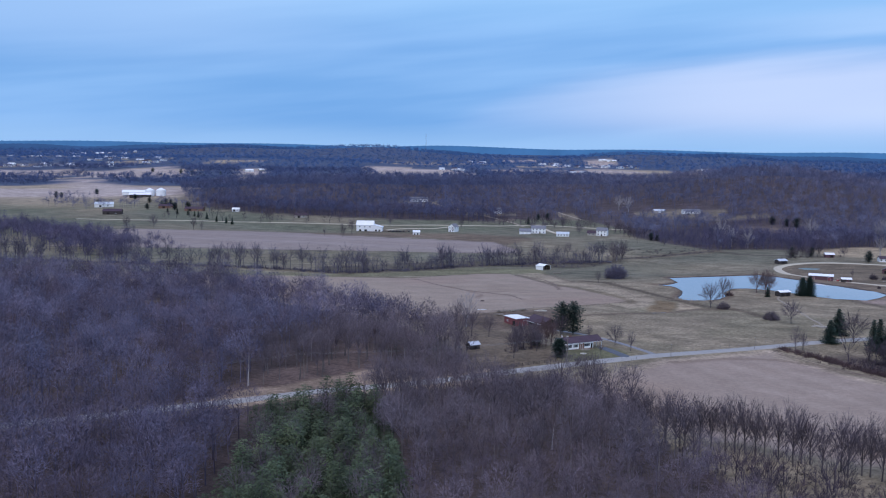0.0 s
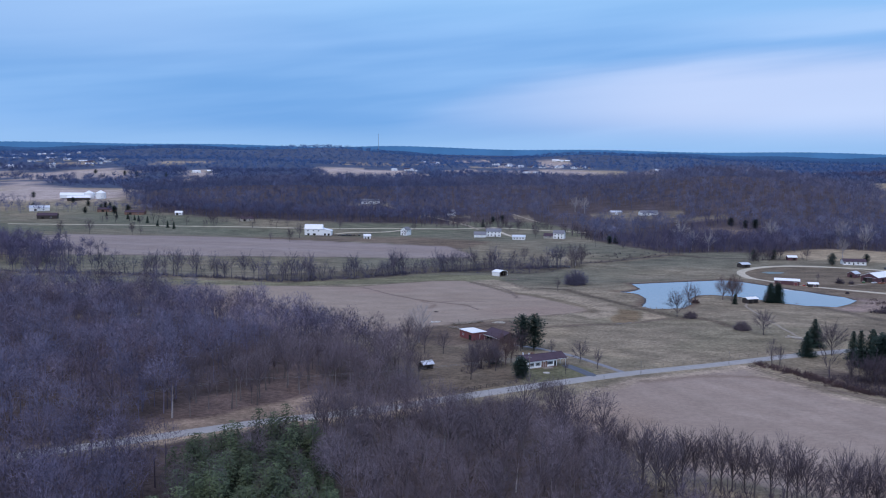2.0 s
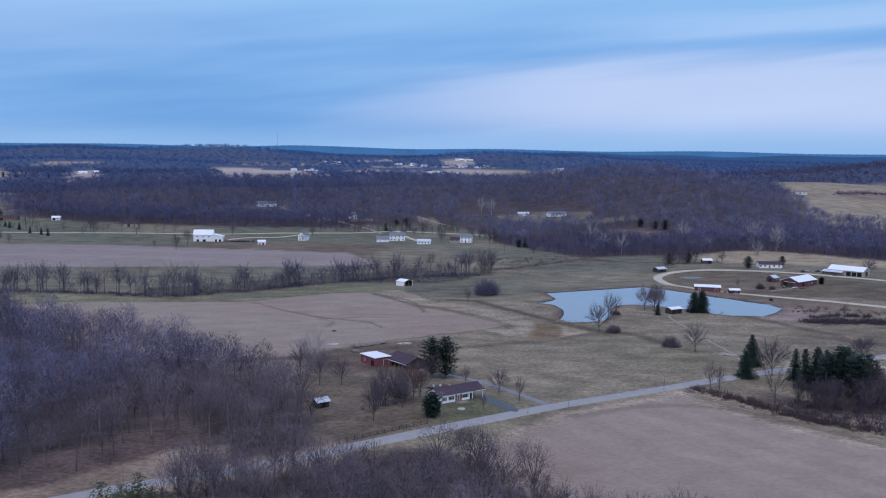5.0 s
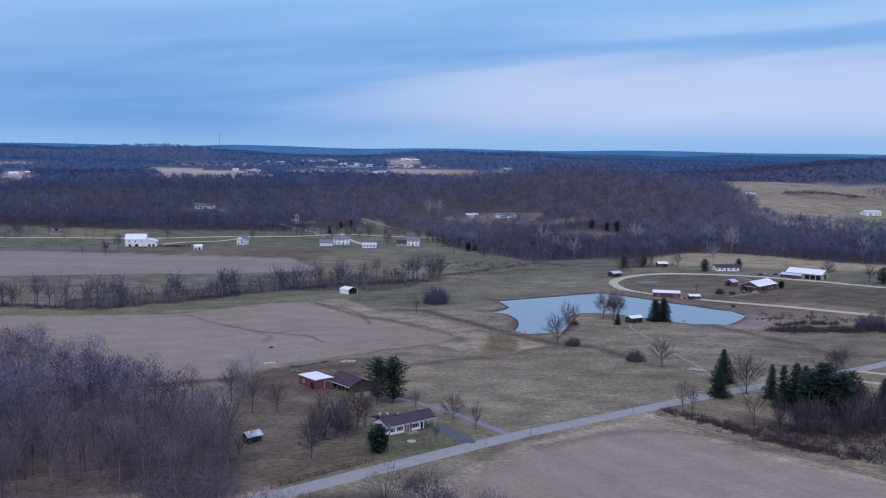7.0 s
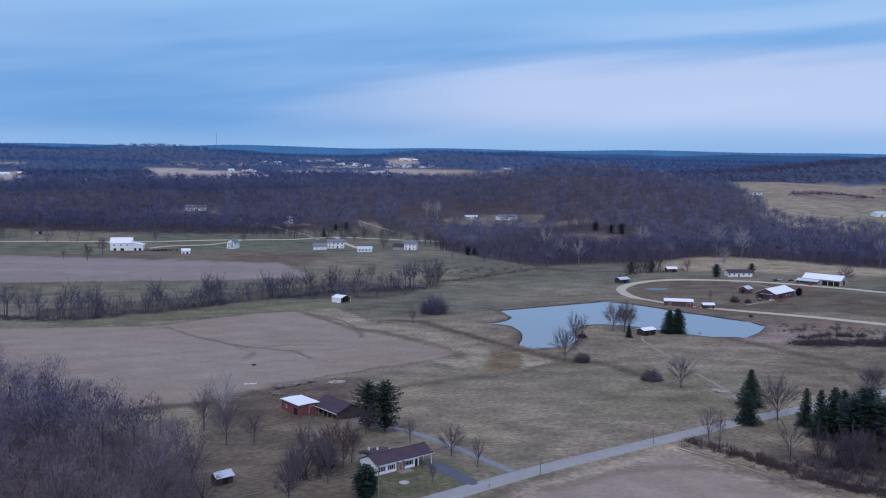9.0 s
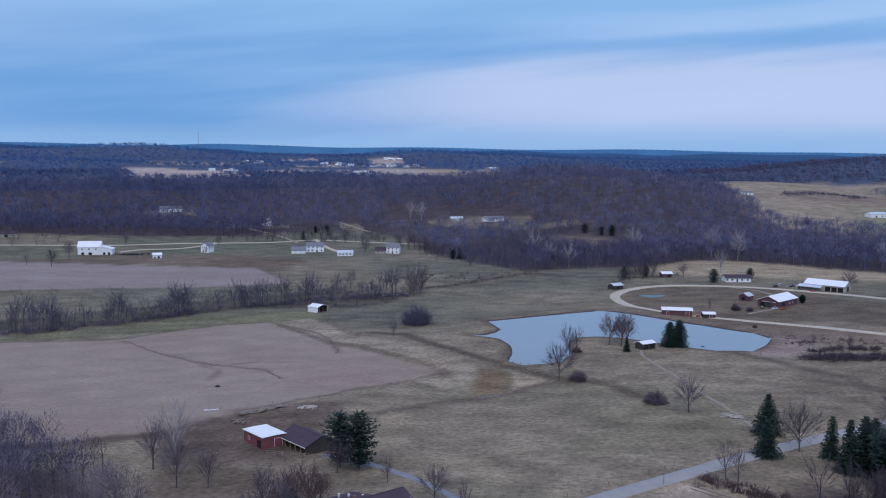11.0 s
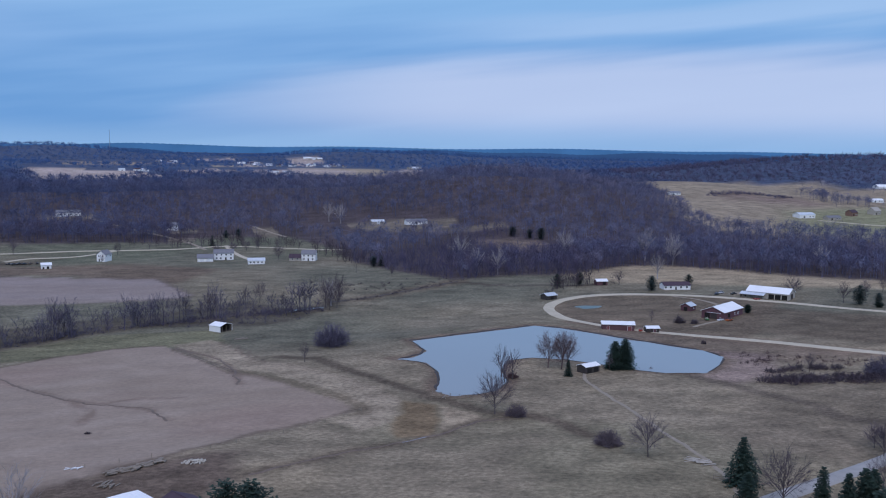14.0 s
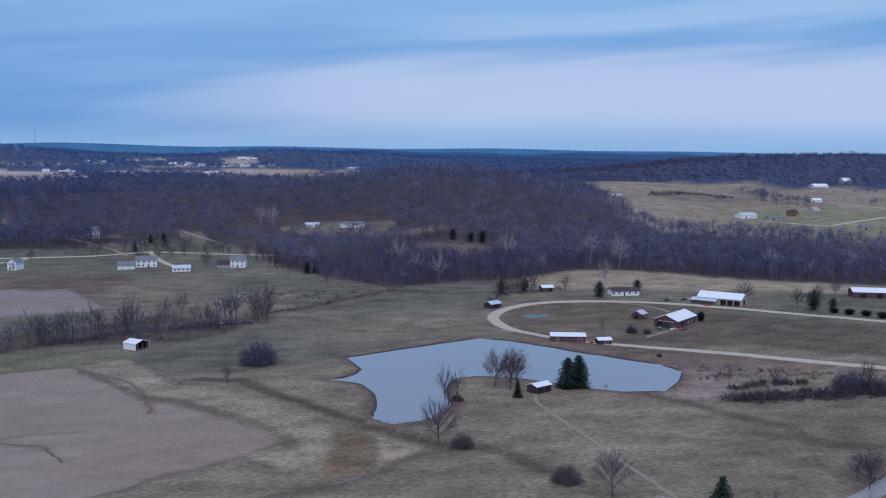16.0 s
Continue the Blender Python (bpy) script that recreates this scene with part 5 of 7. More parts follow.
def pole_barn():
    root = tagged(new("pole_barn"), "open-fronted barn with dark brown shingle roof", "barn")
    root.matrix_basis = pose(50.2, 483.2, ground_at(50.2, 483.2), 0, 0, -62)
    L, W, eave, ridge = 14.5, 10.5, 2.7, 4.9
    boxes("back_wall", [(-L / 2, L / 2, W / 2 - .2, W / 2, -.5, eave)], M_DARKWOOD, root)
    for x in (-L / 2, L / 2 - .18):
        V = [(x, -W / 2, -.5), (x, W / 2 - .2, -.5), (x, W / 2 - .2, eave), (x, 0, ridge - .1), (x, -W / 2, eave), (x + .18, -W / 2, -.5), (x + .18, W / 2 - .2, -.5), (x + .18, W / 2 - .2, eave), (x + .18, 0, ridge - .1), (x + .18, -W / 2, eave)]
        mesh_object("end_wall", V, [(0, 4, 3, 2, 1), (5, 6, 7, 8, 9), (0, 1, 6, 5), (1, 2, 7, 6), (2, 3, 8, 7), (3, 4, 9, 8), (4, 0, 5, 9)], M_DARKWOOD, root)
    for k in range(6):
        x = -L / 2 + 0.3 + k * (L - .6) / 5
        boxes("post", [(x - .12, x + .12, -W / 2 + .02, -W / 2 + .26, -.5, eave)], M_WOOD, root)
    boxes("fascia", [(-L / 2 - .4, L / 2 + .4, -W / 2 - .52, -W / 2 - .46, eave - .42, eave - .15)], M_TRIM, root)
    gable_roof("roof", L, W, eave, ridge, M_SHINGLE, root, 0.45)
    return root


pole_barn()

# ---- sheds and farms across the valley ----
def field_shed():
    root = tagged(new("field_shed"), "white metal field shed open on one side", "shed")
    root.matrix_basis = pose(77.2, 747.4, ground_at(77, 746), 0, 0, -48)
    L, W, eave, ridge = 7.5, 8.5, 3.0, 4.2
    gx = L / 2
    boxes("back_wall", [(-gx, gx, W / 2 - .15, W / 2, -.4, eave)], M_WHITE, root)
    boxes("side_wall", [(-gx, gx, -W / 2, -W / 2 + .15, -.4, eave)], M_WHITE, root)
    boxes("end_wall", [(-gx, -gx + .15, -W / 2 + .15, W / 2 - .15, -.4, eave)], M_WHITE, root)
    for k in (-.33, 0, .33):
        boxes("post", [(gx - .2, gx, k * W - .1, k * W + .1, -.4, eave)], M_WOOD, root)
    # dark inner faces and floor slab, added to stand for the inside shade
    boxes("lining", [(-gx + .16, -gx + .2, -W / 2 + .2, W / 2 - .2, 0, eave), (-gx + .21, gx - .25, W / 2 - .2, W / 2 - .16, 0, eave), (-gx + .21, gx - .25, -W / 2 + .16, -W / 2 + .2, 0, eave)], M_DARKWOOD, root, "dark inner faces standing for shade inside the shed")
    boxes("shade_floor", [(-gx + .21, gx - .3, -W / 2 + .21, W / 2 - .21, -.3, .06)], M_MUD_SHADE, root, "dark floor slab standing for shade inside the shed")
    gable_roof("roof", L, W, eave, ridge, M_WHITE_ROOF, root, 0.3, ribs=0.9)
    return root


field_shed()
building("pond_shelter", 212.6, 606.0, 20, 7.8, 5.0, 2.7, 3.5, M_DARKWOOD, M_WHITE_ROOF, "dark board pond shelter with pale metal roof", "shelter",
         [("opening", "front", -1.8, 0, 2.4, 2.1), ("opening", "front", 1.8, 0, 2.4, 2.1), ("window", "right", 0, 1.0, 1.2, .8)], ribs=0.9, sink=0.1, over=0.3)
building("red_horse_shed", 268.8, 690.4, -21.6, 16.0, 7.0, 3.0, 4.0, M_REDDISH, M_WHITE_ROOF, "long faded red shed with white metal roof", "shed",
         [("door", "front", -5, 0, 1.2, 2.1, M_RED), ("opening", "right", 0, 0, 2.4, 2.3), ("door", "front", 5.6, 0, 2.0, 2.2, M_RED)], ribs=0.9)
building("small_shed", 282.6, 680.6, -10, 6.4, 4.2, 2.3, 3.1, M_DARKWOOD, M_WHITE_ROOF, "small dark shed with white roof beside the lane", "shed",
         [("door", "front", 0.8, 0, 1.4, 1.9, M_REDDISH)], ribs=0.9)
building("paddock_shed", 339.6, 741.4, 33, 6.6, 6.0, 2.9, 4.4, M_REDDISH, M_GALV, "small reddish-brown barn with grey metal roof", "shed",
         [("opening", "left", 0, 0, 2.2, 2.2), ("window", "front", 1, 1.2, .9, .8)], ribs=0.9)


def big_barn_extra(root):
    boxes("sliding_door", [(-12.75, -12.6, -2.4, 1.2, 0, 3.3)], M_DARKWOOD, root, "dark sliding barn door")
    boxes("door_rail", [(-12.8, -12.62, -4.8, 3.6, 3.32, 3.5)], M_TRIM, root)


building("big_red_barn", 347.0, 718.0, 33.5, 25, 13, 4.0, 6.6, M_REDDISH, M_WHITE_ROOF, "large reddish barn with a white metal gable roof", "barn",
         [("opening", "left", 3.2, 0, 3, 3), ("opening", "front", -6, 0, 3, 2.8), ("window", "front", 2, 1.4, 1.2, 1), ("window", "front", 6, 1.4, 1.2, 1)], ribs=0.9, extra=big_barn_extra)
WIN = lambda *us, z=1.0, w=1.2, h=1.2, face="front": [("window", face, u, z, w, h) for u in us]
building("lane_ranch_house", 375, 817, -8, 18, 8.5, 2.8, 4.6, M_WHITE, M_SHINGLE, "long white ranch house with brown roof beside the lane", "house", WIN(-8, -4.5, 2.5, 6.5) + [("door", "front", -1, 0, 1, 2.05)])


def machine_shed_extra(root):
    lean = boxes("lean_to", [(-15.5, -1.0, -11.2, -11.0, 0, .3), (-15.6, -15.4, -11.2, -7.1, -.4, 2.4)] + [(x, x + .2, -11.2, -11.0, -.4, 2.3) for x in (-15.5, -11, -6.5, -1.2)], M_WOOD, root, "open timber lean-to")
    V = [(-16, -11.6, 2.3), (-.8, -11.6, 2.3), (-.8, -6.9, 3.5), (-16, -6.9, 3.5), (-16, -11.6, 2.42), (-.8, -11.6, 2.42), (-.8, -6.9, 3.62), (-16, -6.9, 3.62)]
    mesh_object("lean_to_roof", V, [(0, 3, 2, 1), (4, 5, 6, 7), (0, 1, 5, 4), (1, 2, 6, 5), (2, 3, 7, 6), (3, 0, 4, 7)], M_GALV, lean)
    boxes("gable_door", [(13.02, 13.1, -2.2, 2.2, 0, 3.4)], M_DARKWOOD, root, "dark sliding gable door")


building("machine_shed", 415, 770, -52, 26, 14, 3.9, 6.6, M_TAN, M_WHITE_ROOF, "long machine shed with white metal roof and open bays", "shed",
         [("opening", "front", u, 0, 3.4, 3) for u in (2.5, 6.5, 10.5)], ribs=1.0, extra=machine_shed_extra)
building("lane_shed", 277.5, 799, 20, 8.0, 6, 2.6, 3.8, M_DARKWOOD, M_GALV, "dark shed with grey metal roof at the bend of the lane", "shed", [("opening", "front", 0, 0, 2.4, 2.1)], ribs=0.9)
building("back_shed", 334, 843, -5, 7.5, 5.5, 2.6, 3.8, M_REDDISH, M_WHITE_ROOF, "reddish shed with white roof before the woods", "shed", [("opening", "front", 1.5, 0, 2.2, 2.0)], ribs=0.9)
building("long_red_barn", 528, 757, -28, 42, 12, 3.6, 5.6, M_REDDISH, M_WHITE_ROOF, "long red barn with white metal roof", "barn", [("opening", "front", u, 0, 3, 2.6) for u in (-15, -5, 6, 15)], ribs=1.0)


def white_barn():
    root = tagged(new("white_barn"), "tall white barn with white metal roof and lower wing", "barn")
    root.matrix_basis = pose(-84, 1054, ground_at(-80, 1050), 0, 0, -3)
    gable_walls("wall_shell", 18, 12, 6.6, 10.8, M_WHITE, root)
    gable_roof("roof", 18, 12, 6.6, 10.8, M_WHITE_ROOF, root, 0.5, ribs=1.0)
    wing = boxes("wing", [(9.02, 18.5, -5.6, 5.6, -.6, 4.6)], M_WHITE, root)
    V = [(8.9, -6, 7.0), (19.1, -6, 4.5), (19.1, 6, 4.5), (8.9, 6, 7.0), (8.9, -6, 7.2), (19.1, -6, 4.7), (19.1, 6, 4.7), (8.9, 6, 7.2)]
    mesh_object("wing_roof", V, [(0, 3, 2, 1), (4, 5, 6, 7), (0, 1, 5, 4), (1, 2, 6, 5), (2, 3, 7, 6), (3, 0, 4, 7)], M_WHITE_ROOF, wing)
    V = [(9.02, -5.6, 4.6), (18.5, -5.6, 4.6), (9.02, -5.6, 6.9), (9.02, -5.4, 4.6), (18.5, -5.4, 4.6), (9.02, -5.4, 6.9)]
    mesh_object("wing_gable", V, [(0, 1, 2), (5, 4, 3), (0, 3, 4, 1), (1, 4, 5, 2), (2, 5, 3, 0)], M_WHITE, wing)
    for u, w in ((-5, 2.2), (1, 2.8), (12, 2.0), (15.8, 2.0)):
        yy = -6 if u < 9 else -5.6
        # dark panel as inside shade, over a closed wall
        boxes("opening", [(u - w / 2, u + w / 2, yy - .04, yy + .02, 0, 2.0)], M_VOID, root)
    for u in (-5.5, 0, 5.5):
        boxes("loft_window", [(u - .5, u + .5, -6.04, -5.98, 4.2, 5.3)], M_GLASS, root)
    return root


white_barn()
building("white_shed", -28, 1016, 10, 6.8, 5, 3.0, 4.3, M_WHITE, M_WHITE_ROOF, "small white outbuilding in the pasture", "shed", [("opening", "front", 1, 0, 1.6, 1.8), ("opening", "front", -2, 0, 1.2, 1.4)])
building("white_house", 11, 1054, 60, 9.5, 7.2, 5.6, 8.4, M_WHITE, M_GREY_ROOF, "two-storey white farmhouse with grey roof", "house",
         WIN(-1.7, 1.7, z=3.6, w=.9, face="left") + WIN(-1.7, z=.9, w=.9, face="left") + [("door", "left", 1.4, 0, 1, 2.1)] + WIN(-2.5, 2.5, z=3.6, w=.9))
building("main_farmhouse", 101, 1037, -4, 15, 8, 5.4, 8.0, M_WHITE, M_GREY_ROOF, "two-storey white farmhouse with grey shingle roof", "house",
         WIN(-5.5, -1.8, 1.8, 5.5, z=3.6, w=1.0) + WIN(-5.5, -2.4, 5.5, z=.9, w=1.2) + [("door", "front", 1.5, 0, 1.2, 2.1)])
building("grey_garage", 86.5, 1031, -4, 12, 10, 2.9, 5.4, M_WHITE, M_GREY_ROOF, "grey-roofed white garage beside the farmhouse", "garage", [("door", "front", -2.5, 0, 2.6, 2.2, M_TRIM), ("door", "front", 2, 0, 2.6, 2.2, M_TRIM)])
building("white_outbuilding", 122.5, 1001, -3, 12.5, 7, 2.8, 4.4, M_WHITE, M_GALV, "low white outbuilding with pale roof", "shed", [("window", "front", u, 1, 1.2, 1) for u in (-4.5, -1.8, 1.2, 4)])
building("grey_house", 165, 1013, -20, 11, 8.5, 5.4, 8.2, M_WHITE, M_GREY_ROOF, "two-storey pale house with shingle roof", "house", WIN(-3.4, 0, 3.4, z=3.5, w=1) + WIN(-3.4, 3.4, z=.9, w=1.1) + [("door", "front", 0, 0, 1.1, 2.1)])
building("house_wing", 154.5, 1014, -20, 9, 7, 2.7, 5.0, M_TAN, M_SHINGLE, "low wing with dark roof beside the grey house", "house", WIN(-2, 2))
building("hillside_house", 307, 1214, 4, 22, 9, 3.0, 5.2, M_WHITE, M_GREY_ROOF, "long white house in a clearing of the hill woods", "house", WIN(-8, -5, 3, 8) + [("door", "front", -1, 0, 1.2, 2.1)])
building("hillside_garage", 271, 1232, 4, 14, 7, 2.7, 4.4, M_TAN, M_GALV, "pale garage among the hill trees", "garage", [("door", "front", 0, 0, 3, 2.2, M_TRIM)])
building("woodland_house", -34, 1334, 8, 24, 9, 3.4, 6.0, M_WHITE, M_GREY_ROOF, "pale house high in the hill woods", "house", WIN(-8, -4, 2, 8) + [("door", "front", 0, 0, 1.2, 2.1)])
building("lane_house", 68, 1240, 20, 8, 8, 5, 7.5, M_WHITE, M_GREY_ROOF, "narrow white house by the wooded lane", "house", WIN(-2, 2, z=3.3))

# the dairy farm far off with its grain bins
for (x, y, turn, L, W, e, r, wl_, rf, lab) in (
        (-455, 1462, 10, 46, 16, 4, 7, M_WHITE, M_WHITE_ROOF, "long white dairy barn with white roof"), (-440, 1420, 15, 30, 12, 4, 6.5, M_DARKWOOD, M_WHITE_ROOF, "dark barn with white roof at the dairy farm"),
        (-452, 1302, 20, 24, 12, 4, 6.5, M_WHITE, M_GALV, "white shed with grey-blue metal roof"), (-404, 1194, 8, 22, 11, 4, 6.5, M_DARKWOOD, M_SHINGLE, "dark brown barn in the meadow"),
        (-362, 1284, 5, 22, 10, 3, 5, M_BRICK, M_SHINGLE, "red brick ranch house with brown roof"), (-318, 1250, -5, 24, 9, 3, 5, M_BRICK, M_SHINGLE, "long brown ranch house"),
        (-264, 1245, 0, 9, 7, 2.8, 4.5, M_WHITE, M_WHITE_ROOF, "small white garage by the road"), (-172, 1178, 15, 14, 9, 3, 5.5, M_TAN, M_SHINGLE, "tan house with brown roof among trees")):
    building("farm_building", x, y, turn, L, W, e, r, wl_, rf, lab, "farm building", [("opening", "front", -L / 5, 0, 3, 2.4), ("window", "front", L / 5, 1, 1.6, 1.1)])


def grain_bin(x, y, r, h, label):
    root = tagged(new("grain_bin"), label, "grain bin", "grain bins of the dairy farm")
    root.matrix_basis = pose(x, y, ground_at(x, y) - .2)
    V, F, n = [], [], 24
    for z in np.linspace(0, h, 9):
        for rr in (r, r * 1.012):
            V += [(rr * math.cos(6.2832 * k / n), rr * math.sin(6.2832 * k / n), z + (0.25 if rr > r else 0)) for k in range(n)]
    rows = len(V) // n
    F = [(i * n + k, i * n + (k + 1) % n, (i + 1) * n + (k + 1) % n, (i + 1) * n + k) for i in range(rows - 1) for k in range(n)]
    mesh_object("drum", V, F, M_WHITE_ROOF, root)
    V = [((r + .2) * math.cos(6.2832 * k / n), (r + .2) * math.sin(6.2832 * k / n), h) for k in range(n)] + [(.5 * math.cos(6.2832 * k / n), .5 * math.sin(6.2832 * k / n), h + r * .5) for k in range(n)]
    mesh_object("conical_roof", V, [(k, (k + 1) % n, n + (k + 1) % n, n + k) for k in range(n)] + [tuple(range(n, 2 * n))], M_WHITE_ROOF, root)
    return root


grain_bin(-429, 1430, 7, 8.5, "white corrugated steel grain bin with conical roof")
grain_bin(-411, 1424, 7, 8.5, "white corrugated steel grain bin with conical roof")

for (x, y, turn, L, W, e, r, wl_, rf, lab) in (
        (800, 1248, 6, 24, 12, 4, 6.2, M_WHITE, M_GALV, "white barn with blue-grey metal roof"), (826, 1230, 5, 20, 9, 3, 5, M_TAN, M_GREY_ROOF, "low grey house in the meadow"),
        (880, 1262, 20, 13, 9, 4.5, 7.5, M_BRICK, M_SHINGLE, "brick house with steep roof"), (924, 1274, 20, 15, 10, 4.5, 9, M_TAN, M_TAN, "house with a tall tan gable roof"),
        (742, 1452, 0, 16, 8, 3, 5, M_WHITE, M_GREY_ROOF, "white house at the wood's edge"), (1458, 1872, 0, 36, 18, 4, 8, M_WHITE, M_WHITE_ROOF, "large white-roofed barn far off"),
        (1036, 1402, 0, 20, 8, 3, 5, M_WHITE, M_WHITE_ROOF, "white house beside a grove"), (1549, 1898, 0, 20, 14, 6, 12, M_TAN, M_WHITE_ROOF, "tall pale house on the far slope"),
        (880, 1140, -8, 17, 9, 3, 5, M_TAN, M_GREY_ROOF, "low grey-roofed house beside a lane")):
    building("far_house", x, y, turn, L, W, e, r, wl_, rf, lab, "house", [("opening", "front", -L / 5, 0, 2.4, 2.1), ("window", "front", L / 6, 1, 1.8, 1.2), ("window", "front", L / 2.8, 1, 1.4, 1.2)])

# scattered villages on the far slopes
vg = np.random.RandomState(31)
for cx, cy, sx, sy, n in ((520, 2950, 60, 50, 9), (370, 2640, 40, 30, 4), (380, 2960, 60, 40, 6), (30, 2650, 40, 20, 4), (110, 3290, 30, 60, 4), (735, 2850, 40, 30, 4), (-1000, 2520, 150, 60, 16), (-1250, 3300, 180, 300, 22), (-900, 2800, 120, 200, 16), (-470, 2420, 40, 60, 3), (330, 3120, 30, 60, 4), (520, 3200, 40, 50, 4)):
    for _ in range(n):
        x, y = cx + vg.uniform(-1, 1) * sx, cy + vg.uniform(-1, 1) * sy
        L, W = vg.uniform(11, 24), vg.uniform(8, 11)
        wl_, rf = (M_WHITE, M_TAN, M_WHITE)[vg.randint(3)], (M_GREY_ROOF, M_WHITE_ROOF, M_GALV, M_SHINGLE)[vg.randint(4)]
        building("village_house", x, y, vg.uniform(-40, 40), L, W, 4, 6.5, wl_, rf, "small pale house on a far slope", "house", [("window", "front", 0, 1, 3, 1.4)])


def radio_mast(x, y, h):
    root = tagged(new("radio_mast"), "slender steel lattice radio mast on a far hill", "mast")
    root.matrix_basis = pose(x, y, 84)
    for k in range(3):
        a = 2.094 * k
        V, F = [], []
        limb(V, F, np.array([1.1 * math.cos(a), 1.1 * math.sin(a), -60.0]), np.array([.7 * math.cos(a), .7 * math.sin(a), h]), .35, .25, 4)
        mesh_object("leg", V, F, M_METAL, root)
    V, F = [], []
    for z in range(-60, int(h), 5):
        for k in range(3):
            a, b = 2.094 * k, 2.094 * (k + 1)
            limb(V, F, np.array([math.cos(a), math.sin(a), z]), np.array([math.cos(b), math.sin(b), z + 5.0]), .14, .14, 3)
    mesh_object("bracing", V, F, M_METAL, root)


radio_mast(-80, 4210, 54)

# ---- lanes ----
ribbon("driveway", [(91, 409), (84, 421), (78.6, 436), (74, 451), (68, 462), (60, 470), (54, 474)], 2.8, M_DRIVE, 0.12, "narrow grey driveway to the barns", "driveway", 0.1)
ribbon("blacktop_drive", [(69.5, 418.5), (73, 410), (77.5, 400.5)], 4.6, M_BLACKTOP, 0.14, "dark blacktop drive from carport to road", "driveway")
ribbon("farm_road", [(-420, 1118), (-165, 1110), (-71, 1104), (-9, 1112), (67, 1106), (110, 1127), (140, 1111), (180, 1086), (205, 1075)], 3.8, M_GRAVEL, 0.25, "pale gravel road past the farms", "road", 0.1)
ribbon("hill_lane", [(91, 1100), (82, 1144), (62, 1195), (30, 1250), (11, 1280), (-14, 1322)], 3.2, M_PATH, 0.3, "pale lane climbing into the hill woods", "lane", 0.2)
ribbon("wood_lane", [(147, 1252), (155, 1225), (162, 1203), (170, 1180)], 3.2, M_PATH, 0.3, "short pale lane in the hill woods", "lane", 0.2)
ribbon("barn_drive", [(-62, 1062), (-50, 1078), (-12, 1077), (19, 1108)], 3.5, M_GRAVEL, 0.25, "pale farm drive to the white barn", "lane", 0.1)
ribbon("house_drive", [(110, 1127), (112, 1080), (118, 1040), (124, 1012)], 4.0, M_GRAVEL, 0.25, "pale drive past the farmhouse", "lane", 0.1)
ribbon("clearing_road", [(800, 1222), (813, 1213), (837, 1190), (850, 1170), (907, 1197), (1012, 1246), (1300, 1330)], 5.0, M_GRAVEL, 0.3, "pale road across the far clearing", "road", 0.1)
ribbon("clearing_lane", [(1050, 1412), (1099, 1403), (1140, 1366), (1300, 1310)], 5.0, M_GRAVEL, 0.3, "pale lane on the far slope", "lane", 0.1)

ribbon("side_lane", [(258, 484), (265, 477), (290, 462), (330, 440)], 3.0, M_GRAVEL, 0.14, "pale side lane leaving the road", "lane", 0.15)
ribbon("field_lane", [(244, 470), (248, 466), (254, 462), (280, 446)], 2.6, M_GRAVEL, 0.14, "pale farm track beside the road", "lane", 0.15)
ribbon("creek_water", [(118, 792), (124, 797), (131, 801), (139, 801)], 2.4, M_WATER, 0.06, "glint of creek water between brush", "creek", 0.5, 2.0)
ribbon("upper_creek", CREEK[10:], 1.4, M_MUD_SHADE, 0.03, "dark cut creek bank across the meadow", "creek", 0.6, 1.2)
for k, g in enumerate(GULLIES):
    ribbon("gully", g, 0.9, M_SOIL, 0.04, "dark washed-out gully in the stubble field", "gully", 0.6, 1.6)
ribbon("ditch_water", [(115, 530.5), (118, 532), (121, 533.5), (124, 534.6)], 0.4, M_WATER, 0.03, "thin glint of water in the pasture ditch", "ditch", 0.5, 0.4)
ribbon("ditch", DITCH, 0.8, M_SOIL, 0.02, "dark grassy drainage ditch across the pasture", "ditch", 0.5, 0.9)
ribbon("footpath", PATH, 1.5, M_PATH, 0.04, "trodden pale path to the pond shelter", "path", 0.3, 0.5)
for off in (0, 2.2):
    ribbon("wheel_track", [(x + off, y - off * .6) for x, y in ((54, 699), (64, 668), (74, 641))], 0.6, M_SOIL, 0.03, "brown wheel track along the field edge", "track", 0.5, 0.5)
    ribbon("wheel_track", [(x + off * .8, y + off * .5) for x, y in ((146, 428), (156, 414), (166, 396), (176, 378), (186, 360))], 0.6, M_SOIL, 0.03, "brown wheel track beside the hedge", "track", 0.5, 0.5)

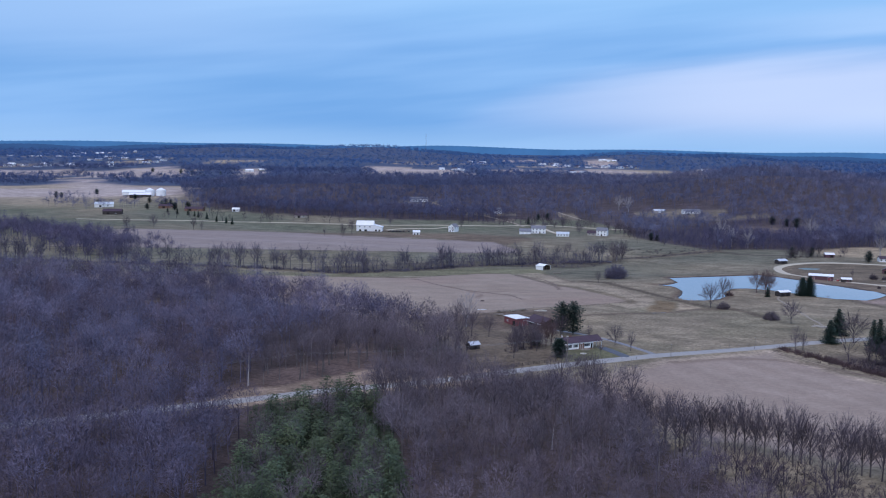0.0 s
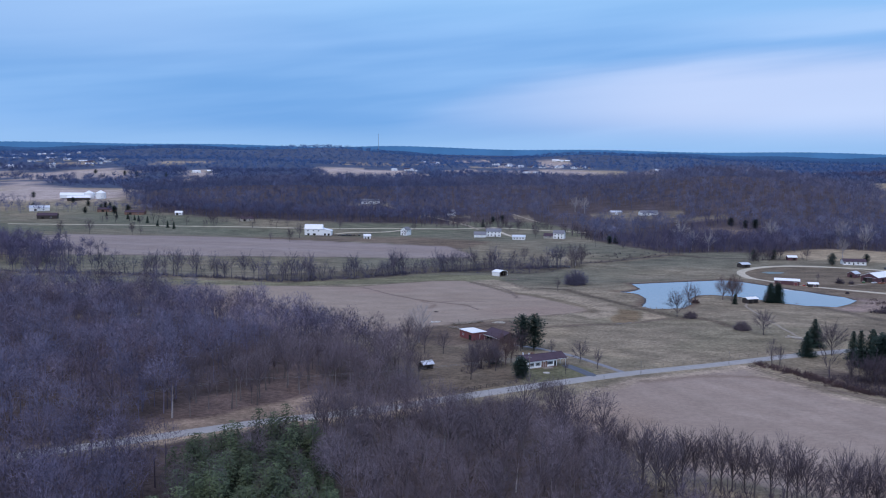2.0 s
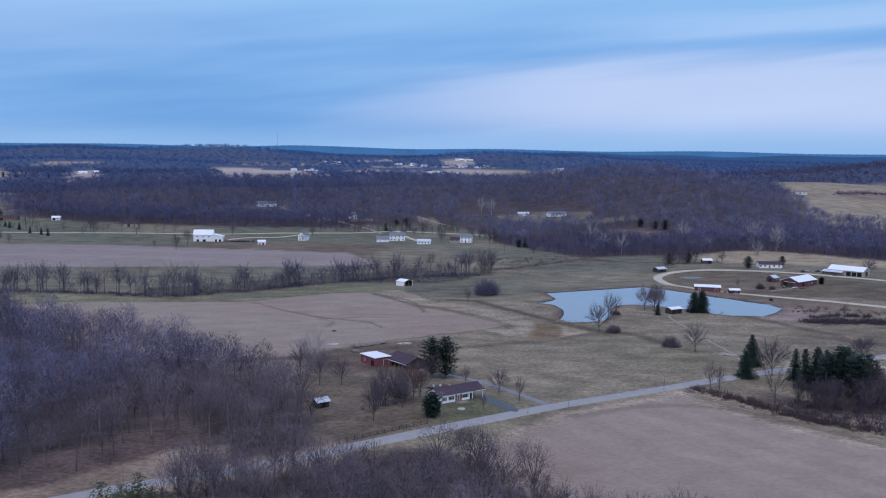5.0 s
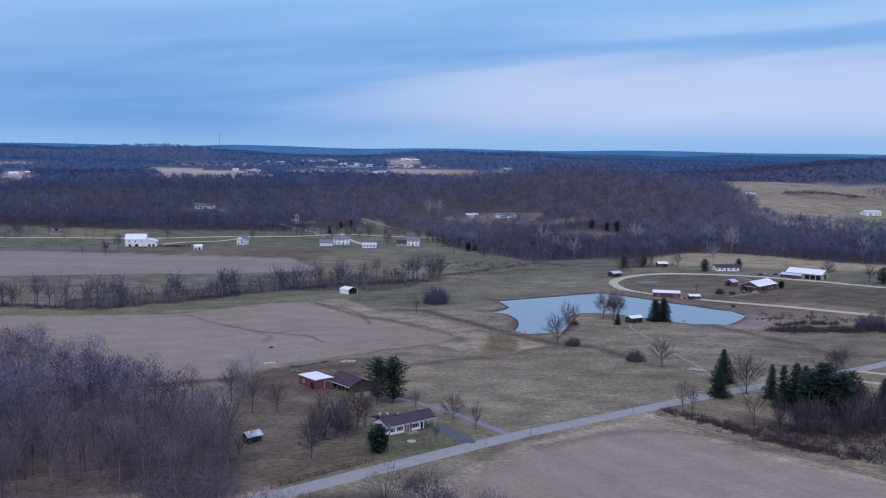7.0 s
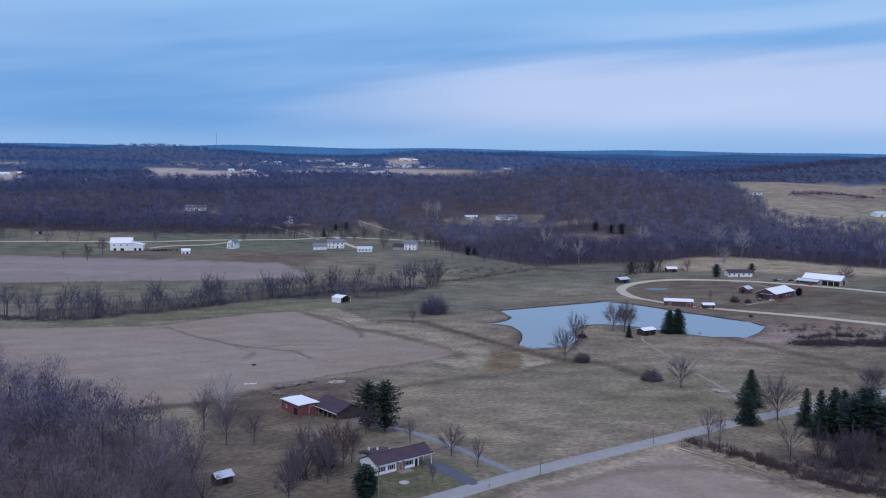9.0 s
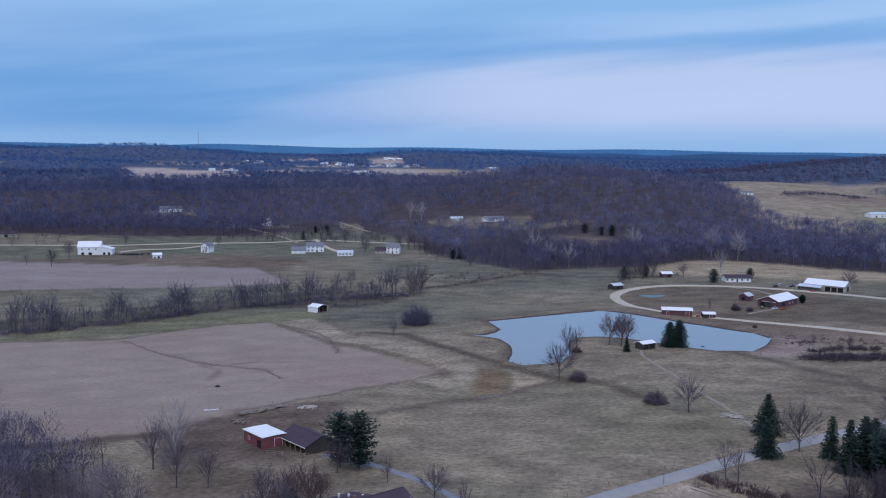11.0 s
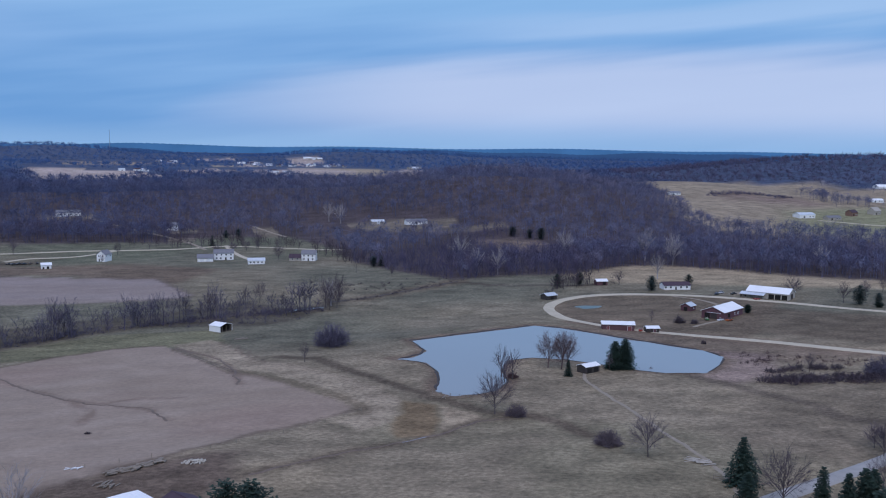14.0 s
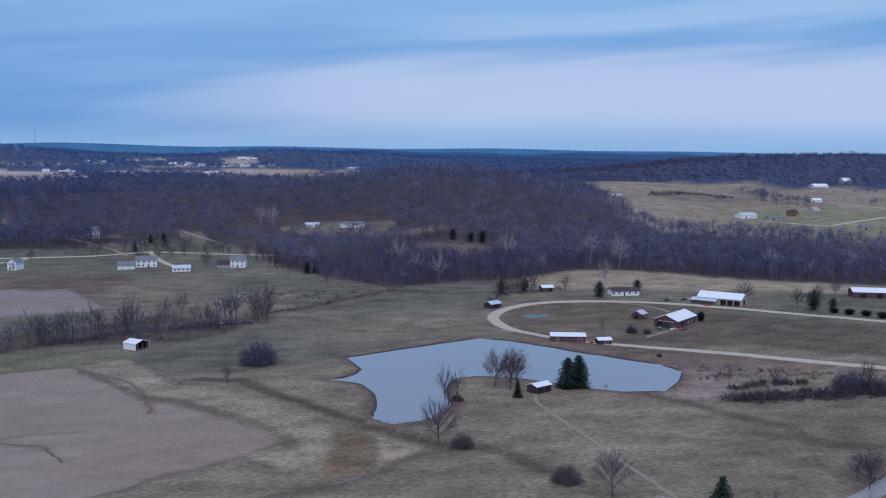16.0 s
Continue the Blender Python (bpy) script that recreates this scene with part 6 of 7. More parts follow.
# ---- single trees ----
tg = np.random.RandomState(77)
KINDS = {
    "shade": lambda s: (fan_tree_mesh(s, 10.5, 9.5, 0.1, 16, 13, 11, 0.019, up=.2, fluff=.5), M_BARK_DARK, M_TWIG_DARK),
    "tall": lambda s: (fan_tree_mesh(s, 15, 9.0, 0.12, 15, 11, 9, 0.027, up=.35, fluff=.48), M_BARK_DARK, M_TWIG_DARK),
    "slim": lambda s: (fan_tree_mesh(s, 11, 5.0, 0.1, 12, 9, 7, 0.022, up=.5), M_BARK_DARK, M_TWIG_DARK),
    "red": lambda s: (fan_tree_mesh(s, 14, 9.5, 0.14, 17, 13, 11, 0.024, low=.1, up=.25, fluff=.5), M_TWIG_RED, M_TWIG_RED),
    "pale": lambda s: (fan_tree_mesh(s, 18, 12, 0.15, 13, 9, 5, 0.05, girth=1.6), M_TWIG_PALE, M_TWIG_PALE),
    "dead": lambda s: (bare_tree_mesh(s, 9, 0.5, 5, 2, 2, 0.03, fork=.4, girth=1.4), M_BARK_DARK, M_BARK_DARK),
    "round_pine": lambda s: (fir_mesh(s, 10, 4.0, 16, 13, 1.4, 0.05, spire=False, w=0.3), M_BARK, M_NEEDLE_HAZE),
    "shrub": lambda s: (fir_mesh(s, 3.0, 2.9, 12, 17, 2.2, 0.0, spire=False, w=0.2), M_BARK, M_NEEDLE_DARK),
    "spruce": lambda s: (fir_mesh(s, 13.5, 5.8, 26, 16, 1.3, 0.02, w=0.34, taper=0.8), M_BARK, M_NEEDLE_DARK),
    "slim_spruce": lambda s: (fir_mesh(s, 12.5, 3.4, 26, 13, 1.6, 0.03, w=0.26, taper=0.8), M_BARK, M_NEEDLE_DARK),
    "white_pine": lambda s: (fir_mesh(s, 15, 4.9, 18, 13, 1.4, 0.10, spire=False, w=0.36), M_BARK, M_NEEDLE_DARK),
    "yew": lambda s: (fir_mesh(s, 10.5, 4.0, 30, 17, 2.0, 0.02, w=0.19, taper=0.55), M_BARK, M_NEEDLE_DARK),
    "cedar": lambda s: (fir_mesh(s, 6, 2.3, 20, 16, 2.0, 0.02, spire=False, w=0.22), M_BARK, M_NEEDLE_DARK),
}
LABELS = {
    "shade": "leafless spreading shade tree in the pasture", "tall": "tall leafless tree with fine grey twigs", "slim": "slim young leafless tree", "red": "leafless tree with reddish budding twigs",
    "pale": "pale-barked leafless sycamore with spreading limbs", "dead": "broken dead tree with bare stubs", "spruce": "dense dark green spruce to the ground", "slim_spruce": "slim dark green spruce tree",
    "yew": "dense dark evergreen with a blunt top", "white_pine": "ragged dark green white pine", "cedar": "dense rounded dark evergreen", "round_pine": "broad rounded pine, needles tinted with distance haze", "shrub": "low rounded evergreen shrub beside the lane",
}
NAMES = {"yew": "evergreen", "shrub": "evergreen_shrub", "round_pine": "pine_tree", "spruce": "spruce", "slim_spruce": "spruce", "white_pine": "pine_tree", "cedar": "evergreen"}
made_kinds = {}


def plant(kind, x, y, size=1.0, seed=0):
    key = (kind, seed % 3)
    turn = tg.uniform(0, 360)
    if key not in made_kinds:
        data, bark, leaf = KINDS[kind](300 + 7 * len(made_kinds) + seed)
        made_kinds[key] = tree_thing(NAMES.get(kind, "bare_tree"), data, bark, leaf, LABELS[kind])
        made_kinds[key].matrix_basis = stand_at(x, y, turn, size)
        return made_kinds[key]
    return copy_tree(made_kinds[key], x, y, turn, size)


planted = 0


def plant_all(*rows):
    """Single trees of one spot: kind, place and size of each."""
    global planted
    for kind, x, y, size in rows:
        plant(kind, x, y, size, planted)
        planted += 1


# round the ranch house and barns
plant_all(
    ("white_pine", 57.5, 461.5, 1.05), ("white_pine", 62.3, 458, 1.1), ("shade", 56, 456, 0.95), ("tall", 29.4, 390.6, 0.85), ("tall", 38, 412, 0.8), ("red", 45.3, 418, 0.95),
    ("red", 42.8, 427, 0.75), ("red", 48, 423, 0.7), ("tall", 31, 402, 0.8), ("tall", 40, 405, 0.7), ("tall", 35, 424, 0.75), ("cedar", 48.4, 394.5, 1.35),
    ("cedar", 41, 420, 1.1), ("shade", 76.5, 425.5, 0.85), ("slim", 81.2, 413.8, 0.8), ("slim", 67.8, 443.4, 0.65), ("slim", 66.7, 403, 0.5), ("tall", 14, 452, 0.9),
    ("tall", 7, 470, 0.95), ("pale", 12, 478, 0.95), ("tall", 22, 450, 0.7), ("dead", -6, 468, 1.3))
# pasture and pond
plant_all(
    ("shade", 153.8, 555, 1.3), ("shade", 178.6, 494.6, 1.12), ("slim", 175.5, 607, 1.15), ("slim", 177.5, 600, 1.1), ("slim", 173.5, 598, 0.9), ("red", 199.2, 616, 1.0),
    ("red", 203.7, 612.5, 1.15), ("red", 207.5, 615, 0.9), ("slim", 222, 606, 0.6), ("slim_spruce", 201.5, 601, 0.55), ("yew", 225.2, 607.5, 1.12), ("yew", 229.6, 607, 1.2),
    ("slim", 104.7, 653, 0.8))
# clump by the road
plant_all(
    ("spruce", 180.5, 449, 0.82), ("spruce", 192, 468, 0.98), ("shade", 192.5, 451, 1.35), ("slim_spruce", 199, 445, 1.02), ("slim_spruce", 196.5, 433, 1.25), ("spruce", 202, 434, 1.2),
    ("white_pine", 205, 423, 1.25), ("white_pine", 200, 421, 1.1), ("spruce", 208, 438, 1.05), ("white_pine", 211, 429, 1.15), ("white_pine", 208, 416, 1.15), ("white_pine", 216, 423, 1.05),
    ("slim_spruce", 219, 436, 0.95), ("slim_spruce", 231, 426, 0.95), ("spruce", 240, 428, 0.95), ("tall", 206, 415, 0.75), ("tall", 215, 420, 0.85), ("shade", 226, 455, 0.9),
    ("slim", 159, 433, 1.0), ("slim", 161.5, 431, 0.85), ("tall", 219, 421, 0.8), ("tall", 182, 410, 0.6), ("tall", 187, 409, 0.62), ("shade", 252.5, 489, 0.7))
plant_all(
    ("shade", 255.5, 487, 0.8), ("shade", 249, 481, 0.9), ("spruce", 250, 424, 0.9), ("tall", 226, 409, 0.85),
    ("tall", 210, 405, 0.75), ("tall", 197, 411, 0.6), ("tall", 190, 404, 0.5))
# round the loop lane
plant_all(
    ("round_pine", 355, 812, 1.0), ("round_pine", 390, 825, 0.8), ("round_pine", 450, 732, 1.2), ("shrub", 454, 720, 0.95), ("shrub", 458.5, 713, 1.0), ("shrub", 464, 706, 1.0), ("shrub", 467.5, 698, 1.05),
    ("cedar", 366, 722, 0.85), ("shade", 431, 770, 1.15), ("tall", 444, 739, 0.85), ("round_pine", 462, 730, 0.7), ("tall", 300, 828, 0.6), ("tall", 312, 834, 0.7),
    ("white_pine", 318, 842, 0.6), ("white_pine", 300, 838, 0.6), ("tall", 345, 838, 0.7), ("tall", 330, 566, 0.8), ("tall", 338, 560, 0.7), ("tall", 301, 583, 0.55),
    ("slim", 310, 702, 0.5), ("slim", 300, 712, 0.6), ("tall", 478, 760, 0.7), ("tall", 500, 770, 0.7))
# creek and farms
plant_all(
    ("dead", 162, 885, 1.1), ("pale", 144, 806, 0.8), ("tall", 140, 801, 1.15), ("tall", 150, 812, 1.1), ("tall", 146, 798, 0.9), ("slim", 116, 803, 0.9), ("tall", 105, 822, 0.85), ("slim", 97, 826, 0.9), ("tall", 141, 793, 0.85), ("tall", 62, 790, 0.8), ("dead", 70, 792, 1.2), ("tall", 75, 788, 0.9), ("round_pine", 205, 962, 0.8), ("spruce", 212, 966, 0.6),
    ("shade", 98, 1074, 0.8), ("shade", 142, 1020, 1.1), ("shade", 112, 1082, 0.8), ("shade", 124, 1090, 0.8), ("tall", -98, 953, 0.9), ("tall", -327, 1008, 0.9),
    ("tall", -300, 1012, 1.0), ("tall", -257, 1005, 0.9), ("slim", -249, 1007, 0.9), ("slim", -118, 969, 0.8), ("round_pine", -534, 1508, 0.9), ("round_pine", -406, 1351, 0.8),
    ("round_pine", -377, 1328, 0.8), ("round_pine", -347, 1262, 1.0), ("round_pine", -362, 1296, 1.0), ("round_pine", -575, 1453, 1.0), ("round_pine", -566, 1450, 0.9), ("round_pine", -689, 2322, 1.1))
plant_all(
    ("round_pine", -590, 2201, 1.1), ("round_pine", -556, 2168, 1.2), ("round_pine", -495, 2175, 1.0), ("tall", -95, 1014, 1.0), ("slim", 10, 1036, 0.7), ("round_pine", 114, 1178, 0.75),
    ("round_pine", 126, 1186, 0.8), ("slim_spruce", 98, 1128, 0.8), ("dead", 185, 930, 1.1), ("slim", 205, 905, 0.8), ("pale", 370, 985, 1.25), ("pale", 277, 975, 1.2), ("pale", 428, 955, 1.35),
    ("pale", 451, 950, 1.25), ("pale", 436, 925, 1.1), ("pale", 385, 858, 0.95), ("pale", 270, 915, 1.0), ("pale", 283, 905, 1.0), ("pale", 226, 1262, 1.1),
    ("pale", 236, 1250, 1.1), ("pale", 590, 850, 1.0), ("pale", 640, 830, 1.0), ("pale", 530, 870, 1.1), ("round_pine", 376, 1118, 1.0), ("round_pine", 396, 1096, 1.1), ("round_pine", 388, 1104, 0.9))
plant_all(
    ("round_pine", -385, 1270, 0.8), ("round_pine", -372, 1292, 0.9), ("round_pine", -440, 1395, 0.8), ("round_pine", -330, 1262, 1.1), ("round_pine", -470, 1330, 0.8), ("shade", -170, 1160, 1.2),
    ("shade", -205, 1150, 1.0), ("tall", -60, 1100, 0.8), ("tall", 20, 1085, 0.7))
for k, (x, y) in enumerate(((-348, 1233), (-330, 1212), (-312, 1194), (-300, 1178), (-292, 1164), (-277, 1144), (-258, 1111), (-243, 1093), (-234, 1082))):
    tagged(plant("slim_spruce", x, y, 0.55 + 0.05 * (k % 3), 0), "small conical evergreen in a planted row", "tree", "planted evergreen row")


def bush_thing(x, y, tall, wide, seed, mat, label):
    root = tagged(new("bush"), label, "bush")
    V, F = bush_mesh(seed, tall, wide, int(50 + 13 * wide), 22, 0.024 + 0.0015 * wide)
    mesh_object("crown", V, F, mat, root)
    root.matrix_basis = stand_at(x, y)
    return root


bush_thing(173.5, 510, 6.4, 10.5, 1, M_TWIG_DARK, "rounded leafless thorn bush in the pasture")
bush_thing(160, 551, 6.0, 9.0, 2, M_TWIG_DARK, "low leafless bush beside the pasture tree")
bush_thing(123, 690, 14, 19, 3, M_THICKET, "big round leafless thicket by the field edge")
bush_thing(241, 606, 3.0, 3.4, 4, M_TWIG_DARK, "small leafless bush on the pond bank")
bush_thing(23.5, 564.5, 1.0, 2.6, 10, M_TWIG_DARK, "small weedy clump in the stubble field")
bush_thing(318, 699, 4.0, 5.0, 11, M_TWIG_DARK, "leafless bush beside the lane track")
bush_thing(290, 645, 2.6, 3.0, 5, M_TWIG_DARK, "small leafless bush below the lane")
bush_thing(312, 704, 5, 7, 6, M_TWIG_DARK, "leafless bush inside the paddock")
bush_thing(327, 572, 11, 15, 8, M_THICKET, "tall soft bluish thicket beyond the pond")
bush_thing(334, 566, 9, 12, 9, M_THICKET, "soft bluish leafless thicket")
bush_thing(178.5, 603, 3.4, 6.0, 7, M_TWIG_RED, "reddish brush on the pond's point")

# scrub and hedges, too many stems to count
scrub_kinds = [bush_mesh(500 + k, 3.0, 4.6, 13, 10, 0.05) for k in range(5)]
tall_scrub = [pattern(fan_tree_mesh(520 + k, 9 + k, 6.0 + .7 * k, 0.0, 8, 5, 4, 0.045, 3, low=.05, tubes=False, up=.5)) for k in range(4)]
SCRUB_TONES = ((0.8, 0.78, 0.8), (1.0, 1.0, 1.0), (1.25, 1.15, 1.1), (0.9, 0.85, 0.95))


def band(line, width, n, seed):
    g = np.random.RandomState(seed)
    p = resample(line, 2)
    i = g.randint(0, len(p), n)
    q = p[i] + g.normal(0, width / 2, (n, 2))
    return q[:, 0], q[:, 1]


def scrub(name, line, width, n, seed, kinds, mat, label, size, squash=1.0):
    x, y = band(line, width, n, seed)
    ok = ~inside(x, y, POND)[0] & (near_line(x, y, ROAD) > 4.5) & (near_line(x, y, LOOP) > 4)
    if name == "creek_trees":
        ok &= wave(x, y, 13, 6) + .4 * wave(x, y, 5, 3) > np.where(x < -60, -0.75, 0.05)
    return joined_woods(name, x[ok], y[ok], kinds, mat, label, seed, size, "brush", squash, SCRUB_TONES)


scrub("field_hedge", [(153, 433), (160, 424), (166, 415), (170, 407), (175, 395), (182, 386), (192, 380)], 4, 300, 1, scrub_kinds, M_BRUSH_RED, "brown brushy hedge along the field edge", (0.5, 0.95))
scrub("roadside_brush", [(178, 414), (190, 404), (205, 404), (220, 408), (240, 414), (262, 410)], 7, 200, 2, scrub_kinds + scrub_kinds + tall_scrub, M_BRUSH, "leafless brush under the evergreens", (0.7, 1.25))
scrub("creek_brush", CREEK[:10], 6, 460, 3, scrub_kinds, M_CREEK, "tangled brush along the creek", (0.8, 1.6), 0.85)
scrub("creek_trees", CREEK[:10], 7, 330, 4, creek_kinds + creek_kinds + tall_scrub, M_CREEK, "leafless trees lining the creek", (0.62, 1.12))
scrub("creek_upper_trees", CREEK[10:], 5, 34, 14, scrub_kinds, M_BRUSH, "low brush along the upper creek", (0.4, 0.8))
scrub("pond_scrub", [(276, 572), (290, 570), (305, 569), (322, 568), (340, 560), (380, 545)], 6, 330, 5, scrub_kinds, M_BRUSH, "dense brushy thicket beyond the pond", (0.9, 1.9), 0.75)
scrub("bank_thicket", [(284, 587), (291, 586), (305, 590), (318, 586)], 3, 50, 35, scrub_kinds, M_BRUSH, "dark brush along the wet bank", (0.9, 1.4), 0.8)
scrub("bank_scrub", [(288, 600), (300, 612), (330, 600), (360, 575)], 10, 90, 6, scrub_kinds, M_BRUSH_RED, "low reddish brush on the pond's far bank", (0.4, 0.8))
hg = np.random.RandomState(8)
hedge_line = resample([(61, 301), (70, 290), (82, 288), (94, 284), (102, 276), (111, 267), (122, 262), (150, 246)], 2.9, 2)
for n, (x, y) in enumerate(hedge_line):
    tagged(plant("tall", x + hg.normal(0, .8), y + hg.normal(0, 1.2), hg.uniform(.82, 1.15), n), "tall leafless tree in the hedgerow beside the stubble field", "tree", "hedgerow trees")
x, y = scatter([(66, 292), (84, 279), (104, 266), (124, 253), (150, 238), (140, 212), (88, 212), (72, 262)], 3.4, 61)
joined_woods("hedge_undergrowth", x, y, scrub_kinds + scrub_kinds + tall_scrub, M_BRUSH, "brown undergrowth before the hedgerow", 62, (0.6, 1.1), "brush", tones=SCRUB_TONES)
x, y = scatter(FLOODPLAIN, 5.2, 63, lambda x, y: wave(x, y, 11, 3) + .5 * wave(x, y, 4, 1) > -.25)
joined_woods("floodplain_brush", x, y, scrub_kinds + tall_scrub, M_CREEK, "tangled dark brush on the creek's flat", 64, (0.55, 1.05), "brush", 0.85, SCRUB_TONES)
scrub("meadow_brush", [(150, 885), (190, 860), (230, 880)], 14, 50, 8, scrub_kinds, M_BRUSH, "scattered low brush in the far meadow", (0.5, 0.9))
scrub("farm_trees", [(40, 1125), (120, 1140), (160, 1110), (190, 1060), (200, 990)], 24, 110, 9, tall_scrub, M_BRUSH, "small leafless trees round the farms", (0.6, 1.15))
scrub("left_grove", [(-450, 960), (-375, 905), (-315, 850), (-275, 800), (-255, 765)], 40, 520, 10, belt_kinds, M_TWIG_RIDGE, "dense leafless grove beyond the woods", (0.75, 1.15))
scrub("clearing_grove", [(950, 1430), (932, 1375), (978, 1345)], 26, 110, 11, far_kinds, M_TWIG_FAR_HAZE, "grove of leafless trees on the far slope", (0.6, 1.0))
scrub("clearing_row", [(1090, 1402), (1150, 1402), (1240, 1392), (1400, 1380)], 14, 60, 36, far_kinds, M_TWIG_FAR_HAZE, "line of leafless trees on the far slope", (0.5, 0.9))
scrub("upper_trees", [(1340, 1955), (1390, 1845), (1401, 1758), (1500, 1740)], 25, 34, 37, far_kinds, M_TWIG_FAR_HAZE, "scattered trees above the far clearing", (0.6, 1.0))
scrub("clearing_scrub", [(795, 1448), (850, 1458), (895, 1405)], 16, 130, 12, scrub_kinds, M_TWIG_RIDGE, "purplish scrub patch on the far pasture", (1.0, 1.9))
scrub("clearing_edge", [(655, 1290), (612, 1200), (604, 1122), (655, 1106), (745, 1066)], 10, 70, 38, far_kinds, M_TWIG_FAR_HAZE, "leafless trees edging the far clearing", (0.5, 0.95))
scrub("farm_row", [(-330, 1165), (-230, 1130), (-120, 1110)], 30, 26, 13, tall_scrub, M_BRUSH, "scattered farm trees along the road", (0.8, 1.3))
scrub("dairy_trees", [(-560, 1440), (-520, 1330), (-450, 1275), (-400, 1330), (-350, 1285), (-300, 1255)], 34, 130, 15, far_kinds, M_TWIG_FAR_HAZE, "trees round the dairy farm", (0.5, 0.95))
scrub("underbrush", [(-60, 322), (-20, 340), (20, 352), (50, 362), (62, 340), (72, 300)], 10, 170, 16, scrub_kinds, M_BRUSH_RED, "brown underbrush at the woods' edge", (0.5, 0.9))
scrub("yard_thicket", [(30, 400), (36, 410), (42, 420), (40, 430)], 7, 34, 18, scrub_kinds + tall_scrub, M_BRUSH, "dense leafless thicket beside the house yard", (0.6, 0.95))
x, y = scatter(BRUSH_WOOD, 7.6, 31, lambda x, y: ~inside(x, y, PATCH_FIELD)[0])
joined_woods("valley_brush", x, y, tall_scrub, M_TWIG_RIDGE, "low purplish brush and young trees at the hill's foot", 32, (0.6, 1.15), "brush", tones=SCRUB_TONES)
x, y = scatter([(170, 411), (176, 390), (192, 372), (232, 366), (262, 382), (264, 412), (246, 413), (225, 414), (205, 412), (188, 413)], 3.0, 41)
joined_woods("hedge_thicket", x, y, scrub_kinds, M_BRUSH, "dense dark leafless thicket below the evergreens", 42, (0.8, 1.35), "brush", 0.9, SCRUB_TONES)
scrub("lane_brush", [(286, 820), (300, 838), (322, 846), (345, 850)], 6, 40, 33, scrub_kinds + tall_scrub, M_BRUSH, "dark leafless brush behind the farm lane", (0.6, 1.0))
scrub("hill_foot_brush", [(200, 1000), (222, 935), (245, 886), (290, 899), (337, 894), (389, 925), (426, 925), (464, 893), (500, 850)], 8, 170, 19, tall_scrub, M_TWIG_RIDGE, "purplish brush along the foot of the wooded hill", (0.6, 1.1))


# ---- poles, wires, fences ----
def utility_pole(x, y, h, turn, label):
    root = tagged(new("utility_pole"), label, "utility pole", "poles along the road")
    root.matrix_basis = pose(x, y, ground_at(x, y) - .3, 0, 0, turn)
    V, F = [], []
    limb(V, F, np.array([0, 0, 0.0]), np.array([0, 0, h]), .19, .13, 8)
    mesh_object("shaft", V, F, M_POLE, root)
    boxes("crossarm", [(-1.1, 1.1, -.07, .07, h - .75, h - .6)], M_POLE, root)
    for k in (-1, 0, 1):
        V, F = [], []
        limb(V, F, np.array([k, 0, h - .6]), np.array([k, 0, h - .38]), .07, .05, 6)
        mesh_object("insulator", V, F, M_METAL, root)
    return root


POLES = [(-160, 305), (-51.2, 359), (50.8, 389)]
for x, y in POLES:
    utility_pole(x, y, 10.2, 115, "weathered timber utility pole beside the road")


def wire(name, a, b, sag, parent=None):
    V, F = [], []
    pts = [np.array(a) + (np.array(b) - np.array(a)) * k / 16 - np.array([0, 0, sag * 4 * (k / 16) * (1 - k / 16)]) for k in range(17)]
    for p, q in zip(pts, pts[1:]):
        limb(V, F, p, q, .02, .02, 3)
    return tagged(mesh_object(name, V, F, M_METAL), "sagging overhead power line between poles", "power line")


for (ax, ay), (bx, by) in zip(POLES, POLES[1:]):
    for k in (-0.9, 0.9):
        wire("power_line", (ax - k * .42, ay + k * .9, ground_at(ax, ay) + 9.5), (bx - k * .42, by + k * .9, ground_at(bx, by) + 9.5), 1.2)
wire("power_line", (50.8, 389, ground_at(51, 389) + 8.8), (53.2, 411, ground_at(54, 411) + 3.0), .4)


def fence(name, line, step, tall, label, boards=2, mat=None):
    """Posts with boards or wires between them."""
    root = tagged(new(name), label, "fence")
    p = resample(line, step)
    x0, y0 = p[0]
    z0 = ground_at(x0, y0)
    root.matrix_basis = pose(x0, y0, z0)
    top = [np.array([x - x0, y - y0, ground_at(x, y) - z0]) for x, y in p]
    V, F = [], []
    post(V, F, 0, 0, -.4, tall, .09)
    first = None
    for t in top:
        if first is None:
            first = mesh_object("post", V, F, mat or M_WOOD, root)
            first.location = t
        else:
            ob = new("post", first.data)
            ob.parent, ob.location = root, t
    for k in range(boards):
        z = tall * (0.92 - 0.4 * k)
        V, F = [], []
        for a, b in zip(top, top[1:]):
            limb(V, F, a + np.array([0, 0, z]), b + np.array([0, 0, z]), .07 if boards > 2 else .018, .07 if boards > 2 else .018, 4)
        mesh_object("rail", V, F, mat or M_WOOD, root)
    return root


fence("board_fence", [(18, 371), (32, 379), (46, 387)], 2.4, 1.2, "dark board fence along the road verge", 3, M_DARKWOOD)
fence("road_fence", [(97, 417), (120, 431), (145, 443), (168, 453)], 5, 1.2, "wire fence on timber posts along the pasture")
fence("field_fence", [(111, 570), (90, 552), (66, 538), (45, 529), (24.6, 528)], 7, 1.2, "thin wire fence on posts along the field")
fence("corral_fence", [(52, 471), (44, 474), (38, 478)], 2.4, 1.3, "weathered board corral beside the pole barn", 3, M_WOOD)
fence("gate_fence", [(186.5, 473), (189, 470.5), (192, 468)], 2.2, 1.3, "short board fence beside the cut timber", 3, M_WOOD)
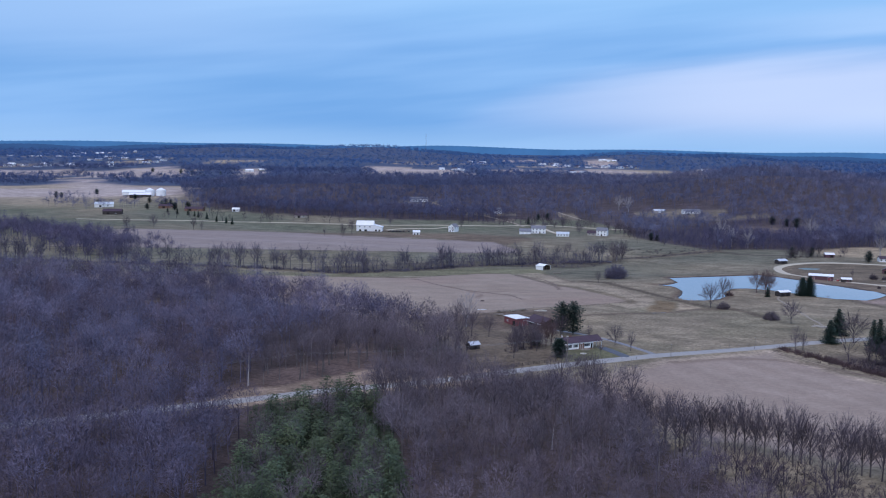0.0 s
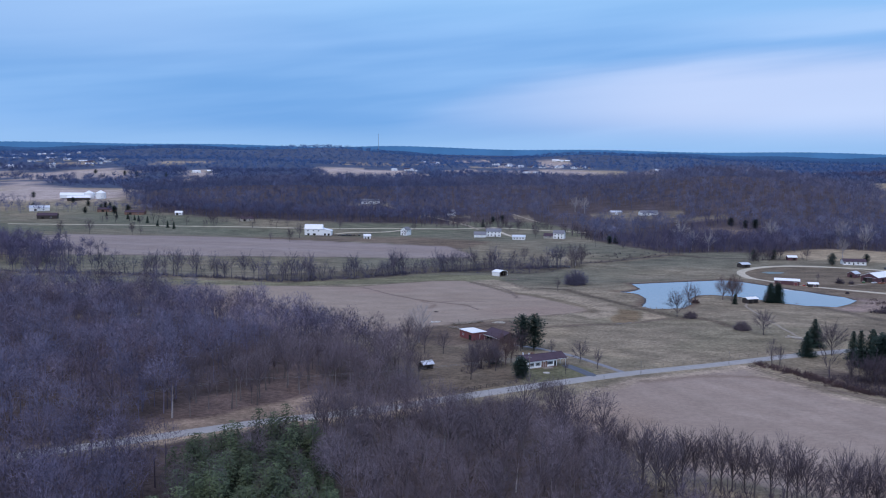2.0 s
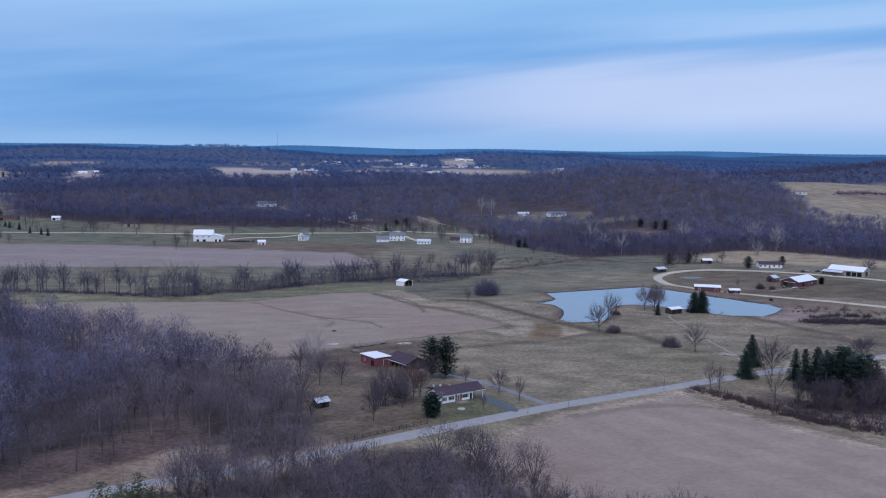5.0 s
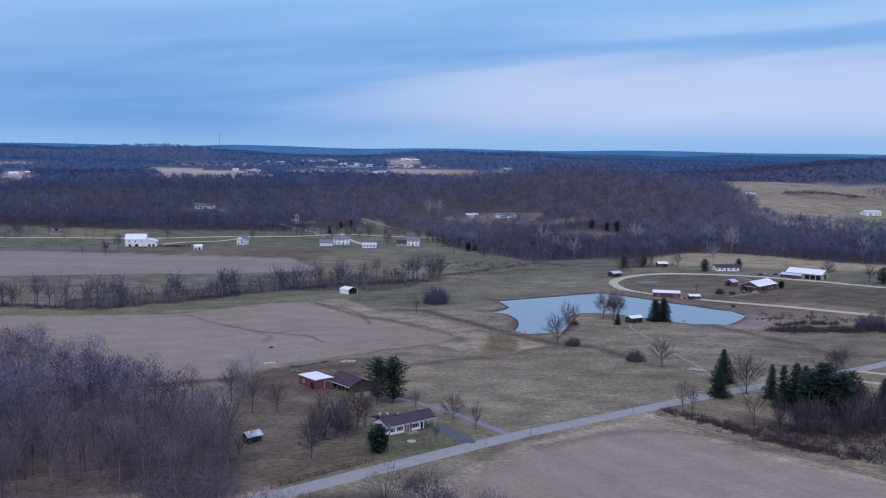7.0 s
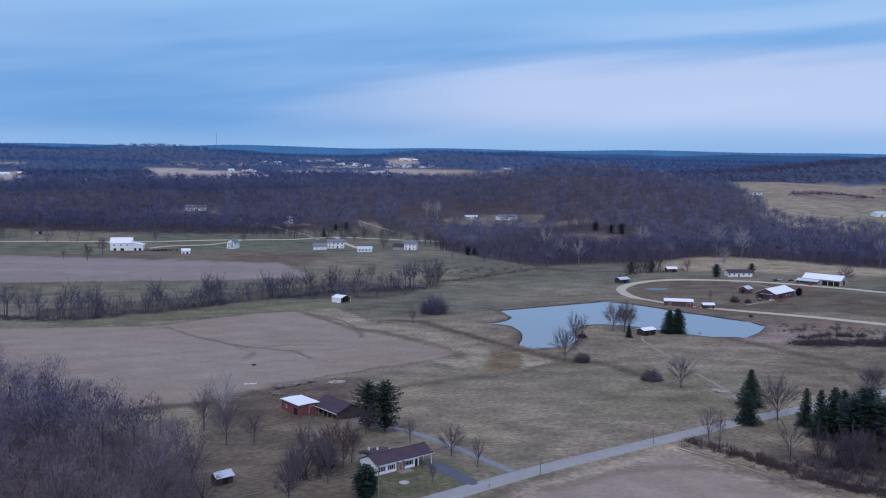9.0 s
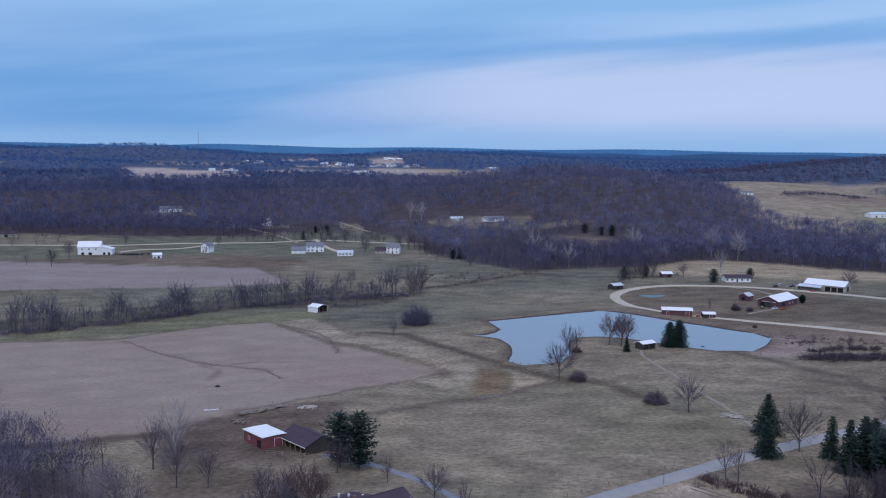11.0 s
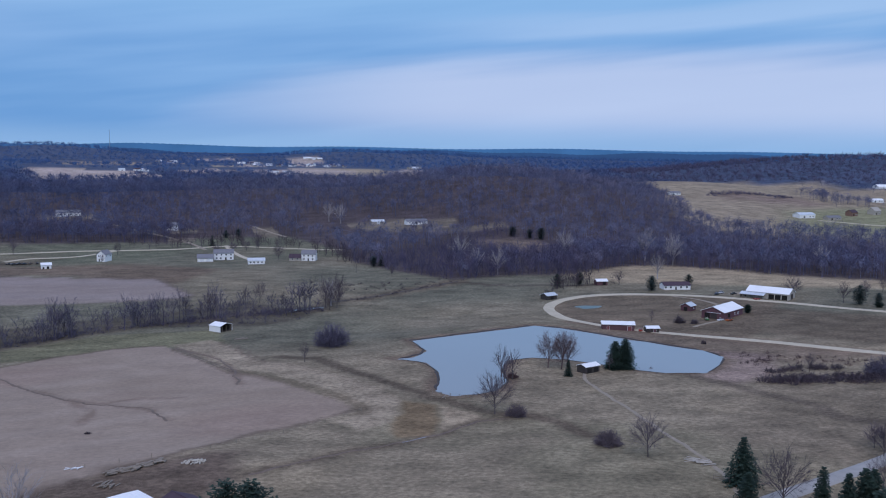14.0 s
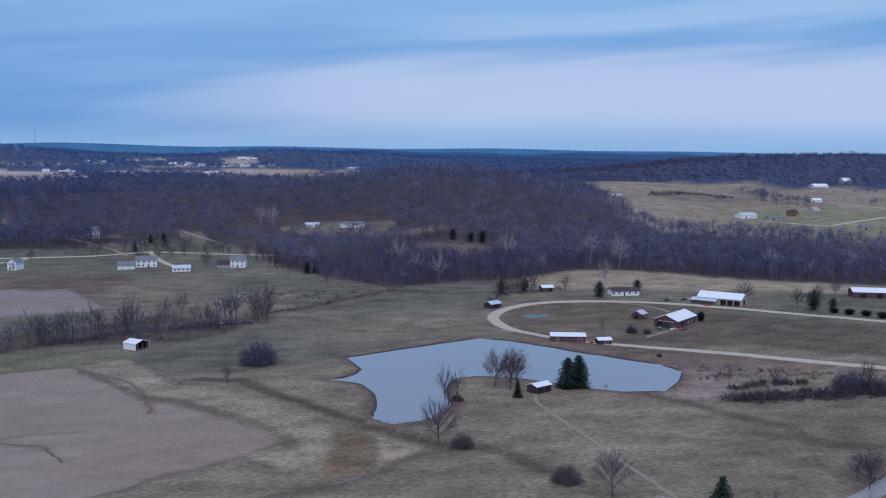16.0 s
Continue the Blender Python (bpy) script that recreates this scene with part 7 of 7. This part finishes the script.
fence("bank_fence", [(141, 586), (145, 580), (152, 578)], 2.5, 1.1, "short old board fence at the pond corner", 2, M_WOOD)


# ---- heaps and clutter ----
def log_pile(x, y, turn, n, length, radius, spread, mat, label, seed):
    root = tagged(new("log_pile"), label, "log pile")
    root.matrix_basis = pose(x, y, ground_at(x, y), 0, 0, turn)
    g = np.random.RandomState(seed)
    for k in range(n):
        L = length * g.uniform(.5, 1.1)
        a = g.normal(0, .35)
        c = np.array([g.uniform(-1, 1) * spread[0], g.uniform(-1, 1) * spread[1], radius + max(0, g.uniform(-.3, .8)) * radius * 2])
        d = np.array([math.cos(a), math.sin(a), g.uniform(-.06, .06)]) * L / 2
        V, F = [], []
        limb(V, F, c - d, c + d, radius * g.uniform(.7, 1.1), radius * g.uniform(.6, 1.0), 7)
        m = len(V)
        F.append(tuple(range(6, -1, -1)))
        F.append(tuple(range(7, 14)))
        mesh_object("log", V, F, mat, root)
    return root


log_pile(34.8, 520.5, 20, 34, 3.4, .3, (4.0, 1.6), M_WOOD, "jumbled pile of cut logs behind the red barn", 1)
log_pile(42.3, 524.5, 30, 26, 3.2, .28, (3.2, 1.4), M_WOOD, "jumbled pile of weathered logs", 2)
log_pile(31, 511, 60, 16, 3.0, .2, (2.0, 3.2), M_WOOD, "scrap timber beside the red barn", 3)
log_pile(190.3, 487, -30, 18, 4.2, .2, (3.0, 2.6), M_TAN, "pale cut timber laid in the grass", 4)
log_pile(21.5, 527.5, 10, 7, 2.4, .16, (1.8, .6), M_TRIM, "white boards lying by a fence post", 5)
log_pile(85, 719, 0, 9, 3.0, .2, (2.4, 1.2), M_WOOD, "old timber in the grass by the field shed", 6)


def rubble_heap(x, y, r, seed, label):
    g = np.random.RandomState(seed)
    root = tagged(new("rubble_heap"), label, "rubble heap")
    root.matrix_basis = pose(x, y, ground_at(x, y))
    bm = bmesh.new()
    bmesh.ops.create_icosphere(bm, subdivisions=1, radius=1)
    for v in bm.verts:
        v.co *= g.uniform(.75, 1.2)
    me = bpy.data.meshes.new("stone")
    bm.to_mesh(me)
    bm.free()
    me.materials.append(M_STONE)
    for _ in range(90):
        a, d = g.uniform(0, 6.28), r * math.sqrt(g.uniform(0, 1))
        ob = new("stone", me)
        ob.parent = root
        ob.location = (d * math.cos(a), d * math.sin(a) * .6, .1 + .7 * (1 - d / r) * g.uniform(.2, 1))
        ob.rotation_euler, ob.scale = g.uniform(0, 3, 3), (g.uniform(.2, .5), g.uniform(.15, .4), g.uniform(.1, .3))


rubble_heap(53.5, 522.5, 3.6, 9, "heap of pale broken stone and split wood")
building("garden_shed", 13.6, 412.6, 30, 4.4, 3.4, 2.2, 3.1, M_DARKWOOD, M_GALV, "small dark garden shed at the woods' edge", "shed", [("opening", "front", 0, 0, 1.6, 1.7)])


def mailbox(x, y):
    root = tagged(new("mailbox"), "small grey roadside mailbox on a timber post", "mailbox")
    root.matrix_basis = pose(x, y, ground_at(x, y), 0, 0, 30)
    boxes("post", [(-.05, .05, -.05, .05, -.3, 1.05)], M_WOOD, root)
    V, F = [], []
    for yy in (-.3, .3):
        V += [(.12 * math.cos(a), yy, 1.2 + .12 * math.sin(a)) for a in np.linspace(0, math.pi, 7)] + [(-.12, yy, 1.05), (.12, yy, 1.05)]
    F = [tuple(range(8, -1, -1)), tuple(range(9, 18))] + [(k, (k + 1) % 9, 9 + (k + 1) % 9, 9 + k) for k in range(9)]
    mesh_object("box", V, F, M_METAL, root)


mailbox(80.6, 398.0)


def road_post(x, y, h):
    root = tagged(new("road_post"), "slim weathered timber post beside the road", "post", "posts along the road")
    root.matrix_basis = pose(x, y, ground_at(x, y) - .2)
    V, F = [], []
    limb(V, F, np.array([0, 0, 0.0]), np.array([0, 0, h]), .11, .08, 6)
    F.append(tuple(range(6, 12)))
    mesh_object("shaft", V, F, M_POLE, root)
    boxes("cap", [(-.12, .12, -.12, .12, h, h + .06)], M_METAL, root)


road_post(140.3, 432.0, 5.6)
road_post(97.0, 407.2, 5.6)
ribbon("barn_track", [(312, 690), (322, 696), (334, 703), (341, 706)], 2.0, M_PATH, 0.05, "worn track from the lane to the big barn", "track", 0.4, 0.6)
ribbon("yard_track", [(352, 797), (360, 785), (368, 770), (366, 752)], 2.4, M_PATH, 0.05, "worn track down into the paddock", "track", 0.4, 0.6)
ribbon("shed_drive", [(396, 786), (404, 790), (412, 792), (420, 788)], 6.0, M_PATH, 0.05, "worn yard before the machine shed", "yard", 0.3, 0.6)


def stone_ring(x, y):
    V, F, n = [], [], 28
    for r, z in ((1.35, -.1), (1.35, .14), (1.15, .16), (0, .13)):
        V += [(r * math.cos(6.2832 * k / n), r * math.sin(6.2832 * k / n), z) for k in range(n)]
    F = [(i * n + k, i * n + (k + 1) % n, (i + 1) * n + (k + 1) % n, (i + 1) * n + k) for i in range(3) for k in range(n)]
    root = tagged(new("stone_ring"), "round pale stone pad in the front lawn", "stone pad")
    root.matrix_basis = pose(x, y, ground_at(x, y))
    mesh_object("pad", V, F, M_STONE, root)


stone_ring(59.4, 403.2)


def vehicle(name, x, y, turn, colour, label, truck=False):
    """A parked car: body, cabin with glass, four wheels, lamps."""
    root = tagged(new(name), label, "vehicle")
    root.matrix_basis = pose(x, y, ground_at(x, y) + .02, 0, 0, turn)
    m = material("car_paint_" + name, colour, 0.3, 0.03, 1.0, 5.0, spec=0.6)
    V = [(-2.2, s * .88, z) for s in (-1, 1) for z in (.35, .95)] + [(2.2, s * .86, z) for s in (-1, 1) for z in (.35, .85)]
    mesh_object("body", V, [(0, 1, 3, 2), (4, 6, 7, 5), (0, 4, 5, 1), (2, 3, 7, 6), (1, 5, 7, 3), (0, 2, 6, 4)], m, root)
    a, b = (-.4, 1.0) if truck else (-1.7, 1.0)
    V = [(a, -.82, .9), (b, -.82, .86), (b, .82, .86), (a, .82, .9), (a + .35, -.66, 1.48), (b - .55, -.66, 1.48), (b - .55, .66, 1.48), (a + .35, .66, 1.48)]
    cab = mesh_object("cabin", V, [(0, 1, 5, 4), (1, 2, 6, 5), (2, 3, 7, 6), (3, 0, 4, 7)], M_GLASS, root)
    boxes("cabin_roof", [(a + .34, b - .54, -.67, .67, 1.47, 1.53)], m, cab)
    for wx in (-1.4, 1.4):
        for s in (-1, 1):
            V, F = [], []
            limb(V, F, np.array([wx, s * .72, .33]), np.array([wx, s * .92, .33]), .33, .33, 14)
            F.append(tuple(range(13, -1, -1)))
            F.append(tuple(range(14, 28)))
            mesh_object("wheel", V, F, M_VOID, root)
    for s in (-.6, .6):
        boxes("headlamp", [(2.19, 2.23, s - .16, s + .16, .6, .75)], M_TRIM, root)
    return root


vehicle("parked_truck", 401, 764, 10, (0.35, 0.05, 0.04), "red pickup truck parked near the machine shed", True)
vehicle("parked_car", 388, 788, 40, (0.05, 0.06, 0.08), "dark car parked by the lane")
vehicle("parked_van", 394, 792, 30, (0.6, 0.62, 0.65), "pale grey car parked by the lane")
vehicle("farm_trailer", 336.5, 703.5, 30, (0.75, 0.76, 0.78), "white trailer parked before the big barn", True)
vehicle("red_tractor", 278.6, 684.5, 60, (0.40, 0.04, 0.03), "red farm vehicle beside the long shed", True)

vehicle("green_tractor", 331, 708, 70, (0.05, 0.16, 0.06), "green farm tractor beside the big barn", True)
vehicle("orange_implement", 341, 702, 20, (0.45, 0.12, 0.04), "orange farm machine before the big barn", True)
vehicle("farm_truck", 399, 786, 15, (0.04, 0.045, 0.05), "dark truck among the farm machinery", True)
vehicle("farm_truck", 405, 781, 5, (0.06, 0.06, 0.07), "dark flatbed parked by the machine shed", True)
vehicle("stock_trailer", 420, 762, -8, (0.7, 0.71, 0.73), "white trailer before the machine shed", True)
for k, (x, y) in enumerate(((-57, 1046), (-53, 1044), (-50, 1047), (-46, 1045), (-42, 1047), (-37, 1046))):
    vehicle("farm_machine", x, y, 20 * k, (0.035, 0.03, 0.03), "dark old farm machinery beside the white barn", k % 2 == 0)


# ---- things about the paddock ----
def flat_patch(name, cx, cy, rx, ry, mat, label, category):
    g = np.random.RandomState(5)
    a = np.linspace(0, 2 * math.pi, 40, endpoint=False)
    r = 1 + .12 * np.sin(3 * a + 1) + .08 * np.sin(5 * a)
    x, y = cx + rx * r * np.cos(a), cy + ry * r * np.sin(a)
    V = np.c_[np.append(x, cx), np.append(y, cy), np.append(height(x, y), ground_at(cx, cy)) + .06]
    return tagged(mesh_object(name, V, [(k, (k + 1) % 40, 40) for k in range(40)], mat), label, category, kind="structure")


flat_patch("puddle", 289, 767, 8, 5, M_PUDDLE, "shallow weedy puddle in the paddock grass", "puddle")
log_pile(281, 688, 140, 12, 4.0, .22, (5.0, 1.0), M_WOOD, "old logs lying along the lane verge", 11)
log_pile(144, 580, 60, 8, 2.2, .15, (1.8, 1.0), M_WOOD, "broken boards at the pond's corner", 12)
